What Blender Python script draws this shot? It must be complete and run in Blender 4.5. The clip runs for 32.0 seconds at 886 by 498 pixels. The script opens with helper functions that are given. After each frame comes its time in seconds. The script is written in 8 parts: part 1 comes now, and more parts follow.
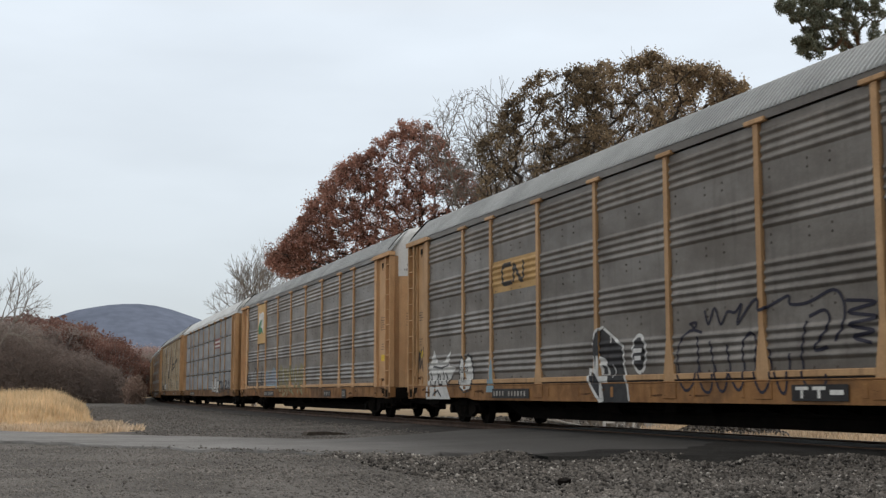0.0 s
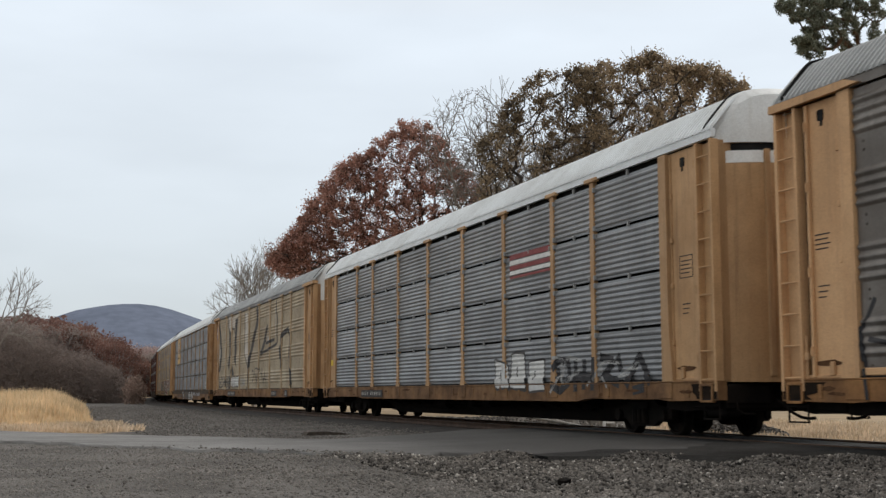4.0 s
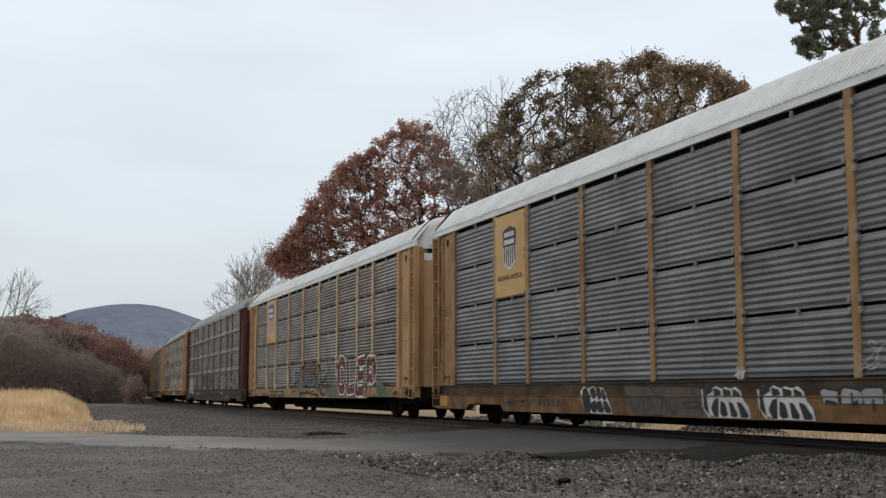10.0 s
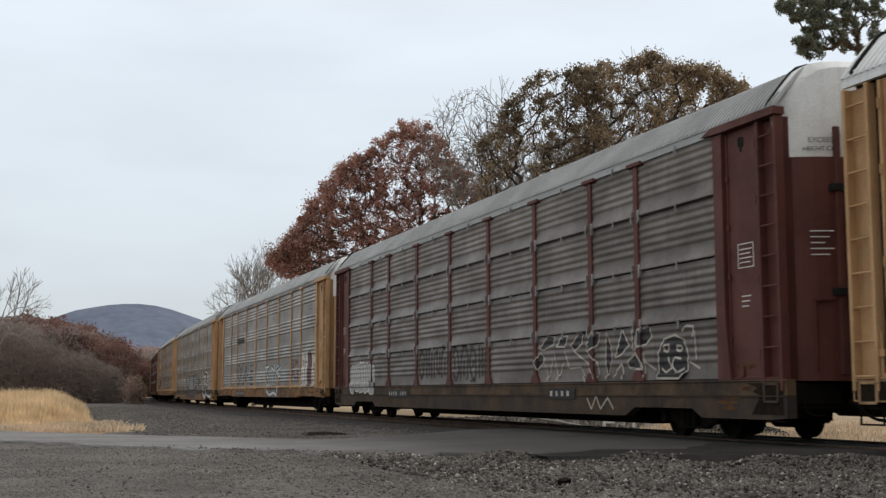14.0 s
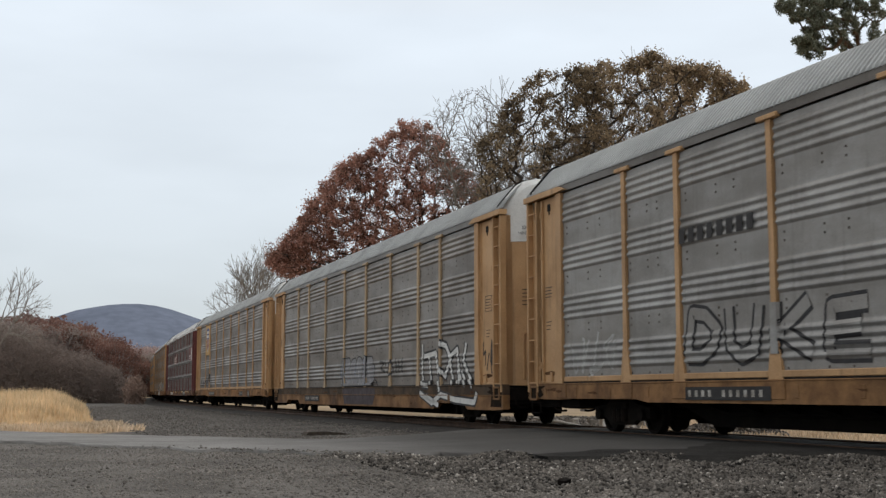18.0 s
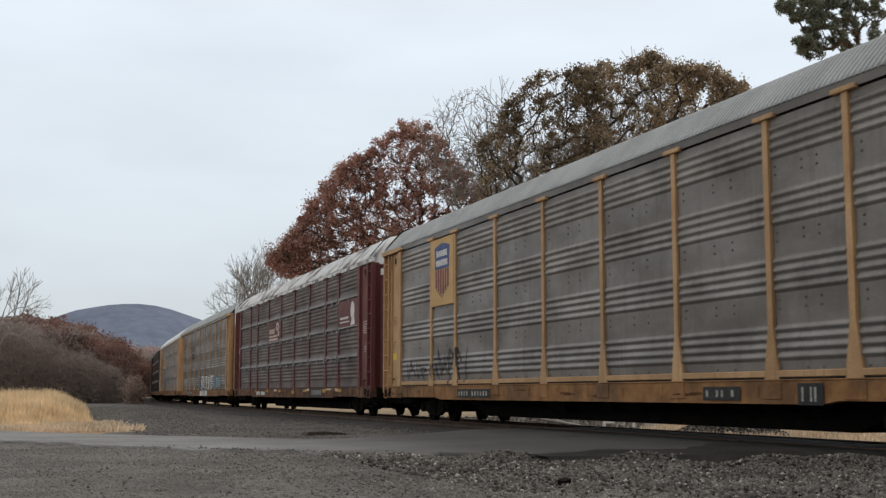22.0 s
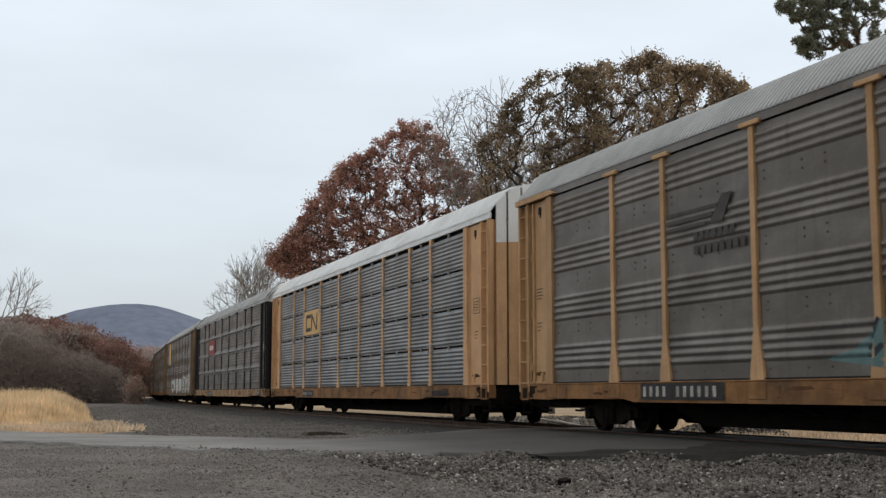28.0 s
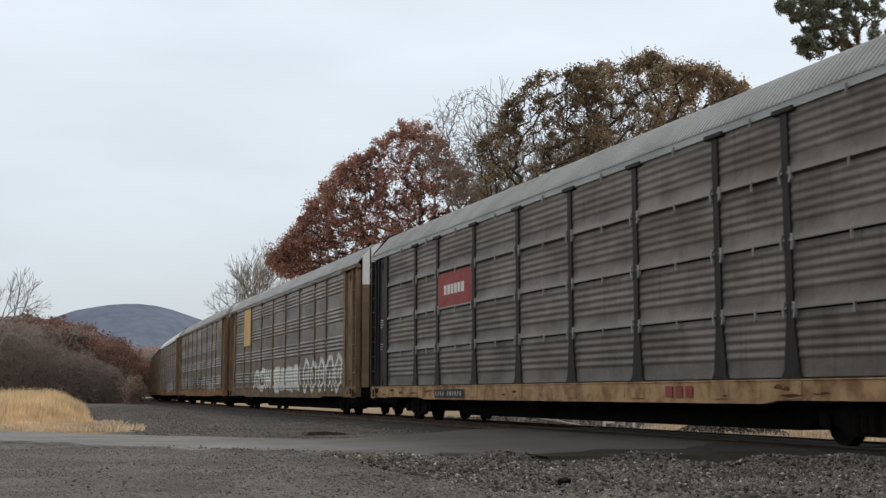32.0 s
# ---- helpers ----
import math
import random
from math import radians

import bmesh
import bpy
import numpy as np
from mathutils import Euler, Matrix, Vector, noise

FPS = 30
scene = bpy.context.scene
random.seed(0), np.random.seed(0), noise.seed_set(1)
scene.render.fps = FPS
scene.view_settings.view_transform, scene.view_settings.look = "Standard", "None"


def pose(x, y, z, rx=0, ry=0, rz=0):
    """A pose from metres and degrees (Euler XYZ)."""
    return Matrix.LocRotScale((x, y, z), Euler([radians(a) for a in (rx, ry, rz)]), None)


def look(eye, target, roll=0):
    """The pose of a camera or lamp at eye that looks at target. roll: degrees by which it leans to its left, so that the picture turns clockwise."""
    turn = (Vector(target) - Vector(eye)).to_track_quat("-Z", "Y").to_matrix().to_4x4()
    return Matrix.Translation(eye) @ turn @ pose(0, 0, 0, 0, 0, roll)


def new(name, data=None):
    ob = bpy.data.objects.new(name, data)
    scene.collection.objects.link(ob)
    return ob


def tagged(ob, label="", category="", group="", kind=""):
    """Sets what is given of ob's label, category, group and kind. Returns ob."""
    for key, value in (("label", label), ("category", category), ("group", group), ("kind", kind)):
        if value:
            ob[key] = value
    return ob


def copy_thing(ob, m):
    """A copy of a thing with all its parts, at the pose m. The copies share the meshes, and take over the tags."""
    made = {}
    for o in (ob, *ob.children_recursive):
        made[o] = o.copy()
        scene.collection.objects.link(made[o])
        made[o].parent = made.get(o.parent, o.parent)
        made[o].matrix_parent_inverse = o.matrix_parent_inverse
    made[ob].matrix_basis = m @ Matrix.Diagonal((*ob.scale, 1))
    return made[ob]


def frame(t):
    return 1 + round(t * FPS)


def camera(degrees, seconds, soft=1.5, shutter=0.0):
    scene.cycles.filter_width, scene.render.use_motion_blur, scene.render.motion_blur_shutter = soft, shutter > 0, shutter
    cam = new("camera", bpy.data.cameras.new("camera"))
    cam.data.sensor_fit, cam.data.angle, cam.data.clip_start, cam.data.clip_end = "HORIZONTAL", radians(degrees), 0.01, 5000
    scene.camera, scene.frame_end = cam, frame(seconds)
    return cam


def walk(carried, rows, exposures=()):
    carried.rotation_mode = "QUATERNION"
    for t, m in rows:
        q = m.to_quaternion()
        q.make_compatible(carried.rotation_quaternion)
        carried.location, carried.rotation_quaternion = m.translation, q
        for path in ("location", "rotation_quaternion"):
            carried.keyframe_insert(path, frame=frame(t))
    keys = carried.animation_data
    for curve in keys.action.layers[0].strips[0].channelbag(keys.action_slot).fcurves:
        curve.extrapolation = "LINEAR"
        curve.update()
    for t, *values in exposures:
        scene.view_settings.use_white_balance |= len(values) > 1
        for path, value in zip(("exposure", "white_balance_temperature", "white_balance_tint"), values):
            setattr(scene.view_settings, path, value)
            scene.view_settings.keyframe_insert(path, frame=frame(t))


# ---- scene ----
import colorsys
import itertools

# ---- camera: on a low stand, still ----
EYE_Z = 0.7705
cam = camera(40.15, 32.0, soft=1.4, shutter=0.12)
STAND = pose(0, 0, EYE_Z, 96.796, 0, -19.956)
walk(cam, [(0.0, STAND), (32.0, STAND)])

# ---- sky and sun: a bright overcast ----
world = bpy.data.worlds.new("overcast_sky")
scene.world = world
world.use_nodes = True
wn, wl = world.node_tree.nodes, world.node_tree.links
wn.clear()
w_out = wn.new("ShaderNodeOutputWorld")
w_bg = wn.new("ShaderNodeBackground")
w_sky = wn.new("ShaderNodeTexSky")
w_sky.sky_type = "NISHITA"
w_sky.sun_disc = False
w_sky.sun_elevation, w_sky.sun_rotation = radians(42), radians(74)
w_co = wn.new("ShaderNodeTexCoord")
w_sep = wn.new("ShaderNodeSeparateXYZ")
wl.new(w_co.outputs["Generated"], w_sep.inputs[0])
w_ramp = wn.new("ShaderNodeValToRGB")
w_ramp.color_ramp.elements[0].position, w_ramp.color_ramp.elements[0].color = 0.0, (0.55, 0.595, 0.625, 1)
w_ramp.color_ramp.elements[1].position, w_ramp.color_ramp.elements[1].color = 0.9, (0.88, 0.85, 0.81, 1)
w_mid = w_ramp.color_ramp.elements.new(0.30)
w_mid.color = (0.755, 0.82, 0.885, 1)
w_up = w_ramp.color_ramp.elements.new(0.42)
w_up.color = (0.84, 0.83, 0.81, 1)
wl.new(w_sep.outputs["Z"], w_ramp.inputs[0])
w_map = wn.new("ShaderNodeMapping")
w_map.inputs["Scale"].default_value = (2.0, 2.0, 7.0)
wl.new(w_co.outputs["Generated"], w_map.inputs[0])
w_noise = wn.new("ShaderNodeTexNoise")
w_noise.inputs["Scale"].default_value = 2.2
w_noise.inputs["Detail"].default_value = 4
w_noise.inputs["Roughness"].default_value = 0.45
wl.new(w_map.outputs[0], w_noise.inputs["Vector"])
w_cl = wn.new("ShaderNodeMapRange")
w_cl.inputs[1].default_value, w_cl.inputs[2].default_value = 0.3, 0.7
w_cl.inputs[3].default_value, w_cl.inputs[4].default_value = 0.94, 1.07
wl.new(w_noise.outputs[0], w_cl.inputs[0])
w_mul = wn.new("ShaderNodeVectorMath")
w_mul.operation = "SCALE"
wl.new(w_ramp.outputs[0], w_mul.inputs[0])
wl.new(w_cl.outputs[0], w_mul.inputs["Scale"])
w_dim = wn.new("ShaderNodeVectorMath")
w_dim.operation = "SCALE"
w_dim.inputs["Scale"].default_value = 0.012
wl.new(w_sky.outputs[0], w_dim.inputs[0])
w_add = wn.new("ShaderNodeVectorMath")
w_add.operation = "ADD"
wl.new(w_mul.outputs[0], w_add.inputs[0])
wl.new(w_dim.outputs[0], w_add.inputs[1])
wl.new(w_add.outputs[0], w_bg.inputs[0])
w_bg.inputs[1].default_value = 1.0
wl.new(w_bg.outputs[0], w_out.inputs[0])
sun_data = bpy.data.lights.new("sun", "SUN")
sun_data.energy, sun_data.angle, sun_data.color = 1.25, radians(35), (1.0, 0.97, 0.93)
sun = new("sun", sun_data)
sun.matrix_world = look((62, 18, 58), (0, 0, 0))
scene.view_settings.exposure = 0.0

# ---- the track's line: straight at the crossing, then bending away ----
RAIL_X = 12.55          # centre line of the track at the crossing
BEND = ((0, 0.0), (20, 0.62), (45, 0.15), (70, 1.0), (95, 0.93), (125, 0.75), (160, 0.55), (200, 0.45), (260, 0.0))
S_GRID = np.arange(-60, 720.1, 0.25)
_kap = np.interp(S_GRID, [b[0] for b in BEND], [b[1] for b in BEND]) / 1000
TH_GRID = np.concatenate([[0], np.cumsum((_kap[1:] + _kap[:-1]) / 2 * 0.25)])
X_GRID = RAIL_X + np.concatenate([[0], np.cumsum((np.sin(TH_GRID)[1:] + np.sin(TH_GRID)[:-1]) / 2 * 0.25)])
Y_GRID = -60 + np.concatenate([[0], np.cumsum((np.cos(TH_GRID)[1:] + np.cos(TH_GRID)[:-1]) / 2 * 0.25)])


def on_line(s, off=0.0):
    """The point of the track's line at arc length s, off metres to its far side, and the heading."""
    th = np.interp(s, S_GRID, TH_GRID)
    return (np.interp(s, S_GRID, X_GRID) + off * np.cos(th), np.interp(s, S_GRID, Y_GRID) - off * np.sin(th), th)


def gone(t):
    """How far the train has rolled after t seconds; it slows a little."""
    return 11.8227 * t - 0.0102075 * t * t


# ---- mesh helpers ----
class Mesh:
    """Vertices and faces gathered for one mesh."""

    def __init__(self):
        self.v, self.f = [], []

    def add(self, verts, faces):
        n = len(self.v)
        self.v.extend(verts)
        self.f.extend([tuple(i + n for i in f) for f in faces])

    def box(self, x0, x1, y0, y1, z0, z1, c=0.0):
        if c <= 0:
            p = [(x, y, z) for x in (x0, x1) for y in (y0, y1) for z in (z0, z1)]
            self.add(p, [(0, 1, 3, 2), (4, 6, 7, 5), (0, 4, 5, 1), (2, 3, 7, 6), (0, 2, 6, 4), (1, 5, 7, 3)])
            return
        lo, hi = (x0, y0, z0), (x1, y1, z1)
        verts, idx = [], {}
        for corner in itertools.product((0, 1), repeat=3):
            for ax in range(3):
                p = []
                for a in range(3):
                    e = hi[a] if corner[a] else lo[a]
                    if a != ax:
                        e += -c if corner[a] else c
                    p.append(e)
                idx[corner, ax] = len(verts)
                verts.append(tuple(p))
        faces = []
        for ax in range(3):
            b, d = (ax + 1) % 3, (ax + 2) % 3
            for side in (0, 1):
                def key(u, w):
                    k = [0, 0, 0]
                    k[ax], k[b], k[d] = side, u, w
                    return tuple(k)
                q = [idx[key(0, 0), ax], idx[key(1, 0), ax], idx[key(1, 1), ax], idx[key(0, 1), ax]]
                faces.append(tuple(q if side else q[::-1]))
            for u, w in ((0, 0), (1, 0), (1, 1), (0, 1)):
                k0, k1 = [0, 0, 0], [0, 0, 0]
                k0[ax], k0[b], k0[d] = 0, u, w
                k1[ax], k1[b], k1[d] = 1, u, w
                k0, k1 = tuple(k0), tuple(k1)
                q = [idx[k0, b], idx[k1, b], idx[k1, d], idx[k0, d]]
                faces.append(tuple(q if u != w else q[::-1]))
        for corner in itertools.product((0, 1), repeat=3):
            q = [idx[corner, 0], idx[corner, 1], idx[corner, 2]]
            faces.append(tuple(q if sum(corner) % 2 else q[::-1]))
        self.add(verts, faces)

    def prism(self, poly, axis, lo, hi):
        """A polygon pulled along an axis. poly holds (a, b) on the other two axes in order."""
        n = len(poly)

        def at(a, b, e):
            p = [a, b]
            p.insert(axis, e)
            return tuple(p)
        area = sum(poly[i][0] * poly[(i + 1) % n][1] - poly[(i + 1) % n][0] * poly[i][1] for i in range(n))
        if (area > 0) == (axis == 1):
            poly = poly[::-1]
        verts = [at(a, b, lo) for a, b in poly] + [at(a, b, hi) for a, b in poly]
        faces = [tuple(range(n))[::-1], tuple(range(n, 2 * n))]
        faces += [(i, (i + 1) % n, n + (i + 1) % n, n + i) for i in range(n)]
        self.add(verts, faces)

    def tube(self, p0, p1, r0, r1=None, n=6):
        r1 = r0 if r1 is None else r1
        a, b = Vector(p0), Vector(p1)
        d = (b - a).normalized()
        u = d.orthogonal().normalized()
        w = d.cross(u)
        ring = [(math.cos(2 * math.pi * i / n), math.sin(2 * math.pi * i / n)) for i in range(n)]
        verts = [tuple(a + (u * c + w * s) * r0) for c, s in ring] + [tuple(b + (u * c + w * s) * r1) for c, s in ring]
        faces = [(i, (i + 1) % n, n + (i + 1) % n, n + i) for i in range(n)]
        faces += [tuple(range(n))[::-1], tuple(range(n, 2 * n))]
        self.add(verts, faces)

    def data(self, name, smooth=False):
        me = bpy.data.meshes.new(name)
        me.from_pydata(self.v, [], self.f)
        if smooth:
            me.polygons.foreach_set("use_smooth", [True] * len(me.polygons))
        me.update()
        return me


def put(name, me, material=None, parent=None, m=None, label=""):
    """One mesh object, with a material of its own on shared data."""
    if material and not me.materials:
        me.materials.append(material)
    ob = new(name, me)
    if parent:
        ob.parent = parent
    if m is not None:
        ob.matrix_basis = m
    if material and me.materials[0] != material:
        ob.material_slots[0].link = "OBJECT"
        ob.material_slots[0].material = material
    if label:
        ob["label"] = label
    return ob


def big_mesh(name, verts, faces, material, smooth=False):
    """A mesh from arrays: all triangles or all quads."""
    verts, faces = np.asarray(verts, "f4"), np.asarray(faces, "i4")
    k = faces.shape[1]
    me = bpy.data.meshes.new(name)
    me.vertices.add(len(verts))
    me.vertices.foreach_set("co", verts.ravel())
    me.loops.add(faces.size)
    me.loops.foreach_set("vertex_index", faces.ravel())
    me.polygons.add(len(faces))
    me.polygons.foreach_set("loop_start", np.arange(0, faces.size, k, dtype="i4"))
    me.polygons.foreach_set("loop_total", np.full(len(faces), k, "i4"))
    if smooth:
        me.polygons.foreach_set("use_smooth", np.ones(len(faces), bool))
    me.materials.append(material)
    me.update(calc_edges=True)
    me.validate()
    return me


# ---- materials ----
def surf(name, c1, c2, scale=3.0, rough=0.7, metal=0.0, bump=0.15, bscale=40.0, streak=None, streak_amt=0.5,
         low=None, rnd=0.08, island=0.0, stretch=(1, 1, 1), spec=0.3, thresh=(0.42, 0.62), lines=0.0, patches=(), low_amt=0.7, grit=0.12, film=0.0, foot=None):
    """A worn surface: two colours in cloudy patches, streaks of dirt that run down, grain and a fine relief."""
    m = bpy.data.materials.new(name)
    m.use_nodes = True
    nt = m.node_tree
    n, ln = nt.nodes, nt.links
    b = n["Principled BSDF"]
    b.inputs["Roughness"].default_value, b.inputs["Metallic"].default_value = rough, metal
    b.inputs["Specular IOR Level"].default_value = spec
    co = n.new("ShaderNodeTexCoord")
    info = n.new("ShaderNodeObjectInfo")
    w = n.new("ShaderNodeMath")
    w.operation = "MULTIPLY"
    w.inputs[1].default_value = 53.0
    ln.new(info.outputs["Random"], w.inputs[0])
    mp = n.new("ShaderNodeMapping")
    mp.inputs["Scale"].default_value = stretch
    ln.new(co.outputs["Object"], mp.inputs[0])

    def noise_tex(sc, vec, detail=5.0, roughness=0.6):
        t = n.new("ShaderNodeTexNoise")
        t.noise_dimensions = "4D"
        t.inputs["Scale"].default_value = sc
        t.inputs["Detail"].default_value = detail
        t.inputs["Roughness"].default_value = roughness
        ln.new(vec, t.inputs["Vector"])
        ln.new(w.outputs[0], t.inputs["W"])
        return t

    def mapped(src, a, bb, lo, hi):
        r = n.new("ShaderNodeMapRange")
        r.inputs[1].default_value, r.inputs[2].default_value = a, bb
        r.inputs[3].default_value, r.inputs[4].default_value = lo, hi
        ln.new(src, r.inputs[0])
        return r.outputs[0]

    def mixed(fac, a, bb):
        x = n.new("ShaderNodeMix")
        x.data_type = "RGBA"
        ln.new(fac, x.inputs[0])
        for sock, val in ((x.inputs[6], a), (x.inputs[7], bb)):
            if isinstance(val, tuple):
                sock.default_value = (*val, 1)
            else:
                ln.new(val, sock)
        return x.outputs[2]

    big = noise_tex(scale, mp.outputs[0])
    col = mixed(mapped(big.outputs[0], thresh[0], thresh[1], 0, 1), c1, c2)
    fine = noise_tex(bscale, co.outputs["Object"], 3.0)
    if streak:
        sm = n.new("ShaderNodeMapping")
        sm.inputs["Scale"].default_value = (5.5, 5.5, 0.30)
        ln.new(co.outputs["Object"], sm.inputs[0])
        st = noise_tex(1.3, sm.outputs[0], 5.0, 0.65)
        col = mixed(mapped(st.outputs[0], 0.53, 0.74, 0, streak_amt), col, streak)
    if low:
        blot = noise_tex(0.7, co.outputs["Object"], 6.0, 0.7)
        col = mixed(mapped(blot.outputs[0], 0.46, 0.68, 0, low_amt), col, low)
    if film:
        # brown road film that stays on the flat bands between the groups of ribs
        fs = n.new("ShaderNodeSeparateXYZ")
        ln.new(co.outputs["Object"], fs.inputs[0])
        fm = n.new("ShaderNodeMath")
        fm.operation = "PINGPONG"
        fm.inputs[1].default_value = 0.515
        fa = n.new("ShaderNodeMath")
        fa.inputs[1].default_value = 5.0 - 0.38 - 0.515
        fa.operation = "SUBTRACT"
        ln.new(fs.outputs["Z"], fa.inputs[0])
        ln.new(fa.outputs[0], fm.inputs[0])
        wash = noise_tex(1.7, mp.outputs[0], 5.0, 0.6)
        fk = n.new("ShaderNodeMath")
        fk.operation = "MULTIPLY"
        ln.new(mapped(fm.outputs[0], 0.20, 0.32, film, 0.0), fk.inputs[0])
        ln.new(mapped(wash.outputs[0], 0.25, 0.6, 0.45, 1.0), fk.inputs[1])
        col = mixed(fk.outputs[0], col, tuple(v * t for v, t in zip(c2, (0.66, 0.60, 0.55))))
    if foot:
        # a paler, uneven band along the flared foot of each short sheet
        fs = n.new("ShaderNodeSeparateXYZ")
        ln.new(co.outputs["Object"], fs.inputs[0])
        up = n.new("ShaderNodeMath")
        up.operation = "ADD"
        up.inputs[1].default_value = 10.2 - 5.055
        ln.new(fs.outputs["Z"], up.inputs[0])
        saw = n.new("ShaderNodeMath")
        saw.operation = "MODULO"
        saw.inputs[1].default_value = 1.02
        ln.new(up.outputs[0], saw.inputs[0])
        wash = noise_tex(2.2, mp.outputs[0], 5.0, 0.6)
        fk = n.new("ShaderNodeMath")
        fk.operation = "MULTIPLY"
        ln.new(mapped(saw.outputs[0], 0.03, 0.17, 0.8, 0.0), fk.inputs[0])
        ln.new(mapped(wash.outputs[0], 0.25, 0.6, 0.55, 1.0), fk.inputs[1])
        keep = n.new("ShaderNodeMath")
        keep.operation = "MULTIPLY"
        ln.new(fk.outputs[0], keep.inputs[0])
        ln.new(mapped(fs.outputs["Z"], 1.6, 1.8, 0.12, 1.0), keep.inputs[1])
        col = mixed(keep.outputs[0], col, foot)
    # tones that take over along X with a ragged edge; they can carry shade
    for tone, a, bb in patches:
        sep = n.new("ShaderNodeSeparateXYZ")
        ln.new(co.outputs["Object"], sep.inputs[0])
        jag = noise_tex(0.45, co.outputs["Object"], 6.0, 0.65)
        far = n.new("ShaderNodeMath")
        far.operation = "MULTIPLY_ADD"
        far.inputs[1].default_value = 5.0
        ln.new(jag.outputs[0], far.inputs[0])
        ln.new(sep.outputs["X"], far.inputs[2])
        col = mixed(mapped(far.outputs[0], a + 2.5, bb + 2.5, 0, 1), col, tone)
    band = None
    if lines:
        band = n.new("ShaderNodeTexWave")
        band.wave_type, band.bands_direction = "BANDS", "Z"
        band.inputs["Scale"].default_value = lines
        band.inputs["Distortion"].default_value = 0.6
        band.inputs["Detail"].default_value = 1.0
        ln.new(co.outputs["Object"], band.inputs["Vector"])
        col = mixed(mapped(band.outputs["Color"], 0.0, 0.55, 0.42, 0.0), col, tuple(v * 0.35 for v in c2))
    hsv = n.new("ShaderNodeHueSaturation")
    ln.new(col, hsv.inputs["Color"])
    val = mapped(fine.outputs[0], 0.3, 0.7, 1 - grit, 1 + grit)
    if rnd or island:
        src = info.outputs["Random"]
        if island:
            geo = n.new("ShaderNodeNewGeometry")
            src = geo.outputs["Random Per Island"]
        amt = max(rnd, island)
        r2 = mapped(src, 0, 1, 1 - amt, 1 + amt)
        mu = n.new("ShaderNodeMath")
        mu.operation = "MULTIPLY"
        ln.new(val, mu.inputs[0])
        ln.new(r2, mu.inputs[1])
        val = mu.outputs[0]
    ln.new(val, hsv.inputs["Value"])
    ln.new(hsv.outputs[0], b.inputs["Base Color"])
    ln.new(mapped(big.outputs[0], 0.3, 0.7, max(0.05, rough - 0.1), min(1, rough + 0.1)), b.inputs["Roughness"])
    if bump:
        bp = n.new("ShaderNodeBump")
        bp.inputs["Strength"].default_value = bump
        bp.inputs["Distance"].default_value = 0.02
        ln.new(fine.outputs[0], bp.inputs["Height"])
        ln.new(bp.outputs[0], b.inputs["Normal"])
    return m


def leafy(name, cols, rough=0.75, thin=0.35):
    """Leaves and blades: each island takes one of several colours, and some light passes through."""
    m = bpy.data.materials.new(name)
    m.use_nodes = True
    n, ln = m.node_tree.nodes, m.node_tree.links
    b = n["Principled BSDF"]
    b.inputs["Roughness"].default_value = rough
    b.inputs["Specular IOR Level"].default_value = 0.2
    geo = n.new("ShaderNodeNewGeometry")
    ramp = n.new("ShaderNodeValToRGB")
    for i, c in enumerate(cols):
        e = ramp.color_ramp.elements[i] if i < 2 else ramp.color_ramp.elements.new(i / (len(cols) - 1))
        e.position = i / (len(cols) - 1)
        e.color = (*c, 1)
    ln.new(geo.outputs["Random Per Island"], ramp.inputs[0])
    co = n.new("ShaderNodeTexCoord")
    t = n.new("ShaderNodeTexNoise")
    t.inputs["Scale"].default_value = 0.6
    ln.new(co.outputs["Object"], t.inputs["Vector"])
    r = n.new("ShaderNodeMapRange")
    r.inputs[1].default_value, r.inputs[2].default_value = 0.3, 0.7
    r.inputs[3].default_value, r.inputs[4].default_value = 0.7, 1.3
    ln.new(t.outputs[0], r.inputs[0])
    h = n.new("ShaderNodeHueSaturation")
    ln.new(ramp.outputs[0], h.inputs["Color"])
    ln.new(r.outputs[0], h.inputs["Value"])
    ln.new(h.outputs[0], b.inputs["Base Color"])
    tr = n.new("ShaderNodeBsdfTranslucent")
    ln.new(h.outputs[0], tr.inputs["Color"])
    mix = n.new("ShaderNodeMixShader")
    mix.inputs[0].default_value = thin
    ln.new(b.outputs[0], mix.inputs[1])
    ln.new(tr.outputs[0], mix.inputs[2])
    ln.new(mix.outputs[0], n["Material Output"].inputs["Surface"])
    return m


def plain(name, c, rough=0.6, rnd=0.05):
    return surf(name, c, tuple(v * 0.82 for v in c), scale=5, rough=rough, bump=0.08, rnd=rnd)


GRIME = (0.035, 0.03, 0.026)
yellow = surf("yellow_paint", (0.495, 0.302, 0.150), (0.400, 0.236, 0.114), 0.9, 0.6, streak=(0.16, 0.095, 0.052), streak_amt=0.75, low=(0.30, 0.178, 0.088), low_amt=0.6)
yellow_pale = surf("faded_yellow_paint", (0.58, 0.352, 0.182), (0.49, 0.288, 0.146), 0.9, 0.65, streak=(0.26, 0.155, 0.082), streak_amt=0.6, low=(0.40, 0.25, 0.13), low_amt=0.5)
yellow_rust = surf("rusty_orange_paint", (0.365, 0.225, 0.112), (0.30, 0.172, 0.080), 1.4, 0.7, streak=(0.14, 0.070, 0.034), streak_amt=0.65, low=(0.20, 0.098, 0.044), low_amt=0.8)
sill_yellow = surf("grimy_yellow_sill", (0.290, 0.142, 0.050), (0.190, 0.090, 0.034), 2.4, 0.75, streak=(0.0672, 0.039, 0.0215), streak_amt=0.35, low=(0.0806, 0.0444, 0.0228), low_amt=0.9)
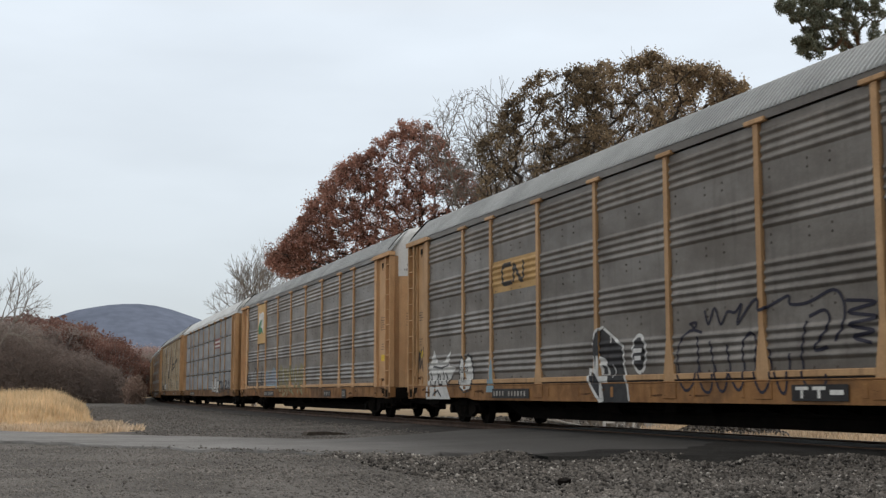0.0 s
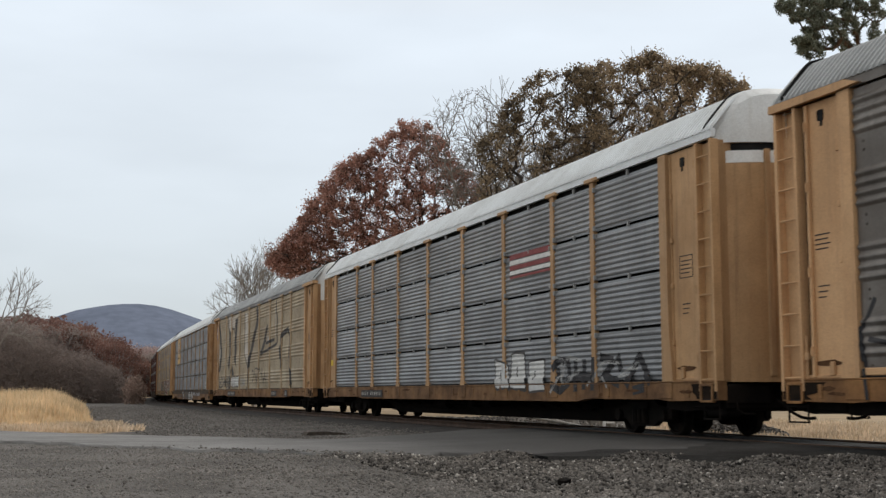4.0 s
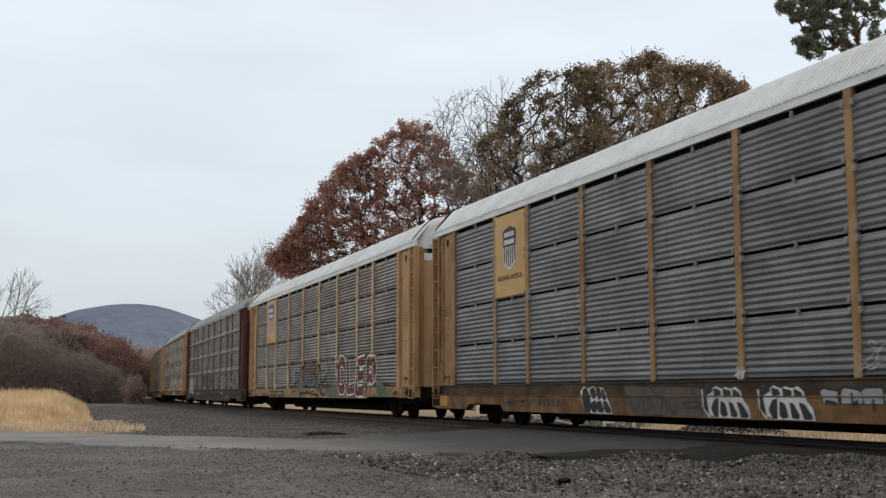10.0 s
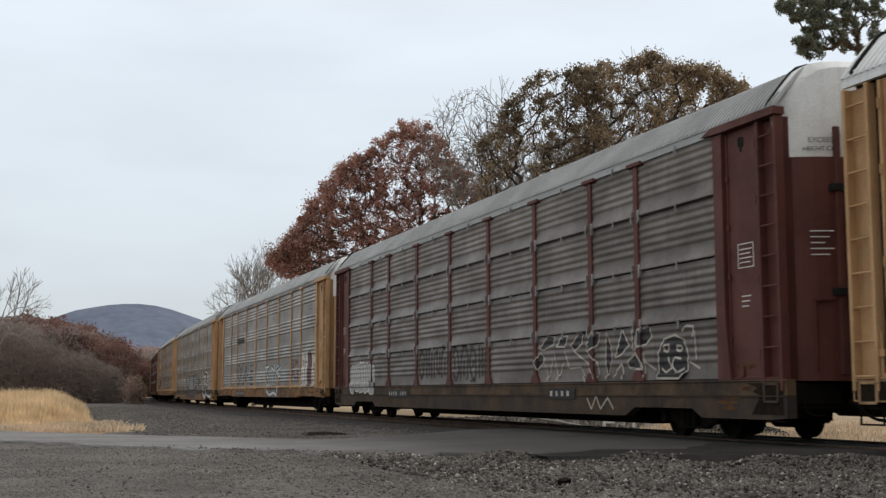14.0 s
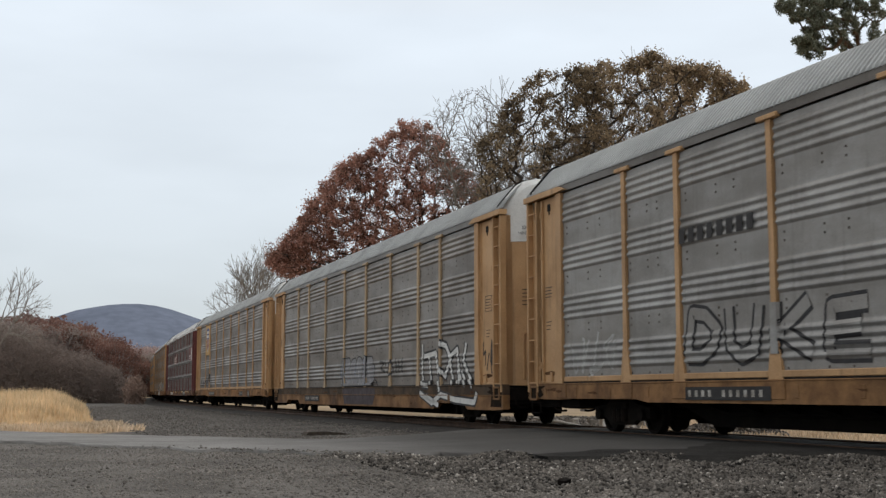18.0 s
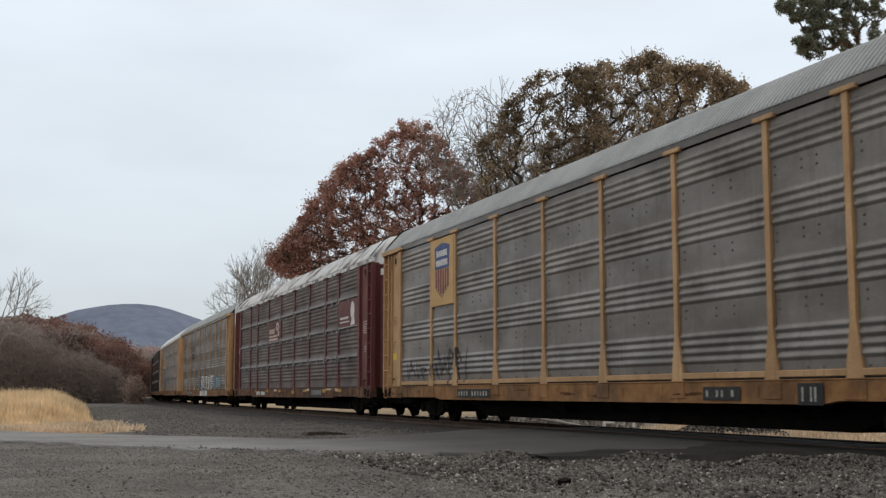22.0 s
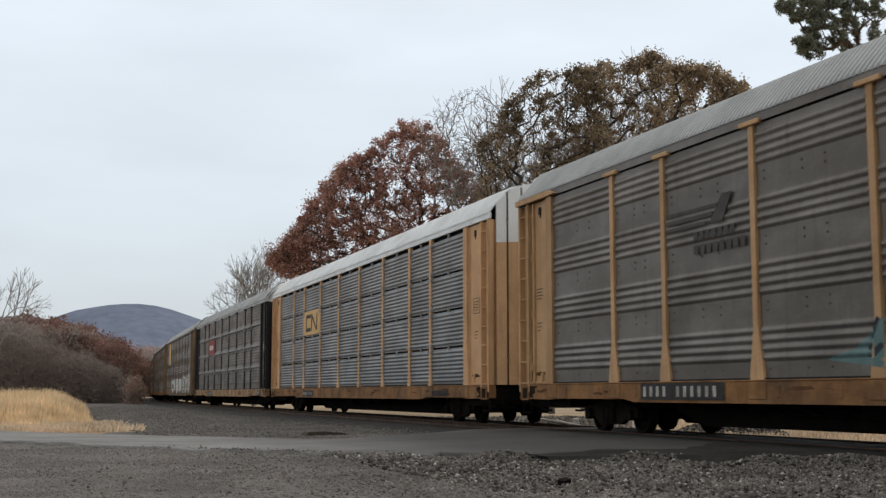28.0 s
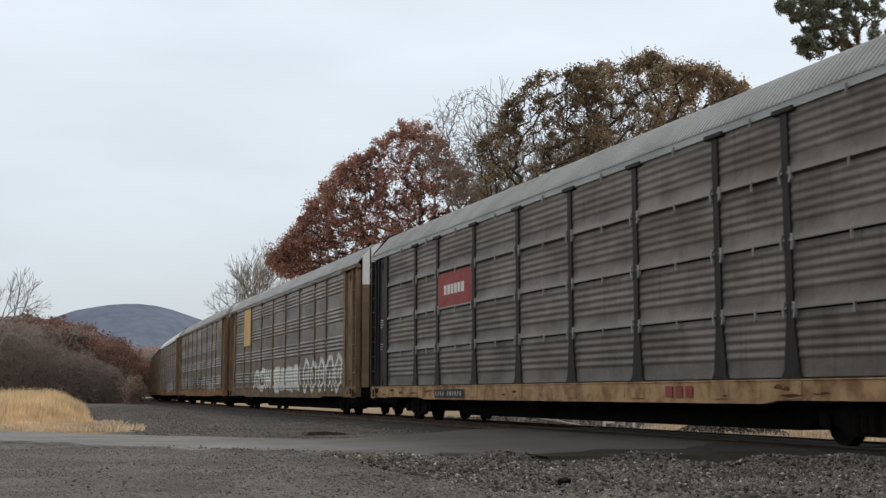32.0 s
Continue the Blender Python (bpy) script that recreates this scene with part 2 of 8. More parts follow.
sill_cream = surf("chipped_cream_sill", (0.43, 0.275, 0.140), (0.20, 0.108, 0.052), 2.6, 0.75, streak=(0.16, 0.10, 0.055), streak_amt=0.4, low=(0.24, 0.16, 0.09), low_amt=0.6)
sill_orange = surf("rust_orange_sill", (0.243, 0.1278, 0.0522), (0.144, 0.0738, 0.0324), 2.4, 0.8, streak=GRIME, streak_amt=0.35, low=(0.0585, 0.0297, 0.0162), low_amt=0.9)
sill_scorched = surf("scorched_red_brown_sill", (0.185, 0.085, 0.040), (0.070, 0.034, 0.022), 2.0, 0.8, streak=GRIME, streak_amt=0.5, low=(0.030, 0.018, 0.013), low_amt=0.9)
sill_dark = surf("grimy_brown_sill_plate", (0.105, 0.066, 0.036), (0.050, 0.034, 0.023), 1.6, 0.85, streak=GRIME, streak_amt=0.6, low=(0.028, 0.022, 0.018), low_amt=0.9)
sill_black = surf("black_brown_sooty_sill", (0.050, 0.036, 0.028), (0.090, 0.058, 0.036), 1.8, 0.85, streak=GRIME, streak_amt=0.5, low=(0.022, 0.017, 0.014), low_amt=0.9)
sill_grey = surf("dirty_brown_sill", (0.128, 0.094, 0.068), (0.270, 0.170, 0.078), 1.6, 0.8, streak=GRIME, streak_amt=0.4, low=(0.06, 0.042, 0.03), low_amt=0.8)
maroon = surf("maroon_paint", (0.13, 0.035, 0.032), (0.10, 0.030, 0.028), 1.5, 0.6, streak=(0.05, 0.02, 0.018), streak_amt=0.5)
red_oxide = surf("red_oxide_paint", (0.100, 0.032, 0.024), (0.074, 0.026, 0.021), 1.5, 0.65, streak=(0.06, 0.025, 0.02), streak_amt=0.5)
black_paint = surf("black_paint", (0.016, 0.015, 0.016), (0.024, 0.022, 0.021), 1.5, 0.6, streak=(0.05, 0.042, 0.035), streak_amt=0.4, spec=0.2)
STEEL = dict(stretch=(0.5, 0.5, 1.4), low_amt=0.85)
galv_grey = surf("weathered_galvanised_steel", (0.2484, 0.23, 0.2095), (0.175, 0.1598, 0.1447), 1.0, 0.42, 0.35, streak=(0.0648, 0.0572, 0.0497), streak_amt=0.65, low=(0.0918, 0.0799, 0.0691), film=0.55, **STEEL)
galv_worn = surf("dark_weathered_galvanised_steel", (0.2184, 0.2016, 0.1814), (0.1512, 0.1378, 0.1232), 1.0, 0.42, 0.35, streak=(0.0616, 0.0538, 0.0459), streak_amt=0.65, low=(0.0874, 0.075, 0.0638), film=0.55, **STEEL)
galv_light = surf("light_galvanised_steel", (0.336, 0.3304, 0.3192), (0.252, 0.2464, 0.2352), 1.0, 0.42, 0.35, streak=(0.112, 0.1064, 0.0986), streak_amt=0.6, low=(0.1568, 0.149, 0.1389), film=0.55, **STEEL)
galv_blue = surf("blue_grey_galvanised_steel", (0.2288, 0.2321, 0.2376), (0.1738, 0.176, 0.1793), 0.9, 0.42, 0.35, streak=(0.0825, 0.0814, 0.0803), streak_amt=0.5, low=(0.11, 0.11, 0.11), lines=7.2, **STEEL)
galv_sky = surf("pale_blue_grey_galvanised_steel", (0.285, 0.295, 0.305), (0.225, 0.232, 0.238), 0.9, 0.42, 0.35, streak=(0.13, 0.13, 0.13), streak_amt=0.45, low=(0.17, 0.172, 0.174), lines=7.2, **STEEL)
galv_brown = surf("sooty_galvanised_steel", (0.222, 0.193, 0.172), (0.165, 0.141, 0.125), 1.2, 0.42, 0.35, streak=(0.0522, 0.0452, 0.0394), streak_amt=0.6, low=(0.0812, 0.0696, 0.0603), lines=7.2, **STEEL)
galv_umber = surf("dull_brown_galvanised_steel", (0.178, 0.158, 0.142), (0.118, 0.102, 0.090), 1.2, 0.45, 0.35, streak=(0.05, 0.042, 0.036), streak_amt=0.6, low=(0.068, 0.058, 0.05), **STEEL)
galv_soot = surf("sooty_ribbed_steel", (0.195, 0.1794, 0.1612), (0.1365, 0.1235, 0.1105), 1.0, 0.42, 0.35, streak=(0.0546, 0.0468, 0.0403), streak_amt=0.6, low=(0.0845, 0.0741, 0.065), film=0.55, **STEEL)
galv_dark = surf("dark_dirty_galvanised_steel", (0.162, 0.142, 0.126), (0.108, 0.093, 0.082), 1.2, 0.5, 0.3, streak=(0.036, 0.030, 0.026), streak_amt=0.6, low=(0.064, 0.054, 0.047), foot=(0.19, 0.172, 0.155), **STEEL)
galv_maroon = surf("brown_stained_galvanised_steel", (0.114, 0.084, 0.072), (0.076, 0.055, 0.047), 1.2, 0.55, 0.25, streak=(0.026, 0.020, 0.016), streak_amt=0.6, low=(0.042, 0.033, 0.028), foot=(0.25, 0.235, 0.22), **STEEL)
tan_paint = surf("faded_tan_painted_steel", (0.3819, 0.3169, 0.2189), (0.2987, 0.244, 0.1664), 1.0, 0.65, 0.0, streak=(0.1482, 0.1197, 0.0821), streak_amt=0.6, low=(0.2109, 0.171, 0.114), **STEEL)
roof_white = surf("white_roof_sheet", (0.72, 0.75, 0.76), (0.62, 0.64, 0.64), 1.0, 0.5, 0.0, streak=(0.4, 0.4, 0.38), streak_amt=0.3)
roof_grey = surf("galvanised_roof_sheet", (0.37, 0.385, 0.385), (0.30, 0.312, 0.312), 0.8, 0.5, 0.1, streak=(0.25, 0.25, 0.24), streak_amt=0.35)
roof_patchy = surf("peeling_white_roof_sheet", (0.66, 0.67, 0.67), (0.20, 0.175, 0.165), 1.1, 0.6, 0.0, thresh=(0.5, 0.6))
cap_white = surf("white_end_paint", (0.74, 0.75, 0.74), (0.66, 0.66, 0.64), 1.0, 0.5, streak=(0.45, 0.40, 0.32), streak_amt=0.3)
# near-black steels: the shade under the cars is put into these colours
under_black = surf("near_black_steel", (0.009, 0.0078, 0.007), (0.015, 0.0122, 0.0105), 3.0, 0.95, 0.0, spec=0.04)
truck_steel = surf("near_black_cast_steel", (0.008, 0.007, 0.006), (0.016, 0.0125, 0.010), 4.0, 0.95, 0.0, spec=0.06)
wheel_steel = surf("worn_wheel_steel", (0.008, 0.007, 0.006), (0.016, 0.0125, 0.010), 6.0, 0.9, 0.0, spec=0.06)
bolt_dark = surf("rust_dark_bolts", (0.105, 0.09, 0.078), (0.08, 0.068, 0.06), 6.0, 0.8)
post_cream = surf("cream_yellow_post_paint", (0.60, 0.45, 0.27), (0.52, 0.37, 0.21), 0.9, 0.65, streak=(0.28, 0.18, 0.10), streak_amt=0.5, low=(0.42, 0.28, 0.15), low_amt=0.6)
post_tan = surf("faded_tan_post_paint", (0.43, 0.32, 0.20), (0.35, 0.25, 0.15), 0.9, 0.65, streak=(0.18, 0.115, 0.068), streak_amt=0.6, low=(0.29, 0.20, 0.12), low_amt=0.6)
dusty_brown = surf("dusty_brown_paint", (0.20, 0.135, 0.080), (0.14, 0.092, 0.055), 1.2, 0.75, streak=(0.07, 0.045, 0.03), streak_amt=0.5)
cream_paint = surf("faded_cream_paint", (0.60, 0.50, 0.35), (0.52, 0.42, 0.28), 1.2, 0.65, streak=(0.32, 0.24, 0.14), streak_amt=0.35)
# near-black that stands for shade inside the racks and in gaps and openings
core_dark = plain("recess_shade_black", (0.012, 0.012, 0.012), 0.9)
bracket_grey = plain("galvanised_bracket", (0.30, 0.30, 0.29), 0.5)
white_mark = plain("white_stencil_paint", (0.72, 0.71, 0.67), 0.6)
stencil_pale = surf("worn_pale_stencil_paint", (0.46, 0.44, 0.40), (0.24, 0.22, 0.19), 6.0, 0.65)
black_mark = plain("black_stencil_paint", (0.022, 0.02, 0.02), 0.6)
warn_dull = plain("dirty_yellow_sticker", (0.46, 0.25, 0.045), 0.6)
warn_yellow = plain("bright_yellow_sticker", (0.75, 0.52, 0.03), 0.6)

# ---- the autorack cars ----
# A car's own space: x forward along the train, -y the side seen from the road, z up from the railhead.
PITCH = 28.6
POSTS = (-11.8, -8.98, -7.04, -4.24, -1.41, 1.41, 4.24, 7.04, 8.98, 11.8)
SIDE_Y = 1.50
Z_LOW, Z_TOP = 0.97, 5.00
ROW_TOP, ROW_H = 4.93, 0.99
WIDE_TOP, WIDE_H = 5.055, 1.02


def ribs_tall(z):
    """Relief of a full-height side sheet: groups of ribs with flat bands between."""
    q = (Z_TOP - z) % 1.03
    if 0.10 < q < 0.66:
        return 0.030 * (0.5 - 0.5 * math.cos(2 * math.pi * (q - 0.10) / 0.14))
    return 0.0


def ribs_row(z):
    """Relief of a short side sheet, in a row about 1 m high: eight even ribs."""
    q = (ROW_TOP - z) % ROW_H
    if 0.04 < q < 0.90:
        return 0.024 * (0.5 - 0.5 * math.cos(2 * math.pi * (q - 0.04) / 0.1075))
    return 0.0


def ribs_wide(z):
    """Relief of a short side sheet with shallow waves and a foot that flares out."""
    q = (WIDE_TOP - z) % WIDE_H
    out = (0.060 if z > 1.6 else 0.015) * float(np.clip((q - 0.76) / 0.22, 0, 1)) ** 1.6
    if 0.03 < q < 0.73:
        out += 0.017 * (0.5 - 0.5 * math.cos(2 * math.pi * (q - 0.03) / 0.14))
    return out


RELIEF = {"tall": ribs_tall, "rows": ribs_row, "wide": ribs_wide}


def sheet(width, z0, z1, ribs, step):
    """A ribbed sheet facing -y, its foot at z0; local z equals the car's."""
    mb = Mesh()
    k = int(round((z1 - z0) / step))
    w = width / 2
    rows = [(z0 + (z1 - z0) * i / k) for i in range(k + 1)]
    verts, faces = [], []
    for z in rows:
        y = -ribs(z)
        verts += [(-w, 0.03, z), (-w, y, z), (w, y, z), (w, 0.03, z)]
    for i in range(k):
        a, b = 4 * i, 4 * i + 4
        faces += [(a + 1, a + 2, b + 2, b + 1), (a, a + 1, b + 1, b), (a + 2, a + 3, b + 3, b + 2)]
    faces += [(0, 3, 2, 1), (4 * k + 1, 4 * k + 2, 4 * k + 3, 4 * k)]
    mb.add(verts, faces)
    return mb


def mesh_bolts(width):
    """Two rows of dark bolt heads on each flat band of a full-height sheet."""
    mb = Mesh()
    for i in range(4):
        for q in (0.76, 0.89):
            z = Z_TOP - 1.03 * i - q
            if z < Z_LOW + 0.1:
                continue
            for x in (-0.40 * width, -0.06 * width, 0.13 * width):
                mb.box(x - .016, x + .016, -0.012, 0.004, z - .018, z + .018, .004)
    return mb


BAYS = [(POSTS[i] + POSTS[i + 1]) / 2 for i in range(9)]
WIDTHS = [POSTS[i + 1] - POSTS[i] for i in range(9)]
MESHES = {}


def shared(key, make, smooth=False):
    if key not in MESHES:
        MESHES[key] = make().data(key[0] if isinstance(key, tuple) else key, smooth)
    return MESHES[key]


def mesh_tall(width):
    return sheet(width - 0.21, Z_LOW, Z_TOP, ribs_tall, 0.0156)


def mesh_row(width, row, style):
    if style == "wide":
        z1 = WIDE_TOP - WIDE_H * row
        return sheet(width - 0.12, z1 - 0.998, z1, ribs_wide, 0.0179)
    z1 = ROW_TOP - ROW_H * row
    return sheet(width - 0.12, z1 - 0.935, z1, ribs_row, 0.0179)


def mesh_post(style, tall):
    mb = Mesh()
    if tall and style == "flared":
        mb.prism([(-.066, 1.78), (-.066, 5.04), (.066, 5.04), (.066, 1.78), (.18, 1.08), (.19, 0.98), (-.19, 0.98), (-.18, 1.08)], 1, -0.06, 0.03)
        return mb
    if style == "flared":
        mb.prism([(-.085, 1.95), (-.085, 5.04), (.085, 5.04), (.085, 1.95), (.175, 1.18), (.19, 0.98), (-.19, 0.98), (-.175, 1.18)], 1, -0.06, 0.03)
    elif style == "straight":
        mb.box(-.085, .085, -0.06, 0.03, 0.98, 5.04, 0.012)
    elif style == "broad":
        mb.prism([(-.095, 2.0), (-.095, 5.04), (.095, 5.04), (.095, 2.0), (.16, 1.15), (.16, 0.98), (-.16, 0.98), (-.16, 1.15)], 1, -0.06, 0.03)
    else:
        mb.prism([(-.085, 1.35), (-.085, 5.04), (.085, 5.04), (.085, 1.35), (.15, 0.98), (-.15, 0.98)], 1, -0.06, 0.03)
    return mb


def mesh_cap():
    mb = Mesh()
    mb.box(-.27, .27, -0.10, 0.0, 5.00, 5.08, 0.012)
    return mb


def mesh_bracket():
    mb = Mesh()
    mb.box(-.025, .025, -0.085, 0.0, -0.05, 0.05, 0.01)
    return mb


def mesh_wide_bracket():
    """A bowed strap that holds two sheets beside a post."""
    mb = Mesh()
    ring = [(.105 + .055 * math.cos(a), .125 * math.sin(a)) for a in (-1.5, -1.0, -.5, 0, .5, 1.0, 1.5)]
    inner = [(.105 + .022 * math.cos(a), .085 * math.sin(a)) for a in (1.5, 1.0, .5, 0, -.5, -1.0, -1.5)]
    mb.prism(ring + inner, 1, -0.085, -0.02)
    return mb


def mesh_foot():
    mb = Mesh()
    mb.prism([(-.13, 1.17), (.13, 1.17), (.25, 1.0), (-.25, 1.0)], 1, -0.07, 0.02)
    return mb


def mesh_rod():
    mb = Mesh()
    mb.box(-.012, .012, -0.02, 0.02, -0.10, 0.07, 0.005)
    return mb


BRACKET_Z = [ROW_TOP - 0.10] + [ROW_TOP - ROW_H * i + d for i in (1, 2, 3) for d in (-0.05, 0.11)]


def mesh_clip():
    mb = Mesh()
    mb.box(-.016, .016, -0.035, 0.02, -0.055, 0.055, 0.006)
    return mb


ROOF_ARC = ((0.0, 5.15), (0.02, 5.20), (0.10, 5.305), (0.28, 5.52), (0.45, 5.715), (0.54, 5.79), (0.72, 5.85), (1.10, 5.88), (1.50, 5.89))


def arc_full():
    left = [(-1.52 + d * 1.0133, z) for d, z in ROOF_ARC]
    return left + [(-y, z) for y, z in left[-2::-1]]


def mesh_roof():
    """Roof sheets with ribs across the car."""
    mb = Mesh()
    arc = arc_full()
    period, length = 0.130, 27.06
    k = int(length / period)
    offs = ((0.0, 0.0), (0.34, 0.0), (0.46, 0.046), (0.80, 0.046), (0.92, 0.0))
    verts, faces = [], []
    for i in range(k):
        for f, lift in offs:
            x = -length / 2 + (i + f) * period
            for y, z in arc:
                s = abs(y) / 1.52
                verts.append((x, y + math.copysign(lift * s ** 3, y), z + lift * (1 - 0.4 * s)))
    n, m = len(arc), k * len(offs)
    for i in range(m - 1):
        for j in range(n - 1):
            a = i * n + j
            faces.append((a, a + n, a + n + 1, a + 1))
    mb.add(verts, faces)
    return mb


def mesh_eave(foot):
    mb = Mesh()
    mb.prism([(-1.535, foot), (-1.535, 5.18), (-1.46, 5.20), (-1.46, foot)], 0, -13.5, 13.5)
    return mb


def roof_at(y):
    """Height of the roof's skin, y metres from the car's middle."""
    return float(np.interp(1.52 - abs(y), [d * 1.0133 for d, _ in ROOF_ARC], [z for _, z in ROOF_ARC]))


def bulge(y, wide=1.40):
    """How far forward the rounded end reaches at y."""
    return 13.34 + 0.42 * (1 - min(1.0, abs(y) / wide) ** 2.6)


def mesh_end_cap(foot):
    """The white hood that closes the roof at one end: a lip over the roof, a bevelled brow and an upright front down to its foot."""
    mb = Mesh()
    ys = [-1.50 + 3.0 * (0.5 - 0.5 * math.cos(math.pi * i / 20)) for i in range(21)]
    n = len(ys)
    verts = [(13.28, y * 1.012, roof_at(y) + 0.058) for y in ys]
    verts += [(bulge(y * 0.93) - 0.09 - 0.05 * (abs(y) < 1.2), y * 1.005, roof_at(y) + 0.055) for y in ys]
    verts += [(bulge(y * 0.93), y * 0.935, max(foot + 0.04, roof_at(y) - 0.07)) for y in ys]
    verts += [(bulge(y * 0.93), y * 0.935, foot) for y in ys]
    faces = []
    for r in range(3):
        for j in range(n - 1):
            a = r * n + j
            faces.append((a, a + n, a + n + 1, a + 1))
    for j, flip in ((0, 1), (n - 1, -1)):
        f = (j, 3 * n + j, 2 * n + j, n + j)
        faces.append(f[::flip])
    mb.add(verts, faces)
    return mb


LEAVES = (-1.36, -1.10, -0.78, -0.42, -0.06, 0.30, 0.66, 1.02, 1.36)


def mesh_leaf(a, b, z0, z1):
    """One upright leaf of a folding end door between a and b; z1 of None reaches the roof's line."""
    mb = Mesh()
    a, b = a + 0.026, b - 0.026
    xa, xb = bulge(a) + 0.14, bulge(b) + 0.14
    ta, tb = (z1, z1) if z1 else (roof_at(a) + 0.02, roof_at(b) + 0.02)
    v = [(xa - .06, a, z0), (xb - .06, b, z0), (xb, b, z0), (xa, a, z0), (xa - .06, a, ta), (xb - .06, b, tb), (xb, b, tb), (xa, a, ta)]
    mb.add(v, [(0, 1, 2, 3), (7, 6, 5, 4), (3, 2, 6, 7), (1, 0, 4, 5), (0, 3, 7, 4), (2, 1, 5, 6)])
    return mb


def mesh_leaf_back():
    """A near-black backing: the shade between the leaves, put into a solid."""
    mb = Mesh()
    mb.box(13.25, 13.40, -1.36, 1.36, 0.98, 5.05)
    mb.box(13.25, 13.50, -0.95, 0.95, 0.98, 5.60)
    return mb


def mesh_sill_box():
    """A square lifting pocket at the sill's end, its mouth open."""
    mb = Mesh()
    for x0, x1, z0, z1 in ((12.98, 13.03, .62, .93), (13.33, 13.38, .62, .93), (12.98, 13.38, .89, .93), (12.98, 13.38, .62, .66)):
        mb.box(x0, x1, -1.565, -1.50, z0, z1, .006)
    return mb


# the pocket's shaded mouth, drawn as a solid dark block
def mesh_sill_mouth():
    mb = Mesh()
    mb.box(13.03, 13.33, -1.541, -1.50, .66, .89)
    return mb


def mesh_door_panel():
    """A low framed hatch pressed into the end door."""
    mb = Mesh()
    for y0, y1, z0, z1 in ((-1.02, -.98, 1.1, 2.2), (-.62, -.58, 1.1, 2.2), (-1.02, -.58, 2.16, 2.2)):
        x = bulge((y0 + y1) / 2, 1.34) + 0.02
        mb.box(x - .04, x + .035, y0, y1, z0, z1, .006)
    return mb


def mesh_hood_seam():
    """Black seam between hood and roof, and under the hood; it doubles as painted step shadow."""
    mb = Mesh()
    arc = arc_full()
    for (ya, za), (yb, zb) in zip(arc, arc[1:]):
        mb.tube((13.29, ya * 1.01, za + 0.062), (13.29, yb * 1.01, zb + 0.062), 0.028, n=4)
    return mb


def mesh_door(z0, z1, grow=0.0):
    """The rounded end door, bulging out between the corner posts."""
    mb = Mesh()
    n = 14
    ys = [-1.34 + 2.68 * i / n for i in range(n + 1)]
    xs = [13.36 + 0.42 * (1 - (abs(y) / 1.34) ** 2.6) + grow for y in ys]
    verts = [(x, y, z0) for x, y in zip(xs, ys)] + [(x, y, z1) for x, y in zip(xs, ys)]
    faces = [(i, i + 1, n + 2 + i, n + 1 + i) for i in range(n)]
    faces += [tuple(range(n + 1, 2 * n + 2)), tuple(range(n + 1))[::-1]]
    mb.add(verts, faces)
    return mb


def mesh_door_ribs():
    mb = Mesh()
    for y in (-0.62, -0.02, 0.62):
        x = 13.36 + 0.42 * (1 - (abs(y) / 1.34) ** 2.6)
        mb.box(x - 0.02, x + 0.05, y - 0.05, y + 0.05, 1.05, 4.85, 0.01)
    for z in (2.1, 3.3):
        mb.box(13.76, 13.82, -0.5, 0.5, z - 0.05, z + 0.05, 0.01)
    return mb


def mesh_corner_post():
    mb = Mesh()
    mb.prism([(11.72, 0.98), (11.72, 5.02), (11.98, 5.02), (11.98, 2.0), (12.1, 0.98)], 1, -1.555, -1.42)
    return mb


def mesh_pocket(rear):
    """The flat sheet beside the corner, with pressed edges; at the rear end an open joint parts it from the ladder."""
    mb = Mesh()
    end = 12.78 if rear else 12.955
    mb.box(11.98, end, -1.475, -1.40, 0.98, 5.02, 0.012)
    mb.box(12.02, 12.06, -1.50, -1.475, 1.0, 5.0, 0.006)
    mb.box(end - 0.06, end, -1.53, -1.475, 1.0, 5.0, 0.008)
    for z in (1.6, 2.6, 3.4, 4.2):
        mb.box(12.03, 12.09, -1.52, -1.48, z, z + 0.09, 0.006)
    for z in (1.3, 2.45, 3.7, 4.6):
        mb.tube((end - 0.03, -1.545, z), (end - 0.03, -1.545, z + 0.14), 0.02, n=6)
    return mb


def mesh_latch():
    """Locking rod and bracket at the foot of the corner sheet."""
    mb = Mesh()
    mb.box(12.30, 12.40, -1.52, -1.47, 1.02, 1.22, 0.012)
    mb.box(12.02, 12.95, -1.50, -1.44, 0.985, 1.035, 0.008)
    mb.tube((12.92, -1.50, 0.95), (12.92, -1.50, 1.6), 0.022, n=6)
    mb.box(12.86, 12.97, -1.53, -1.47, 1.25, 1.36, 0.01)
    return mb


# small black pin; the faint shadow around it is drawn as dark boxes
def mesh_slot():
    mb = Mesh()
    mb.box(12.38, 12.52, -1.484, -1.47, 4.72, 4.88, 0.02)
    mb.box(12.41, 12.47, -1.484, -1.47, 4.64, 4.73, 0.01)
    return mb


def mesh_ladder():
    mb = Mesh()
    for x in (12.99, 13.46):
        mb.box(x - 0.035, x + 0.035, -1.56, -1.40, 0.80, 5.02, 0.01)
    return mb


def mesh_rung():
    mb = Mesh()
    mb.tube((13.0, -1.53, 0), (13.45, -1.53, 0), 0.016, n=6)
    mb.tube((13.0, -1.53, 0), (13.0, -1.47, 0), 0.016, n=5)
    return mb


def mesh_bay_sheet():
    mb = Mesh()
    mb.box(12.99, 13.46, -1.43, -1.38, 0.90, 5.0)
    mb.box(13.38, 13.44, -1.40, 1.40, 0.98, 5.02)
    return mb


def mesh_header():
    mb = Mesh()
    mb.prism([(11.45, 5.05), (11.75, 5.15), (13.54, 5.15), (13.54, 5.03), (12.0, 5.03)], 1, -1.61, -1.40)
    return mb


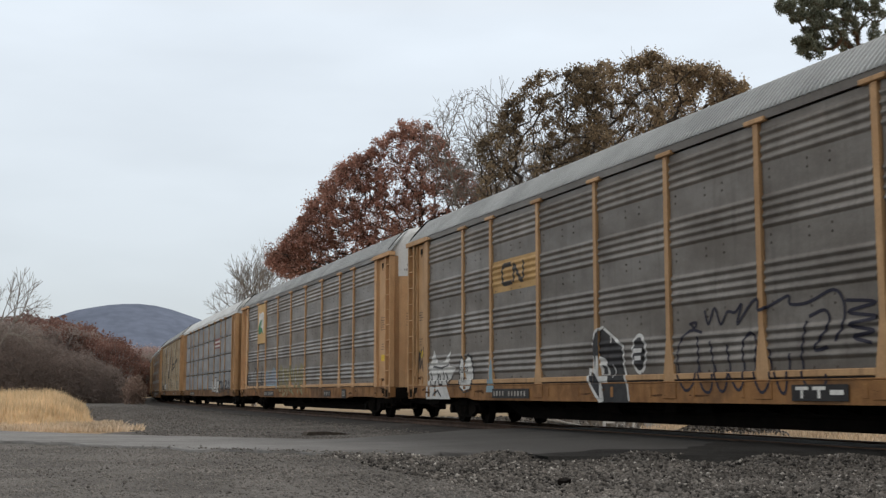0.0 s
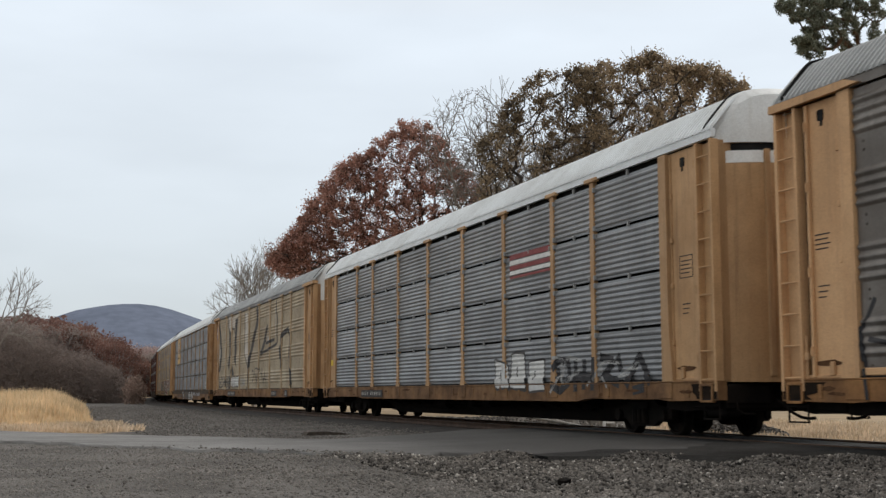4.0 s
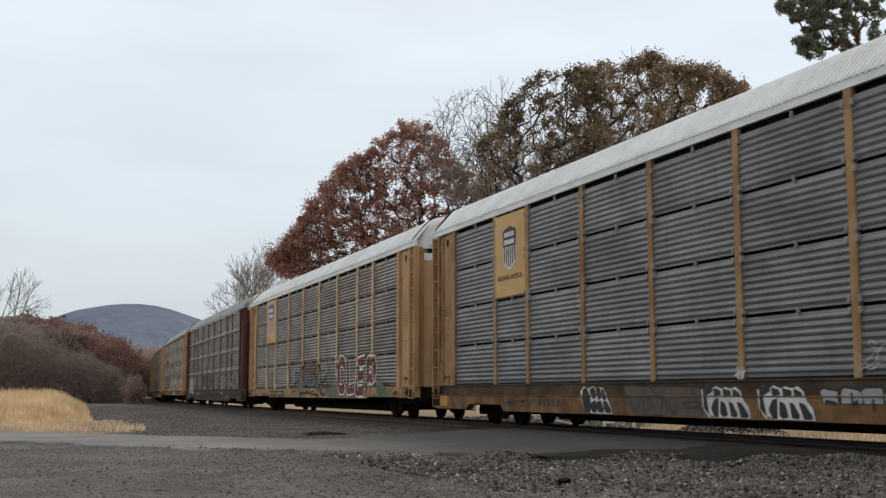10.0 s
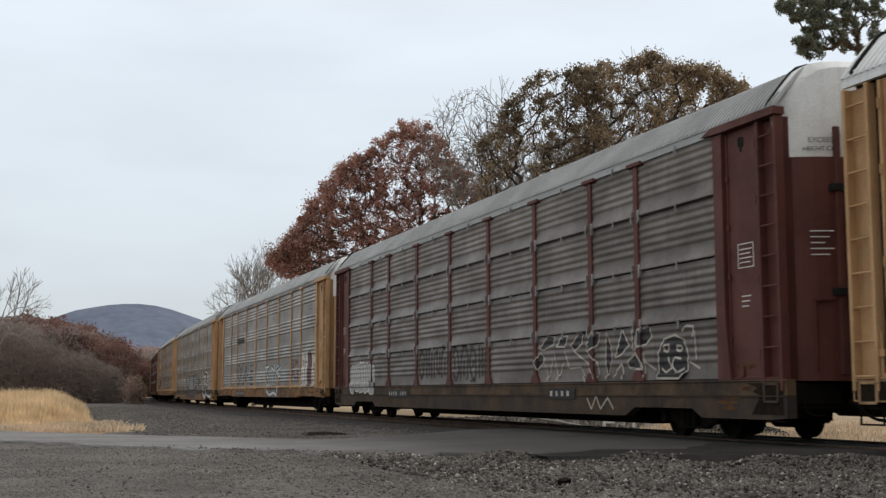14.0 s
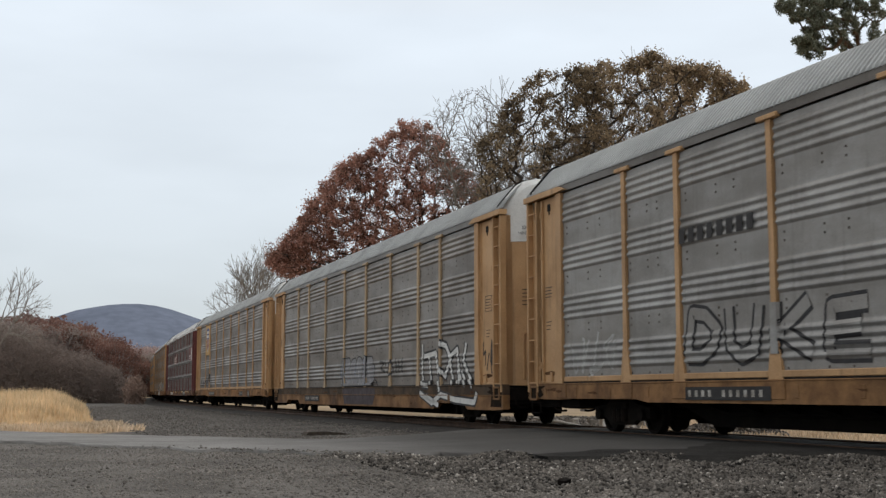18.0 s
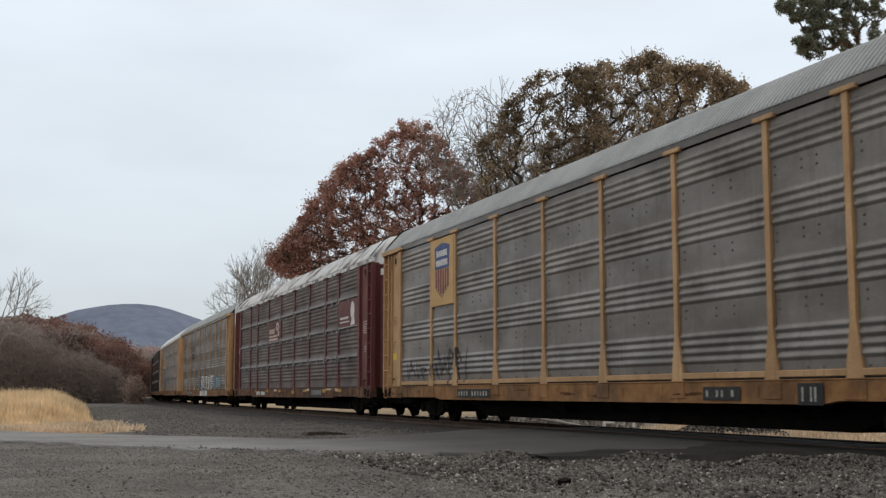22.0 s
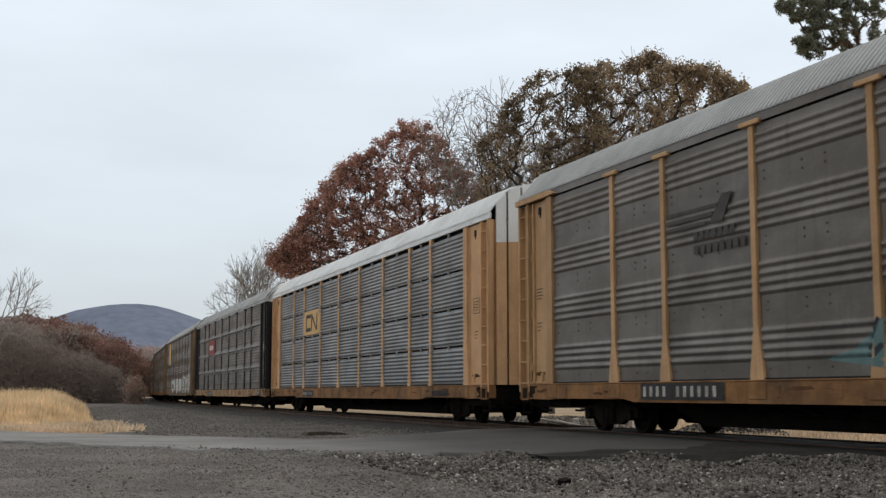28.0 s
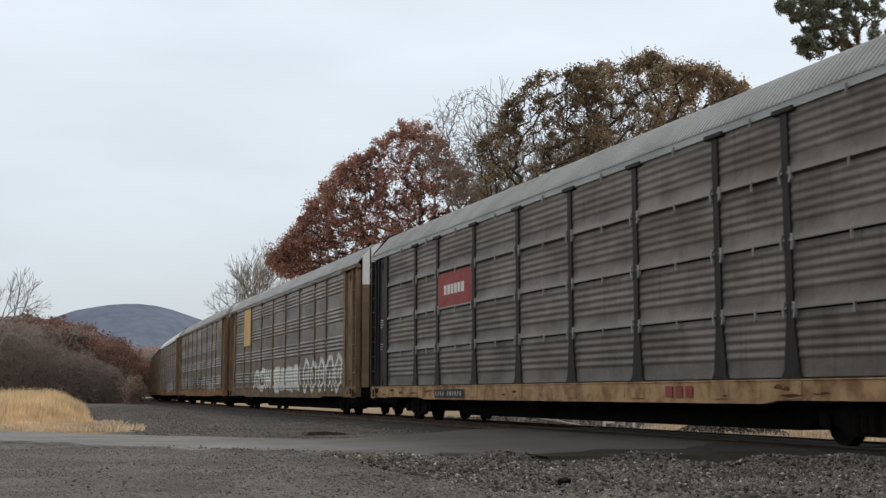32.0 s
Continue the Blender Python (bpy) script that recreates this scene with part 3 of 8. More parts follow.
def mesh_sill():
    """Side sill of the flat car, thinner over the wheels."""
    mb = Mesh()
    lo, up = 0.61, 0.665
    poly = [(-13.5, 0.96), (13.5, 0.96), (13.5, 0.66), (11.9, 0.64), (11.55, up), (8.6, up), (8.2, lo), (-8.2, lo), (-8.6, up), (-11.55, up), (-11.9, 0.64), (-13.5, 0.66)]
    mb.prism(poly, 1, -1.535, -1.36)
    mb.box(-13.5, 13.5, -1.550, -1.36, 0.955, 0.983, 0.008)
    for x in POSTS:
        mb.box(x - 0.24, x + 0.24, -1.552, -1.53, 0.68, 0.95, 0.008)
    for i in range(18):
        x = -12.6 + i * 1.48
        mb.box(x - 0.05, x + 0.05, -1.548, -1.53, 0.70, 0.90, 0.006)
    return mb


def mesh_sill_deep():
    """A deep side sill: a ledge over a beam that arches above the trucks."""
    mb = Mesh()
    mb.box(-13.55, 13.55, -1.556, -1.36, 0.716, 0.735, 0.004)
    mb.prism([(-13.55, 0.72), (13.55, 0.72), (13.55, 0.40), (13.1, 0.37), (11.15, 0.37), (10.85, 0.52), (8.82, 0.52), (8.45, 0.36), (-8.45, 0.36), (-8.67, 0.51), (-10.70, 0.51), (-10.95, 0.38), (-13.1, 0.37), (-13.55, 0.42)], 1, -1.535, -1.36)
    for x in (-9.97, 9.75):
        mb.box(x - 0.10, x + 0.10, -1.548, -1.53, 0.53, 0.712, 0.006)
    return mb


def mesh_sill_plate():
    """The plate between a deep sill's ledge and the sheets."""
    mb = Mesh()
    mb.box(-13.55, 13.55, -1.528, -1.36, 0.738, 0.96, 0.004)
    mb.box(-13.55, 13.55, -1.550, -1.36, 0.955, 0.983, 0.006)
    return mb


def mesh_ledge(w):
    mb = Mesh()
    mb.box(-w / 2 + 0.17, w / 2 - 0.17, -1.55, -1.47, 1.012, 1.115, 0.01)
    return mb


def mesh_gap():
    """A solid dark strip painting the shaded gap between the sill and the sheets above it."""
    mb = Mesh()
    mb.box(-11.75, 11.75, -1.528, -1.40, 0.984, 1.010)
    return mb


def mesh_center_sill():
    mb = Mesh()
    mb.prism([(-13.4, 0.92), (13.4, 0.92), (13.4, 0.55), (11.4, 0.50), (8.6, 0.50), (7.6, 0.18), (-7.6, 0.18), (-8.6, 0.50), (-11.4, 0.50), (-13.4, 0.55)], 1, -0.46, 0.46)
    mb.box(-13.4, 13.4, -1.40, 1.40, 0.84, 0.93, 0.01)
    for i in range(15):
        x = -7.2 + i * 1.03
        mb.prism([(-1.38, 0.84), (1.38, 0.84), (1.38, 0.70), (0.36, 0.40), (-0.36, 0.40), (-1.38, 0.70)], 0, x - 0.03, x + 0.03)
    return mb


def mesh_brake():
    mb = Mesh()
    mb.tube((-2.6, -0.75, 0.52), (-1.7, -0.75, 0.52), 0.17, n=12)
    mb.tube((1.2, -0.8, 0.55), (1.75, -0.8, 0.55), 0.13, n=10)
    mb.tube((-7.0, -0.6, 0.42), (7.0, -0.6, 0.42), 0.028, n=6)
    mb.box(0.2, 0.6, -0.95, -0.7, 0.42, 0.72, 0.03)
    mb.tube((-1.7, -0.75, 0.5), (1.2, -0.8, 0.5), 0.02, n=5)
    return mb


def mesh_draft_gear():
    """The dark framing under a car's end platform, with a sagging pipe guard."""
    mb = Mesh()
    mb.prism([(11.42, 0.66), (13.42, 0.66), (13.42, 0.52), (13.1, 0.47), (12.6, 0.50), (12.1, 0.46), (11.42, 0.50)], 1, -1.30, 1.30)
    return mb


def mesh_coupler():
    """Draft gear, shank and knuckle, with a hanging air hose."""
    mb = Mesh()
    mb.box(13.40, 13.62, -0.30, 0.30, 0.52, 0.92, 0.03)
    mb.box(13.6, 14.02, -0.09, 0.09, 0.60, 0.78, 0.02)
    mb.prism([(13.98, -0.17), (14.14, -0.19), (14.30, -0.10), (14.29, 0.02), (14.16, 0.0), (14.14, 0.17), (14.0, 0.16)], 2, 0.54, 0.84)
    mb.box(13.2, 13.5, -1.38, -0.5, 0.60, 0.92, 0.02)
    mb.box(12.3, 13.45, -1.34, 1.34, 0.52, 0.66, 0.02)
    mb.box(12.75, 13.3, -1.30, -0.95, 0.40, 0.56, 0.03)
    mb.box(13.2, 13.5, 0.5, 1.38, 0.60, 0.92, 0.02)
    pts = [(13.55, -0.42, 0.66), (13.75, -0.42, 0.58), (13.92, -0.40, 0.46), (14.08, -0.36, 0.39), (14.20, -0.30, 0.37), (14.30, -0.24, 0.38)]
    for a, b in zip(pts, pts[1:]):
        mb.tube(a, b, 0.026, n=6)
    pts = [(13.5, -1.2, 0.72), (13.56, -1.2, 0.50), (13.60, -1.1, 0.44), (13.60, -0.9, 0.44)]
    for a, b in zip(pts, pts[1:]):
        mb.tube(a, b, 0.018, n=5)
    return mb


def mesh_step():
    mb = Mesh()
    for x in (12.98, 13.44):
        mb.tube((x, -1.47, 0.7), (x, -1.47, 0.34), 0.016, n=5)
    for z in (0.35, 0.58):
        mb.box(12.98, 13.44, -1.50, -1.44, z - 0.012, z + 0.012)
    return mb


def mesh_frame():
    """Cast side frame of a truck with its spring nest and journal boxes; origin at the truck's centre."""
    mb = Mesh()
    mb.prism([(-1.12, .30), (-1.12, .50), (-.62, .56), (-.36, .70), (.36, .70), (.62, .56), (1.12, .50), (1.12, .30), (.70, .30), (.42, .16), (-.42, .16), (-.70, .30)], 1, -0.06, 0.06)
    for x in (-.865, .865):
        mb.tube((x, -0.14, 0.36), (x, 0.07, 0.36), 0.115, n=12)
    for x in (-.18, 0, .18):
        mb.tube((x, -0.09, 0.22), (x, -0.09, 0.48), 0.075, n=8)
    mb.box(-.30, .30, -0.12, 0.10, 0.48, 0.62, 0.02)
    return mb


def mesh_bolster():
    mb = Mesh()
    mb.box(-.22, .22, -1.0, 1.0, 0.40, 0.64, 0.03)
    mb.tube((0, 0, 0.60), (0, 0, 0.86), 0.28, n=12)
    for x in (-.44, .44):
        mb.box(x - .05, x + .05, -.9, .9, 0.26, 0.36, 0.02)
    return mb


def mesh_wheelset():
    """Two flanged wheels on an axle; origin on the axle."""
    mb = Mesh()
    n = 24
    for s in (-1, 1):
        prof = [(0.83, 0.07), (0.83, 0.13), (0.775, 0.14), (0.765, 0.29), (0.83, 0.305), (0.83, 0.352), (0.705, 0.36), (0.70, 0.385), (0.672, 0.38), (0.68, 0.30), (0.745, 0.285), (0.75, 0.14), (0.70, 0.13), (0.70, 0.07)]
        verts, faces = [], []
        for i in range(n):
            a = 2 * math.pi * i / n
            verts += [(r * math.cos(a), s * y, r * math.sin(a)) for y, r in prof]
        k = len(prof)
        for i in range(n):
            j = (i + 1) % n
            for q in range(k - 1):
                f = (i * k + q, j * k + q, j * k + q + 1, i * k + q + 1)
                faces.append(f if s > 0 else f[::-1])
        mb.add(verts, faces)
    mb.tube((0, -1.05, 0), (0, 1.05, 0), 0.075, n=10)
    return mb


# solid block filling the car; the interior's shade is put into its near-black colour
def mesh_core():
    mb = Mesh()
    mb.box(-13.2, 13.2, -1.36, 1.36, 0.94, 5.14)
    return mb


def mesh_deck():
    mb = Mesh()
    mb.box(-11.7, 11.7, -1.44, 1.44, -0.05, 0.05)
    return mb


FLIP = pose(0, 0, 0, 0, 0, 180)
ALL_CARS, ALL_WHEELS = [], []


def build_car(index, label, style="tall", post="flared", frame_mat=yellow, panel_mat=galv_grey, sill_mat=sill_yellow, roof_mat=roof_grey,
              post_mat=None, door_mat=None, deep=False, bracket_mat=None, caps=True, ledge=True, header=True, end="hood"):
    """One enclosed autorack: flat car, ribbed side sheets between posts, roof, end doors, ladders and trucks."""
    post_mat = post_mat or frame_mat
    door_mat = door_mat or frame_mat
    car = new("autorack_car")
    car.empty_display_size = 0.5
    tagged(car, label, "railway car", "autorack cars of the train")
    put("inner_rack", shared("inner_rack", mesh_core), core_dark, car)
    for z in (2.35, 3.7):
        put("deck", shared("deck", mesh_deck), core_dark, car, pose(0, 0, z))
    put("roof", shared("roof", mesh_roof), roof_mat, car)
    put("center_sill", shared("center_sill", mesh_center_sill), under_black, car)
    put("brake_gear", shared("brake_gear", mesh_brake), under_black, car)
    for turn in (None, FLIP):
        put("side_sill", shared(("side_sill", deep), mesh_sill_deep if deep else mesh_sill), sill_mat, car, turn)
        if deep:
            put("sill_plate", shared("sill_plate", mesh_sill_plate), sill_dark, car, turn)
        put("eave_rail", shared(("eave_rail", style == "tall"), lambda: mesh_eave(5.03 if style == "tall" else 5.045)), galv_soot if style == "tall" else roof_mat, car, turn)
        t0 = turn or Matrix()
        for i, (c, w) in enumerate(zip(BAYS, WIDTHS)):
            at = t0 @ pose(c, -SIDE_Y + 0.005, 0)
            if ledge:
                put("kick_sheet", shared(("kick_sheet", round(w, 2)), lambda: mesh_ledge(w)), frame_mat, car, t0 @ pose(c, 0, 0))
            if style == "tall":
                if turn:
                    put("side_panel", shared(("side_panel", "far", round(w, 2)), lambda: sheet(w - 0.176, Z_LOW, Z_TOP, ribs_tall, 0.05)), panel_mat, car, at)
                    continue
                sp = put("side_panel", shared(("side_panel", round(w, 2)), lambda: mesh_tall(w)), panel_mat, car, at)
                tagged(put("bolts", shared(("bolts", round(w, 2)), lambda: mesh_bolts(w)), bolt_dark, sp), kind="stuff")
            else:
                for row in range(4):
                    if turn:
                        put("side_panel", shared(("side_panel", "far", round(w, 2), row), lambda: sheet(w - 0.12, ROW_TOP - ROW_H * row - 0.935, ROW_TOP - ROW_H * row, ribs_row, 0.05)), panel_mat, car, at)
                        continue
                    put("side_panel", shared(("side_panel", style, round(w, 2), row), lambda: mesh_row(w, row, style)), panel_mat, car, at)
                    if style == "wide":
                        put("panel_clip", shared("panel_rod", mesh_rod), bracket_grey, car, pose(c + 0.1, -SIDE_Y - 0.055, WIDE_TOP - WIDE_H * row - 0.01))
                    else:
                        put("panel_clip", shared("panel_clip", mesh_clip), bracket_grey, car, pose(c + 0.1, -SIDE_Y - 0.005, ROW_TOP - ROW_H * row + 0.03))
        for x in POSTS[1:-1]:
            p = put("post", shared(("post", post, style == "tall"), lambda: mesh_post(post, style == "tall")), post_mat, car, t0 @ pose(x, -SIDE_Y + 0.02, 0))
            if caps:
                put("cap", shared("cap", mesh_cap), post_mat, p)
            if style == "wide":
                put("post_foot", shared("post_foot", mesh_foot), post_mat, p)
                for row in (1, 2, 3):
                    for sx in (-1, 1):
                        put("bracket", shared(("wide_bracket", sx), lambda: flipped(mesh_wide_bracket(), sx)), bracket_grey, p, pose(0, 0, WIDE_TOP - WIDE_H * row + 0.01))
            elif style != "tall" and turn is None:
                for z in BRACKET_Z:
                    for sx in (-0.11, 0.11):
                        put("bracket", shared("bracket", mesh_bracket), bracket_mat or bracket_grey, p, pose(sx, 0, z))
        for mirror in (1, -1):
            put("corner_post", shared(("corner_post", mirror), lambda: flipped(mesh_corner_post(), mirror)), frame_mat, car, turn)
            pk = put("pocket_sheet", shared(("pocket_sheet", mirror), lambda: flipped(mesh_pocket(mirror < 0), mirror)), door_mat, car, turn)
            put("slot", shared(("slot", mirror), lambda: flipped(mesh_slot(), mirror)), core_dark, pk)
            if header:
                put("header_beam", shared(("header_beam", mirror), lambda: flipped(mesh_header(), mirror)), frame_mat, car, turn)
            put("bay_sheet", shared(("bay_sheet", mirror), lambda: flipped(mesh_bay_sheet(), mirror)), door_mat, car, turn)
            bx = put("lifting_pocket", shared(("lifting_pocket", mirror), lambda: flipped(mesh_sill_box(), mirror)), sill_mat, car, turn)
            put("mouth", shared(("mouth", mirror), lambda: flipped(mesh_sill_mouth(), mirror)), core_dark, bx)
            put("latch", shared(("latch", mirror), lambda: flipped(mesh_latch(), mirror)), door_mat, car, turn)
            put("step", shared(("step", mirror), lambda: flipped(mesh_step(), mirror)), under_black, car, turn)
            ld = put("ladder", shared(("ladder", mirror), lambda: flipped(mesh_ladder(), mirror)), frame_mat, car, turn)
            for r in range(9):
                put("rung", shared(("rung", mirror), lambda: flipped(mesh_rung(), mirror)), frame_mat, ld, pose(0, 0, 1.0 + 0.47 * r))
    top_white = {"hood": 4.38, "split": 4.62, "leaves": 4.45}[end]
    for turn in (None, FLIP):
        if end == "leaves":
            put("leaf_lining", shared("leaf_lining", mesh_leaf_back), core_dark, car, turn)
            for a, b in zip(LEAVES, LEAVES[1:]):
                leaf = put("door_leaf", shared(("door_leaf", a), lambda: mesh_leaf(a, b, 0.98, top_white)), door_mat, car, turn)
                put("leaf_head", shared(("leaf_head", a), lambda: mesh_leaf(a, b, top_white + 0.003, None)), cap_white, leaf, None, "white painted head")
        else:
            put("end_door", shared(("end_door", top_white), lambda: mesh_door(0.96, top_white)), door_mat, car, turn)
            put("door_ribs", shared("door_ribs", mesh_door_ribs), door_mat, car, turn)
            put("end_hood", shared(("end_hood", end), lambda: mesh_end_cap(top_white + 0.004 if end == "hood" else 4.97)), cap_white, car, turn, "white painted steel end hood")
            put("hood_seam", shared("hood_seam", mesh_hood_seam), core_dark, car, turn)
            if end == "split":
                put("end_door_head", shared("end_door_head", lambda: mesh_door(top_white + 0.004, 4.83)), cap_white, car, turn)
                put("hood_joint", shared("hood_joint", lambda: mesh_door(4.834, 4.966, -0.07)), core_dark, car, turn)
            else:
                put("door_hatch", shared("door_hatch", mesh_door_panel), door_mat, car, turn)
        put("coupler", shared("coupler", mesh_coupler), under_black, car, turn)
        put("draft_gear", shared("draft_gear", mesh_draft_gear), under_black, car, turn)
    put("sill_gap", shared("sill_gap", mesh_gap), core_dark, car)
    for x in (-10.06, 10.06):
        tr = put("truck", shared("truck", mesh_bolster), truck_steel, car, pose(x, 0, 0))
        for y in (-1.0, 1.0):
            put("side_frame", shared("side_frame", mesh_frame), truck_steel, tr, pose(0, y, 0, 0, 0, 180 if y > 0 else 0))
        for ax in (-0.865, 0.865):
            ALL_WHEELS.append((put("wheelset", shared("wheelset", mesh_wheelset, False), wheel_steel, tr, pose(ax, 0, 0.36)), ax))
    ALL_CARS.append((index, car))
    car["style"], car["deep"] = style, int(deep)
    return car


def flipped(mb, mirror):
    if mirror < 0:
        mb.v = [(-x, y, z) for x, y, z in mb.v]
        mb.f = [f[::-1] for f in mb.f]
    return mb


# ---- paint on the cars: signs, stencils, tags ----
def skin(style, x, z, deep=0):
    """How far out the car's side stands at (x, z)."""
    if z < 1.0:
        y = 1.536
        if deep:
            return y
        if 0.67 < z < 0.955 and any(abs(x - p) < 0.26 for p in POSTS):
            y = 1.553
        elif 0.69 < z < 0.91 and abs((x + 12.6 + 0.74) % 1.48 - 0.74) < 0.07:
            y = 1.549
        return y
    if any(abs(x - p) < 0.11 for p in POSTS):
        return 1.542
    if z < 1.12:
        return 1.552
    if abs(x) > 11.98:
        return 1.478
    return 1.495 + max(0.0, RELIEF[style](z))


def ribbon(mb, style, pts, width, lift=0.004, closed=False, step=0.03, deep=0):
    """A painted stroke along pts (x, z), laid on the ribs and posts."""
    if closed:
        pts = pts + [pts[0]]
    line = []
    for (x0, z0), (x1, z1) in zip(pts, pts[1:]):
        n = max(1, int(math.hypot(x1 - x0, z1 - z0) / step))
        line += [(x0 + (x1 - x0) * i / n, z0 + (z1 - z0) * i / n) for i in range(n)]
    line.append(pts[-1])
    k = max(1, int(round(width / 0.03)))
    verts, faces = [], []
    for i, (x, z) in enumerate(line):
        a, b = line[max(0, i - 1)], line[min(len(line) - 1, i + 1)]
        dx, dz = b[0] - a[0], b[1] - a[1]
        d = math.hypot(dx, dz) or 1
        nx, nz = -dz / d, dx / d
        for j in range(k + 1):
            o = width * (j / k - 0.5)
            px, pz = x + nx * o, max(z + nz * o, 0.40 if deep else 0.63)
            verts.append((px, -skin(style, px, pz, deep) - lift, pz))
    for i in range(len(line) - 1):
        for j in range(k):
            a = i * (k + 1) + j
            faces.append((a, a + 1, a + k + 2, a + k + 1))
    mb.add(verts, faces)


def area(mb, style, poly, lift=0.003, step=0.018, deep=0):
    """A painted patch: a polygon (x, z) filled in thin level strips that lie on the ribs."""
    z0, z1 = min(p[1] for p in poly), max(p[1] for p in poly)
    k = max(1, int((z1 - z0) / step))

    def spans(z):
        xs = []
        for (xa, za), (xb, zb) in zip(poly, poly[1:] + poly[:1]):
            if (za > z) != (zb > z):
                xs.append(xa + (xb - xa) * (z - za) / (zb - za))
        xs.sort()
        return list(zip(xs[::2], xs[1::2]))
    for i in range(k):
        za, zb = z0 + (z1 - z0) * i / k, z0 + (z1 - z0) * (i + 1) / k
        eps = (zb - za) * 0.02
        sa, sb = spans(za + eps), spans(zb - eps)
        if len(sa) != len(sb):
            sa = sb = spans((za + zb) / 2)
        for (a0, a1), (b0, b1) in zip(sa, sb):
            cuts = {0.0, 1.0}
            for p in POSTS:
                for e in (p - 0.11, p + 0.11):
                    if a1 > a0 and 0.02 < (e - a0) / (a1 - a0) < 0.98:
                        cuts.add((e - a0) / (a1 - a0))
            cuts = sorted(cuts)
            for u, w in zip(cuts, cuts[1:]):
                xm = a0 + (a1 - a0) * (u + w) / 2
                ya, yb = -skin(style, xm, za, deep) - lift, -skin(style, xm, zb, deep) - lift
                mb.add([(a0 + (a1 - a0) * u, ya, za), (a0 + (a1 - a0) * w, ya, za), (b0 + (b1 - b0) * w, yb, zb), (b0 + (b1 - b0) * u, yb, zb)], [(0, 1, 2, 3)])


def paint(car, name, mat, strokes=(), fills=(), lift=0.004, label=""):
    mb = Mesh()
    st = car["style"]
    for pts, w in strokes:
        ribbon(mb, st, list(pts), w, lift, deep=car["deep"])
    for poly in fills:
        area(mb, st, list(poly), lift, deep=car["deep"])
    return tagged(put(name, mb.data(name), mat, car, None, label), label, kind="stuff")


def plate(car, x0, x1, z0, z1, mat, out=1.545, name="sign_plate", label=""):
    mb = Mesh()
    mb.box(x0, x1, -out, -1.47, z0, z1, 0.006)
    return put(name, mb.data(name), mat, car, None, label)


def flat(parent, name, mat, polys, y, label=""):
    """Flat painted shapes on a plate, each a polygon (x, z), 3 mm thick."""
    mb = Mesh()
    for poly in polys:
        mb.prism([(a, b) for a, b in poly], 1, -y - 0.003, -y + 0.001)
    return put(name, mb.data(name), mat, parent, None, label)


def rect(x0, x1, z0, z1):
    return [(x0, z0), (x1, z0), (x1, z1), (x0, z1)]


def bars(parent, x0, x1, z0, z1, n, mat, y, gap=0.35, name="lettering", skip=()):
    """Unreadable lettering: plain upright bars."""
    w = (x1 - x0) / n
    tagged(flat(parent, name, mat, [rect(x0 + w * i, x0 + w * (i + 1 - gap), z0, z1) for i in range(n) if i not in skip], y), kind="stuff")


def number_plate(car, x0, x1, z0=0.66, z1=0.88, n=11, skip=(4,)):
    p = flat(car, "number_plate", black_mark, [rect(x0, x1, z0, z1)], 1.556)
    bars(p, x0 + 0.1, x1 - 0.1, z0 + 0.055, z1 - 0.055, n, stencil_pale, 1.560, 0.60, skip=skip)


def words(text, size, mat, parent, m, name="lettering"):
    cu = bpy.data.curves.new(name, "FONT")
    cu.body, cu.size, cu.extrude = text, size, 0.001
    cu.align_x = "CENTER"
    tmp = bpy.data.objects.new(name, cu)
    me = bpy.data.meshes.new_from_object(tmp)
    bpy.data.objects.remove(tmp)
    return put(name, me, mat, parent, m)


def stencils(car, mat, x=12.5, shade=None):
    """Small data panels on the corner sheets, too small to read."""
    for sx in (1, -1):
        c = sx * x
        polys = []
        for i, z in enumerate((3.05, 2.98, 2.91, 2.84)):
            polys.append(rect(c - 0.17, c + 0.17 - 0.05 * (i % 2), z, z + 0.018))
        if sx > 0:
            for a, b, d, e in ((c - .22, c + .22, 3.14, 3.155), (c - .22, c + .22, 2.76, 2.775), (c - .22, c - .205, 2.76, 3.155), (c + .205, c + .22, 2.76, 3.155)):
                polys.append(rect(a, b, d, e))
        for i, z in enumerate((2.30, 2.22, 2.14)):
            polys.append(rect(c - 0.14, c + 0.12 - 0.04 * i, z, z + 0.018))
        tagged(flat(car, "data_stencil", mat, polys, 1.477), kind="stuff")

# ---- ground, road, track ----
soil = surf("dry_grass_and_leaf_litter", (0.34, 0.25, 0.150), (0.23, 0.170, 0.105), 0.25, 0.95, bump=0.5, bscale=9, low=(0.30, 0.23, 0.13))
gravel_mat = surf("grey_crushed_stone", (0.120, 0.110, 0.100), (0.078, 0.072, 0.065), 0.7, 0.9, bump=1.0, bscale=34, low=(0.062, 0.057, 0.052), grit=0.62)
# patches darken the asphalt towards the track: the train's shade put into its colour
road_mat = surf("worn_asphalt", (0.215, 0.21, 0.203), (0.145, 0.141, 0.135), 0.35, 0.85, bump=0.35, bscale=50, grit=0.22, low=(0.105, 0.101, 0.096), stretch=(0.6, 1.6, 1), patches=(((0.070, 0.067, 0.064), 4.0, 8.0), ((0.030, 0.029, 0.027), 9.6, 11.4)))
# ballast colour lowered to hold the shade under the train
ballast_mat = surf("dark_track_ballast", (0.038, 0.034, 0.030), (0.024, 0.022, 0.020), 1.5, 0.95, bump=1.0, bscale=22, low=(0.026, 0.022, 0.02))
rail_steel = surf("rusty_rail_steel", (0.10, 0.06, 0.04), (0.07, 0.045, 0.032), 3.0, 0.7, 0.3)
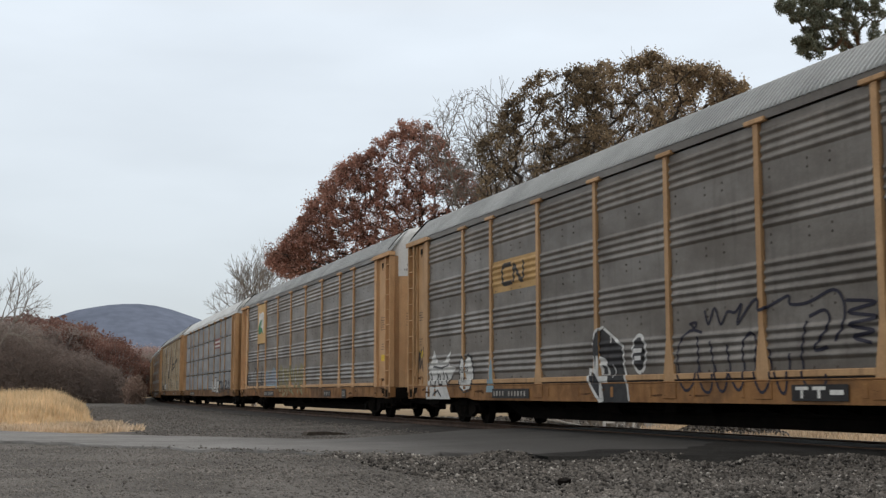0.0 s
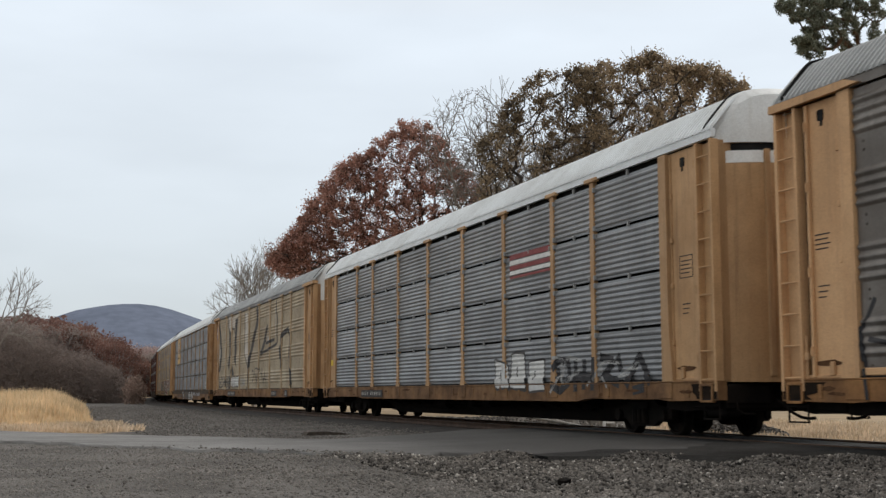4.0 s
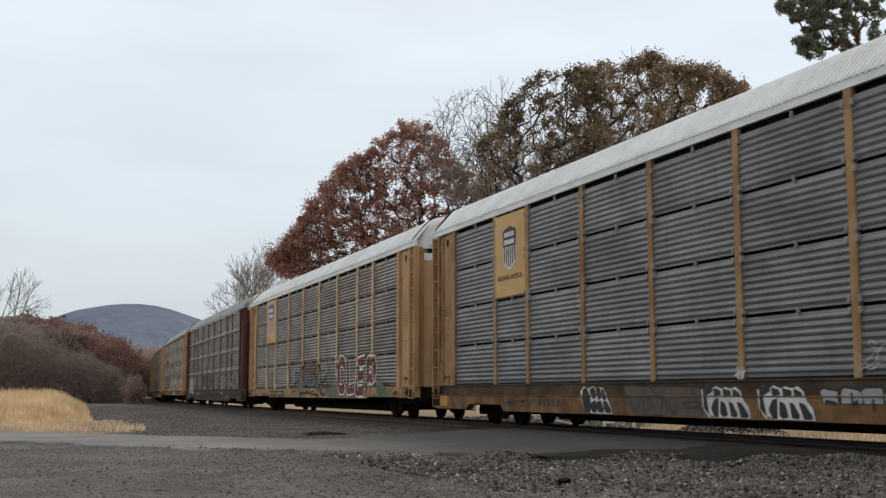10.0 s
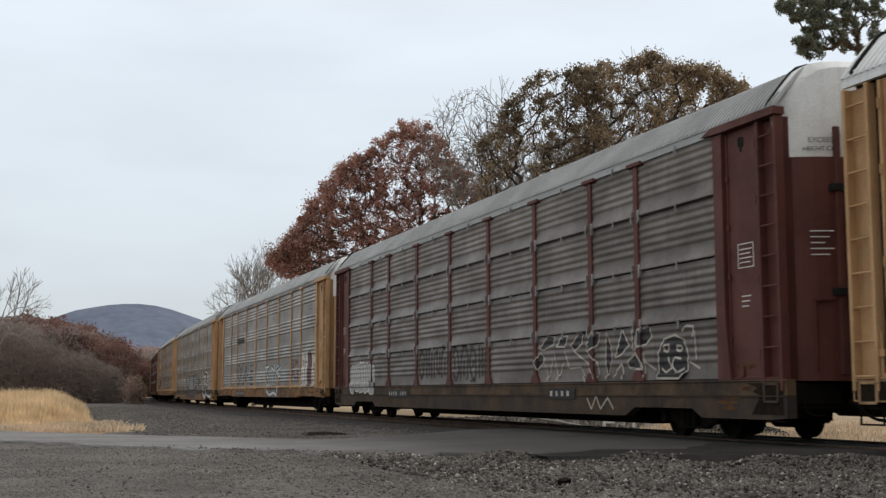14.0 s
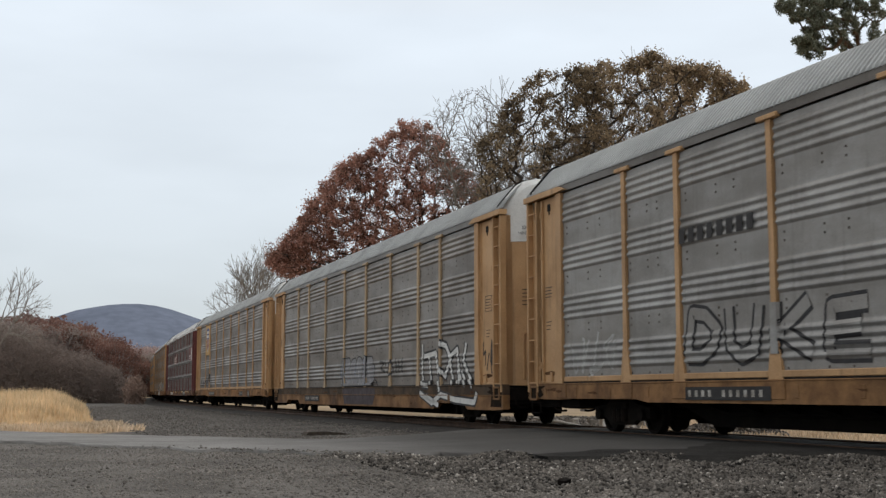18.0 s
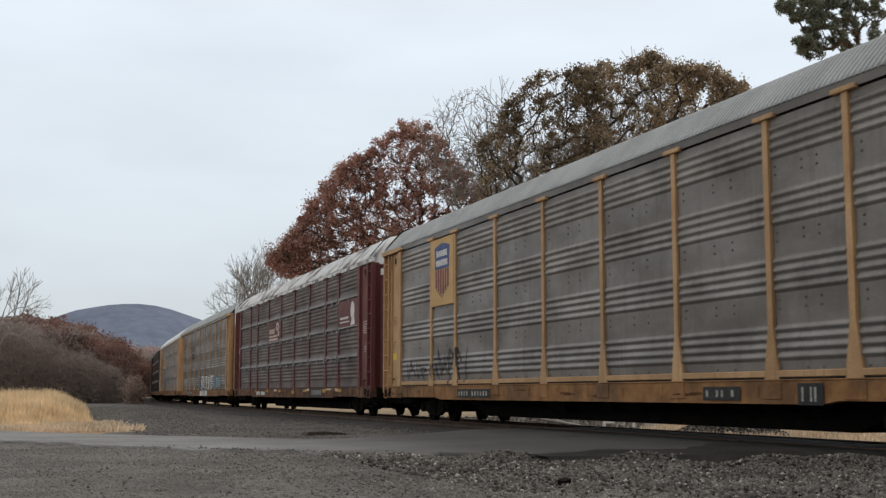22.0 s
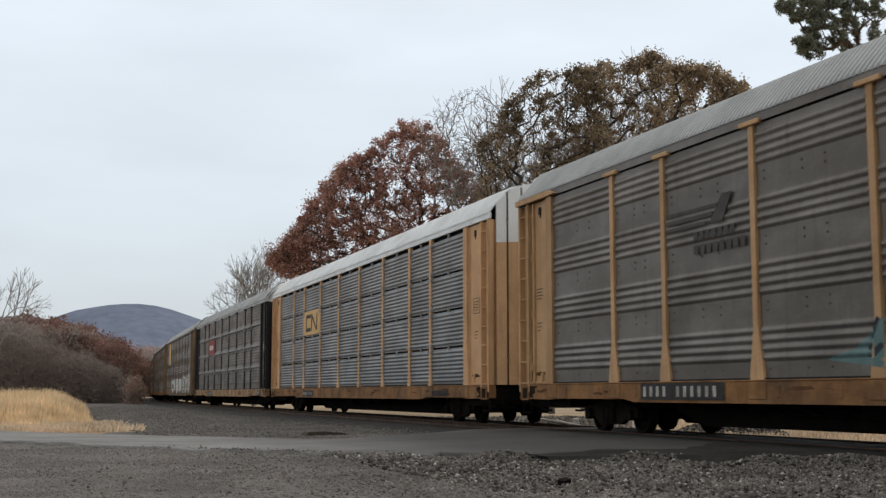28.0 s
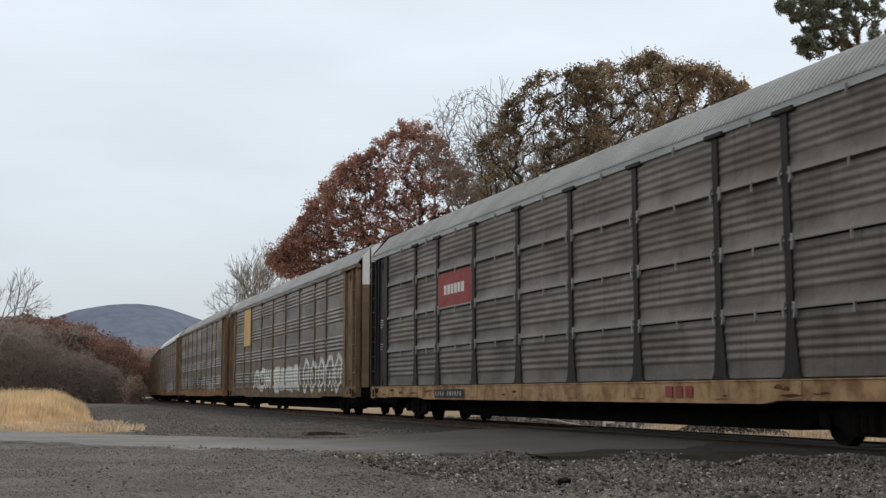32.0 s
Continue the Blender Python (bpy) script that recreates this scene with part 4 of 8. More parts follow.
rail_top = surf("worn_railhead", (0.13, 0.115, 0.10), (0.09, 0.08, 0.07), 4.0, 0.5, 0.6)
tie_wood = surf("creosoted_tie_wood", (0.06, 0.048, 0.038), (0.04, 0.033, 0.027), 3.0, 0.9, bump=0.5, bscale=20, rnd=0.2, stretch=(3, 0.5, 3))
stone_mat = surf("loose_stones", (0.185, 0.169, 0.152), (0.125, 0.114, 0.103), 0.8, 0.9, bump=0.3, bscale=60, island=0.45, rnd=0.0)
coarse_mat = surf("coarse_broken_stone", (0.118, 0.106, 0.093), (0.068, 0.061, 0.054), 0.8, 0.9, bump=0.4, bscale=60, island=0.9, rnd=0.0)
G = -0.19


def smooth01(v):
    v = np.clip(v, 0, 1)
    return v * v * (3 - 2 * v)


def rough(x, y, amp, sc):
    """Gentle uneven height from a few sines."""
    return amp * (np.sin(x * sc + 1.3 * np.sin(y * sc * 0.7)) * np.cos(y * sc * 0.83 + 0.5) + 0.5 * np.sin(x * sc * 2.3 + y * sc * 1.9) + 0.3 * np.sin(x * sc * 5.1 - y * sc * 4.3))


def sheet_grid(name, xs, ys, zf, mat, label, kind="structure"):
    X, Y = np.meshgrid(xs, ys)
    Z = zf(X, Y)
    v = np.stack([X.ravel(), Y.ravel(), Z.ravel()], 1)
    n, m = len(xs), len(ys)
    i, j = np.meshgrid(np.arange(n - 1), np.arange(m - 1))
    a = (j * n + i).ravel()
    f = np.stack([a, a + 1, a + n + 1, a + n], 1)
    ob = new(name, big_mesh(name, v, f, mat, True))
    return tagged(ob, label, "ground", kind=kind)


ticks = np.concatenate([-np.geomspace(60, 4200, 26)[::-1], np.linspace(-56, 56, 57), np.geomspace(60, 4200, 26)])
sheet_grid("ground", ticks, ticks + 40, lambda x, y: G - 0.03 + rough(x, y, 0.02, 0.2) * np.clip(1 - np.hypot(x, y) / 300, 0.2, 1), soil, "flat ground of dry tan grass and fallen leaves")

# the old road: its two edges, from the far left to beyond the track
EDGE_NEAR = ((-62, 92), (-30, 58), (-10, 36.5), (0, 25.2), (3, 20.8), (5, 18.4), (7.4, 16.8), (9.4, 14.6), (11.7, 13.9), (12.8, 14.2), (13.7, 14.6))
EDGE_FAR = ((-54, 104), (-26, 70), (-8, 45), (0, 32.3), (3.6, 27.2), (6.3, 24.3), (8.2, 24.6), (10.2, 25.8), (12.2, 26.4), (13.0, 26.3), (13.7, 26.2))


def along(poly, k):
    """k points spread evenly by index along an edge."""
    u = np.linspace(0, len(poly) - 1, k)
    i = np.arange(len(poly))
    return np.stack([np.interp(u, i, [p[0] for p in poly]), np.interp(u, i, [p[1] for p in poly])], 1)


def road_z(x, y):
    d = np.abs(x - RAIL_X)
    return G + 0.045 + (0.17 - 0.055) * (1 - smooth01((d - 1.9) / 4.6)) + rough(x, y, 0.006, 0.9)


def build_road(name, i0, i1, mat, label, raise_by):
    """A stretch of the road between two stations along its edges, with a broken near edge."""
    a, b = along(EDGE_NEAR, 201), along(EDGE_FAR, 201)
    rng = np.random.default_rng(3)
    wob = np.convolve(rng.normal(0, 0.6, 203), np.ones(3) / 3, "valid")
    fracs = [0.0, 0.007] + [i / 13 for i in range(1, 13)] + [0.992, 1.0]
    k = len(fracs)
    v, f = [], []
    for i in range(i0, i1 + 1):
        e = (b[i] - a[i]) / np.linalg.norm(b[i] - a[i])
        p0 = a[i] - e * wob[i] * 1.1
        for j in range(k):
            q = p0 + (b[i] - p0) * fracs[j]
            z = road_z(q[0], q[1]) + raise_by
            if j in (0, k - 1):
                z -= 0.12
            v.append((q[0], q[1], z))
    for i in range(i1 - i0):
        for j in range(k - 1):
            c = i * k + j
            f.append((c, c + 1, c + k + 1, c + k))
    ob = new(name, big_mesh(name, v, [q[::-1] for q in f], mat))
    tagged(ob, label, "road", kind="structure")


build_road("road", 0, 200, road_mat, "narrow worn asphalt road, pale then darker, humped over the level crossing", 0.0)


def build_dark_lip():
    """The dark lip along the asphalt's broken near edge, widest between the rails and the gravel."""
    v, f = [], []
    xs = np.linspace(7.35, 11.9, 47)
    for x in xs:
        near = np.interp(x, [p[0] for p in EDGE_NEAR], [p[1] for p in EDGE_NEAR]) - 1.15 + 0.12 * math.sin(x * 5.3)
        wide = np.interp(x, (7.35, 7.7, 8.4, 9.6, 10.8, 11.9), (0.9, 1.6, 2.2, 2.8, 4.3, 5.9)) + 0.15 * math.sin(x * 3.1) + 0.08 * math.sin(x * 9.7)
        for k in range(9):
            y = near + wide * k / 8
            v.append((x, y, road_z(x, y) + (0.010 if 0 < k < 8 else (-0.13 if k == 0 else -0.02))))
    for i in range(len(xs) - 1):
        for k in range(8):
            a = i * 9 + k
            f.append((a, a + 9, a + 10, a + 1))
    tagged(new("tar_patch", big_mesh("tar_patch", v, f, dark_lip_mat, True)), "dark lip along the asphalt's broken edge", "road", kind="structure")


dark_lip_mat = surf("dark_lip_asphalt", (0.026, 0.025, 0.023), (0.016, 0.015, 0.014), 0.8, 0.9, bump=0.6, bscale=45, grit=0.35, low=(0.034, 0.032, 0.03), spec=0.15)
build_dark_lip()


def lot_z(x, y):
    """The gravel lot in front of the road, heaped up along the asphalt's broken edge."""
    z = G + 0.008 + rough(x, y, 0.012, 1.1)
    for cx, cy, h, r in ((7.2, 17.0, 0.165, 0.60), (8.35, 15.1, 0.165, 0.44), (8.95, 14.8, 0.165, 0.36), (9.5, 13.6, 0.135, 0.48), (10.5, 13.4, 0.165, 0.64), (5.4, 16.9, 0.06, 0.8), (11.7, 12.8, 0.175, 0.72)):
        z = z + h * np.exp(-((x - cx) ** 2 + (y - cy) ** 2) / (r * r))
    edge = np.interp(x, [p[0] for p in EDGE_NEAR], [p[1] for p in EDGE_NEAR])
    return z - 0.10 * np.exp(-((edge - 0.15 - y) / 0.5) ** 2) * smooth01((x - 5.0) / 2.5)


def below_edge(x, y, shift=0.0):
    """True in front of the road's near edge."""
    xs = np.array([p[0] for p in EDGE_NEAR])
    ys = np.array([p[1] for p in EDGE_NEAR])
    return y < np.interp(x, xs, ys) + shift


def build_lot():
    xs, ys = np.arange(-16, 24.1, 0.25), np.arange(-12, 46, 0.25)
    X, Y = np.meshgrid(xs, ys)
    Z = lot_z(X, Y)
    keep = below_edge(X, Y, 0.5) & (X < RAIL_X - 1.2)
    n = len(xs)
    i, j = np.meshgrid(np.arange(n - 1), np.arange(len(ys) - 1))
    a = (j * n + i).ravel()
    f = np.stack([a, a + 1, a + n + 1, a + n], 1)
    k = keep.ravel()
    f = f[k[f].all(1)]
    ob = new("gravel_lot", big_mesh("gravel_lot", np.stack([X.ravel(), Y.ravel(), Z.ravel()], 1), f, gravel_mat, True))
    tagged(ob, "grey gravel lot heaped along the road's broken edge", "ground", kind="structure")


build_lot()


def ribbon_along(name, s0, s1, ds, offs, zs, mat, label, cat="track", amp=0.0):
    """A band that follows the track: offs and zs give its cross-section."""
    S = np.arange(s0, s1 + 0.01, ds)
    k = len(offs)
    v = []
    for s in S:
        for o, z in zip(offs, zs):
            x, y, _ = on_line(s, o)
            v.append((x, y, z + (rough(x, y, amp, 2.1) if amp else 0)))
    i, j = np.meshgrid(np.arange(k - 1), np.arange(len(S) - 1))
    a = (j * k + i).ravel()
    f = np.stack([a, a + 1, a + k + 1, a + k], 1)
    ob = new(name, big_mesh(name, v, f, mat, True))
    return tagged(ob, label, cat, kind="structure")


ribbon_along("gravel_strip", 22, 260, 1.0, (-10.5, -9, -7, -5, -3.2), (G - 0.04, G - 0.012, G - 0.005, G + 0.005, G + 0.0), gravel_mat, "grey gravel service strip beside the track", "ground", 0.01)
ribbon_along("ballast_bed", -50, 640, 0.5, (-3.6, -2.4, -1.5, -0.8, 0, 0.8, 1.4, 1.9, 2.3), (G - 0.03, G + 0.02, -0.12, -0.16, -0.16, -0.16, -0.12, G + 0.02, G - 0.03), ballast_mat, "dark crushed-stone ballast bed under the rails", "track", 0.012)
for off in (-0.755, 0.755):
    ribbon_along("rail", -50, 640, 1.0, (off - .07, off - .07, off - .012, off - .012, off - .036, off - .036, off + .036, off + .036, off + .012, off + .012, off + .07, off + .07),
                 (-.172, -.155, -.14, -.04, -.03, -.002, -.002, -.03, -.04, -.14, -.155, -.172), rail_steel, "rust-brown steel rail on wooden ties", "rail")
    ribbon_along("railhead", -50, 640, 1.0, (off - .032, off - .03, off + .03, off + .032), (-.0015, .0, .0, -.0015), rail_top, "worn bright running surface of a rail", "rail")


def build_ties():
    mb = Mesh()
    mb.box(-1.3, 1.3, -.115, .115, -.30, -.145, 0.012)
    me = mb.data("tie")
    bed = bpy.data.objects["ballast_bed"]
    for i in range(190):
        s = 4 + i * 0.54
        x, y, th = on_line(s)
        put("tie", me, tie_wood, bed, pose(x, y, 0, 0, 0, -math.degrees(th)))


def stones(name, n, sampler, zf, size, label, seed, material=stone_mat):
    """Loose crushed stone as small crooked polyhedra in one mesh."""
    rng = np.random.default_rng(seed)
    xy = sampler(rng, n)
    n = len(xy)
    octa = np.array([(1, 0, 0), (-1, 0, 0), (0, 1, 0), (0, -1, 0), (0, 0, 1), (0, 0, -1)], float)
    tri = np.array([(0, 2, 4), (2, 1, 4), (1, 3, 4), (3, 0, 4), (2, 0, 5), (1, 2, 5), (3, 1, 5), (0, 3, 5)])
    s = size[0] + (size[1] - size[0]) * rng.random(n) ** 2.2
    V = octa[None] * (0.65 + 0.6 * rng.random((n, 6, 1))) + rng.normal(0, 0.16, (n, 6, 3))
    V[:, :, 2] *= 0.75
    a = rng.random(n) * 6.283
    b = rng.normal(0, 0.5, n)
    ca, sa, cb, sb = np.cos(a), np.sin(a), np.cos(b), np.sin(b)
    x, y, z = V[:, :, 0], V[:, :, 1], V[:, :, 2]
    y, z = y * cb[:, None] - z * sb[:, None], y * sb[:, None] + z * cb[:, None]
    x, y = x * ca[:, None] - y * sa[:, None], x * sa[:, None] + y * ca[:, None]
    V = np.stack([x, y, z], 2) * s[:, None, None] * 0.5
    V[:, :, 0] += xy[:, 0, None]
    V[:, :, 1] += xy[:, 1, None]
    V[:, :, 2] += (zf(xy[:, 0], xy[:, 1]) + s * 0.12)[:, None]
    F = (tri[None] + 6 * np.arange(n)[:, None, None]).reshape(-1, 3)
    ob = new(name, big_mesh(name, V.reshape(-1, 3), F, material))
    return tagged(ob, label, "gravel", kind="stuff")


def in_view(rng, n):
    """Points of the lot before the camera, denser where it is near."""
    y = 7.5 + 18 * rng.random(n) ** 1.2
    x = -1.6 + rng.random(n) * (y * 0.86 + 1.9)
    ok = below_edge(x, y, -0.1 + 0.35 * (x < 6) - 0.9 * np.log(rng.random(n) + 0.02) * (x < 6) * 0.4) & (x < RAIL_X - 1.3) & (rng.random(n) < np.clip(-0.30 + 0.16 * x + 0.12 * np.sin(x * 2 + y), 0.02, 1))
    return np.stack([x, y], 1)[ok]


def lot_or_road(x, y):
    return np.where(below_edge(x, y), lot_z(x, y), road_z(x, y))


def on_heaps(rng, n):
    """The coarser stone thrown up along the asphalt's broken edge."""
    x = 4.6 + 7.0 * rng.random(n)
    xs, ys = [p[0] for p in EDGE_NEAR], [p[1] for p in EDGE_NEAR]
    y = np.interp(x, xs, ys) + 0.15 - 8.0 * rng.random(n) ** 1.5
    return np.stack([x, y], 1)


stones("loose_gravel", 110000, in_view, lot_or_road, (0.018, 0.062), "loose grey crushed stones lying on the lot", 5)


def packed(rng, n):
    """Fine chips trodden into the packed side of the lot."""
    y = 8 + 16 * rng.random(n) ** 1.3
    x = -1.6 + rng.random(n) * 8.0
    return np.stack([x, y], 1)[below_edge(x, y, 0.1)]


stones("fine_gravel", 62000, packed, lambda x, y: lot_z(x, y) - 0.002, (0.010, 0.034), "fine grey chips trodden into the lot", 17)
stones("coarse_gravel", 24000, on_heaps, lot_z, (0.026, 0.085), "coarse broken stone heaped along the asphalt's edge", 15, coarse_mat)


pale_mat = surf("pale_quartz_stones", (0.42, 0.39, 0.35), (0.30, 0.275, 0.245), 3.0, 0.8, island=0.5, rnd=0.0)
stones("pale_stones", 900, on_heaps, lambda x, y: lot_z(x, y) + 0.015, (0.025, 0.06), "pale stones scattered among the coarse gravel", 16, pale_mat)


def strip_pts(rng, n):
    s = 24 + 70 * rng.random(n) ** 1.6
    o = -9.5 + 8.2 * rng.random(n)
    x, y, _ = on_line(s, o)
    off_road = y > np.interp(x, [p[0] for p in EDGE_FAR], [p[1] for p in EDGE_FAR]) - 0.25 + 0.5 * np.sin(x * 3.1)
    return np.stack([x, y], 1)[off_road]


stones("trackside_gravel", 26000, strip_pts, lambda x, y: np.full(len(x), G + 0.005), (0.022, 0.065), "loose dark stones along the track", 6)


# ---- plants ----
def grow(points, trunk, pull=0.10, r_tip=0.010, gain=0.46):
    """Joins crown points to a trunk, each to the node that is nearest along and in space. Gives nodes, parents and radii."""
    P = [np.array(p, float) for p in trunk]
    par = [-1] + list(range(len(trunk) - 1))
    length = [0.0]
    for i in range(1, len(P)):
        length.append(length[-1] + np.linalg.norm(P[i] - P[i - 1]))
    A = np.zeros((len(P) + 2 * len(points), 3))
    Ln = np.zeros(len(A))
    n = len(P)
    A[:n], Ln[:n] = P, length
    top = np.array(trunk[-1])
    order = np.argsort(np.linalg.norm(points - np.array(trunk[len(trunk) // 2]), axis=1))
    for p in points[order]:
        d = np.linalg.norm(A[:n] - p, axis=1)
        up = np.maximum(0, A[:n, 2] - p[2])
        j = int(np.argmin(d + pull * Ln[:n] + 0.9 * up))
        if d[j] > 0.9:
            mid = (A[j] + p) / 2 + np.random.normal(0, 0.07, 3) * d[j] + np.array([0, 0, 0.06 * d[j]])
            A[n], Ln[n] = mid, Ln[j] + d[j] / 2
            par.append(j)
            j = n
            n += 1
        A[n], Ln[n] = p, Ln[j] + np.linalg.norm(p - A[j])
        par.append(j)
        n += 1
    cnt = np.zeros(n)
    has = np.zeros(n, bool)
    for i in range(n - 1, 0, -1):
        if not has[i]:
            cnt[i] = 1
        cnt[par[i]] += cnt[i]
        has[par[i]] = True
    cnt[0] = max(cnt[0], 1)
    return A[:n], np.array(par), r_tip * cnt ** gain, ~has


def wood_mesh(name, A, par, R, mat, sides=5, base_flare=1.3):
    idx = np.arange(1, len(A))
    p0, p1 = A[par[idx]], A[idx]
    r0, r1 = np.minimum(R[par[idx]], R[idx] * 1.35), R[idx]
    r0 = np.where(par[idx] == 0, r0 * base_flare, r0)
    d = p1 - p0
    d /= np.linalg.norm(d, axis=1)[:, None] + 1e-9
    ref = np.where(np.abs(d[:, 2:3]) > 0.9, np.array([[1.0, 0, 0]]), np.array([[0, 0, 1.0]]))
    u = np.cross(d, ref)
    u /= np.linalg.norm(u, axis=1)[:, None]
    w = np.cross(d, u)
    a = np.arange(sides) * 2 * np.pi / sides
    ring = u[:, None] * np.cos(a)[None, :, None] + w[:, None] * np.sin(a)[None, :, None]
    V = np.concatenate([p0[:, None] + ring * r0[:, None, None], p1[:, None] + ring * r1[:, None, None]], 1)
    k = np.arange(sides)
    f = np.stack([k, (k + 1) % sides, sides + (k + 1) % sides, sides + k], 1)
    F = (f[None] + 2 * sides * np.arange(len(idx))[:, None, None]).reshape(-1, 4)
    return big_mesh(name, V.reshape(-1, 3), F, mat, True)


def leaf_mesh(name, at, spread, size, mat, rng, droop=0.0, slim=0.3):
    """Small bent leaves, two faces each, scattered about the points."""
    n = len(at)
    c = at + rng.normal(0, 1, (n, 3)) * spread
    a = rng.normal(0, 1, (n, 3))
    a[:, 2] -= droop
    a /= np.linalg.norm(a, axis=1)[:, None]
    b = np.cross(a, rng.normal(0, 1, (n, 3)))
    b /= np.linalg.norm(b, axis=1)[:, None]
    nn = np.cross(a, b)
    s = (size * (0.6 + 0.8 * rng.random(n)))[:, None]
    V = np.stack([c - a * s * .5, c + b * s * slim + nn * s * .08, c + a * s * .5, c - b * s * slim + nn * s * .08], 1)
    i = 4 * np.arange(n)[:, None]
    F = np.concatenate([i + np.array([[0, 1, 2]]), i + np.array([[0, 2, 3]])], 1).reshape(-1, 3)
    return big_mesh(name, V.reshape(-1, 3), F, mat)


def crown(rng, n, lobes, shell=0.55):
    """Points in a crown made of several overlapping rounded lobes (x, y, z, rx, ry, rz)."""
    L = np.array(lobes, float)
    vol = L[:, 3] * L[:, 4] * L[:, 5]
    pick = rng.choice(len(L), n, p=vol / vol.sum())
    d = rng.normal(0, 1, (n, 3))
    d /= np.linalg.norm(d, axis=1)[:, None]
    r = (shell ** 3 + (1 - shell ** 3) * rng.random(n)) ** (1 / 3)
    r = np.where(rng.random(n) < 0.35, rng.random(n) ** 0.5, r) * (1 + rng.normal(0, 0.05, n))
    return L[pick, :3] + d * r[:, None] * L[pick, 3:6]


bark_grey = surf("grey_oak_bark", (0.075, 0.064, 0.056), (0.045, 0.038, 0.033), 2.0, 0.9, bump=0.5, bscale=12)
bark_pale = surf("pale_grey_twigs", (0.24, 0.215, 0.19), (0.17, 0.15, 0.13), 2.0, 0.9, bump=0.4, bscale=12)
bark_pine = surf("brown_pine_bark", (0.13, 0.085, 0.06), (0.08, 0.055, 0.04), 3.0, 0.9, bump=0.6, bscale=10)
leaf_red = leafy("rust_red_oak_leaves", [(0.225, 0.119, 0.091), (0.32, 0.168, 0.127), (0.42, 0.230, 0.176), (0.53, 0.325, 0.258)], thin=0.5)
leaf_brown = leafy("golden_brown_oak_leaves", [(0.170, 0.128, 0.090), (0.245, 0.180, 0.120), (0.335, 0.245, 0.155), (0.45, 0.345, 0.22), (0.23, 0.195, 0.125)], thin=0.5)
leaf_olive = leafy("olive_brown_oak_leaves", [(0.150, 0.118, 0.082), (0.205, 0.160, 0.108), (0.27, 0.205, 0.132), (0.34, 0.265, 0.17)], thin=0.5)
leaf_pine = leafy("dark_green_pine_needles", [(0.11, 0.128, 0.092), (0.165, 0.18, 0.13), (0.22, 0.23, 0.17), (0.29, 0.295, 0.225)])
# far leaves lightened and greyed: distance haze is put into the colour
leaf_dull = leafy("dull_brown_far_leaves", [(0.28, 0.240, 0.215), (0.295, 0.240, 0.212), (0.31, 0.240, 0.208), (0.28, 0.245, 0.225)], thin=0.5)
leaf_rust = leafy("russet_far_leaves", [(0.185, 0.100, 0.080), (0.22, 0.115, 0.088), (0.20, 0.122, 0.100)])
# pale grey of the far twigs likewise carries the haze
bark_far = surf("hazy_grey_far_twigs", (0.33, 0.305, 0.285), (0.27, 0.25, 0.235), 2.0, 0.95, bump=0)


def forked(rng, levels, spread, rise, kids, first=0.26):
    """A forking skeleton of unit height: nodes, parents, radii and the twig ends."""
    A, par, R, tips = [np.zeros(3)], [-1], [1.0], []
    todo = [(0, np.array([rng.normal(0, .05), rng.normal(0, .05), 1.0]), first, 1.0, 0)]
    while todo:
        j, d, length, r, lv = todo.pop()
        d = d / np.linalg.norm(d)
        cur = j
        for k in range(2):
            d = d + rng.normal(0, 0.10, 3) * (lv > 0)
            d[2] += rise * 0.3
            d /= np.linalg.norm(d)
            A.append(A[cur] + d * length / 2)
            par.append(cur)
            R.append(r * (0.9 if k == 0 else 0.8))
            cur = len(A) - 1
            if lv >= 1 and k == 0 and lv < levels and rng.random() < 0.65:
                side = np.cross(d, rng.normal(0, 1, 3))
                side /= np.linalg.norm(side)
                todo.append((cur, d * 0.6 + side * 0.8 + np.array([0, 0, rise]), length * rng.uniform(.5, .75), r * 0.45, lv + 1 + (rng.random() < .4)))
        if lv >= levels:
            tips.append(cur)
            continue
        m = kids[0] + (rng.random() < kids[1])
        turn = rng.random() * 6.283
        u = np.cross(d, [0.3, 0.9, 0.1])
        u /= np.linalg.norm(u)
        w = np.cross(d, u)
        for q in range(m):
            az = turn + 6.283 * q / m + rng.normal(0, .35)
            ang = spread * rng.uniform(.6, 1.25) * (1.25 if lv == 0 else 1.0)
            nd = d * math.cos(ang) + (u * math.cos(az) + w * math.sin(az)) * math.sin(ang)
            nd[2] += rise
            todo.append((cur, nd, length * rng.uniform(.68, .9), r * (0.74 if m == 2 else 0.64), lv + 1))
    return np.array(A), np.array(par), np.array(R), np.array(tips)


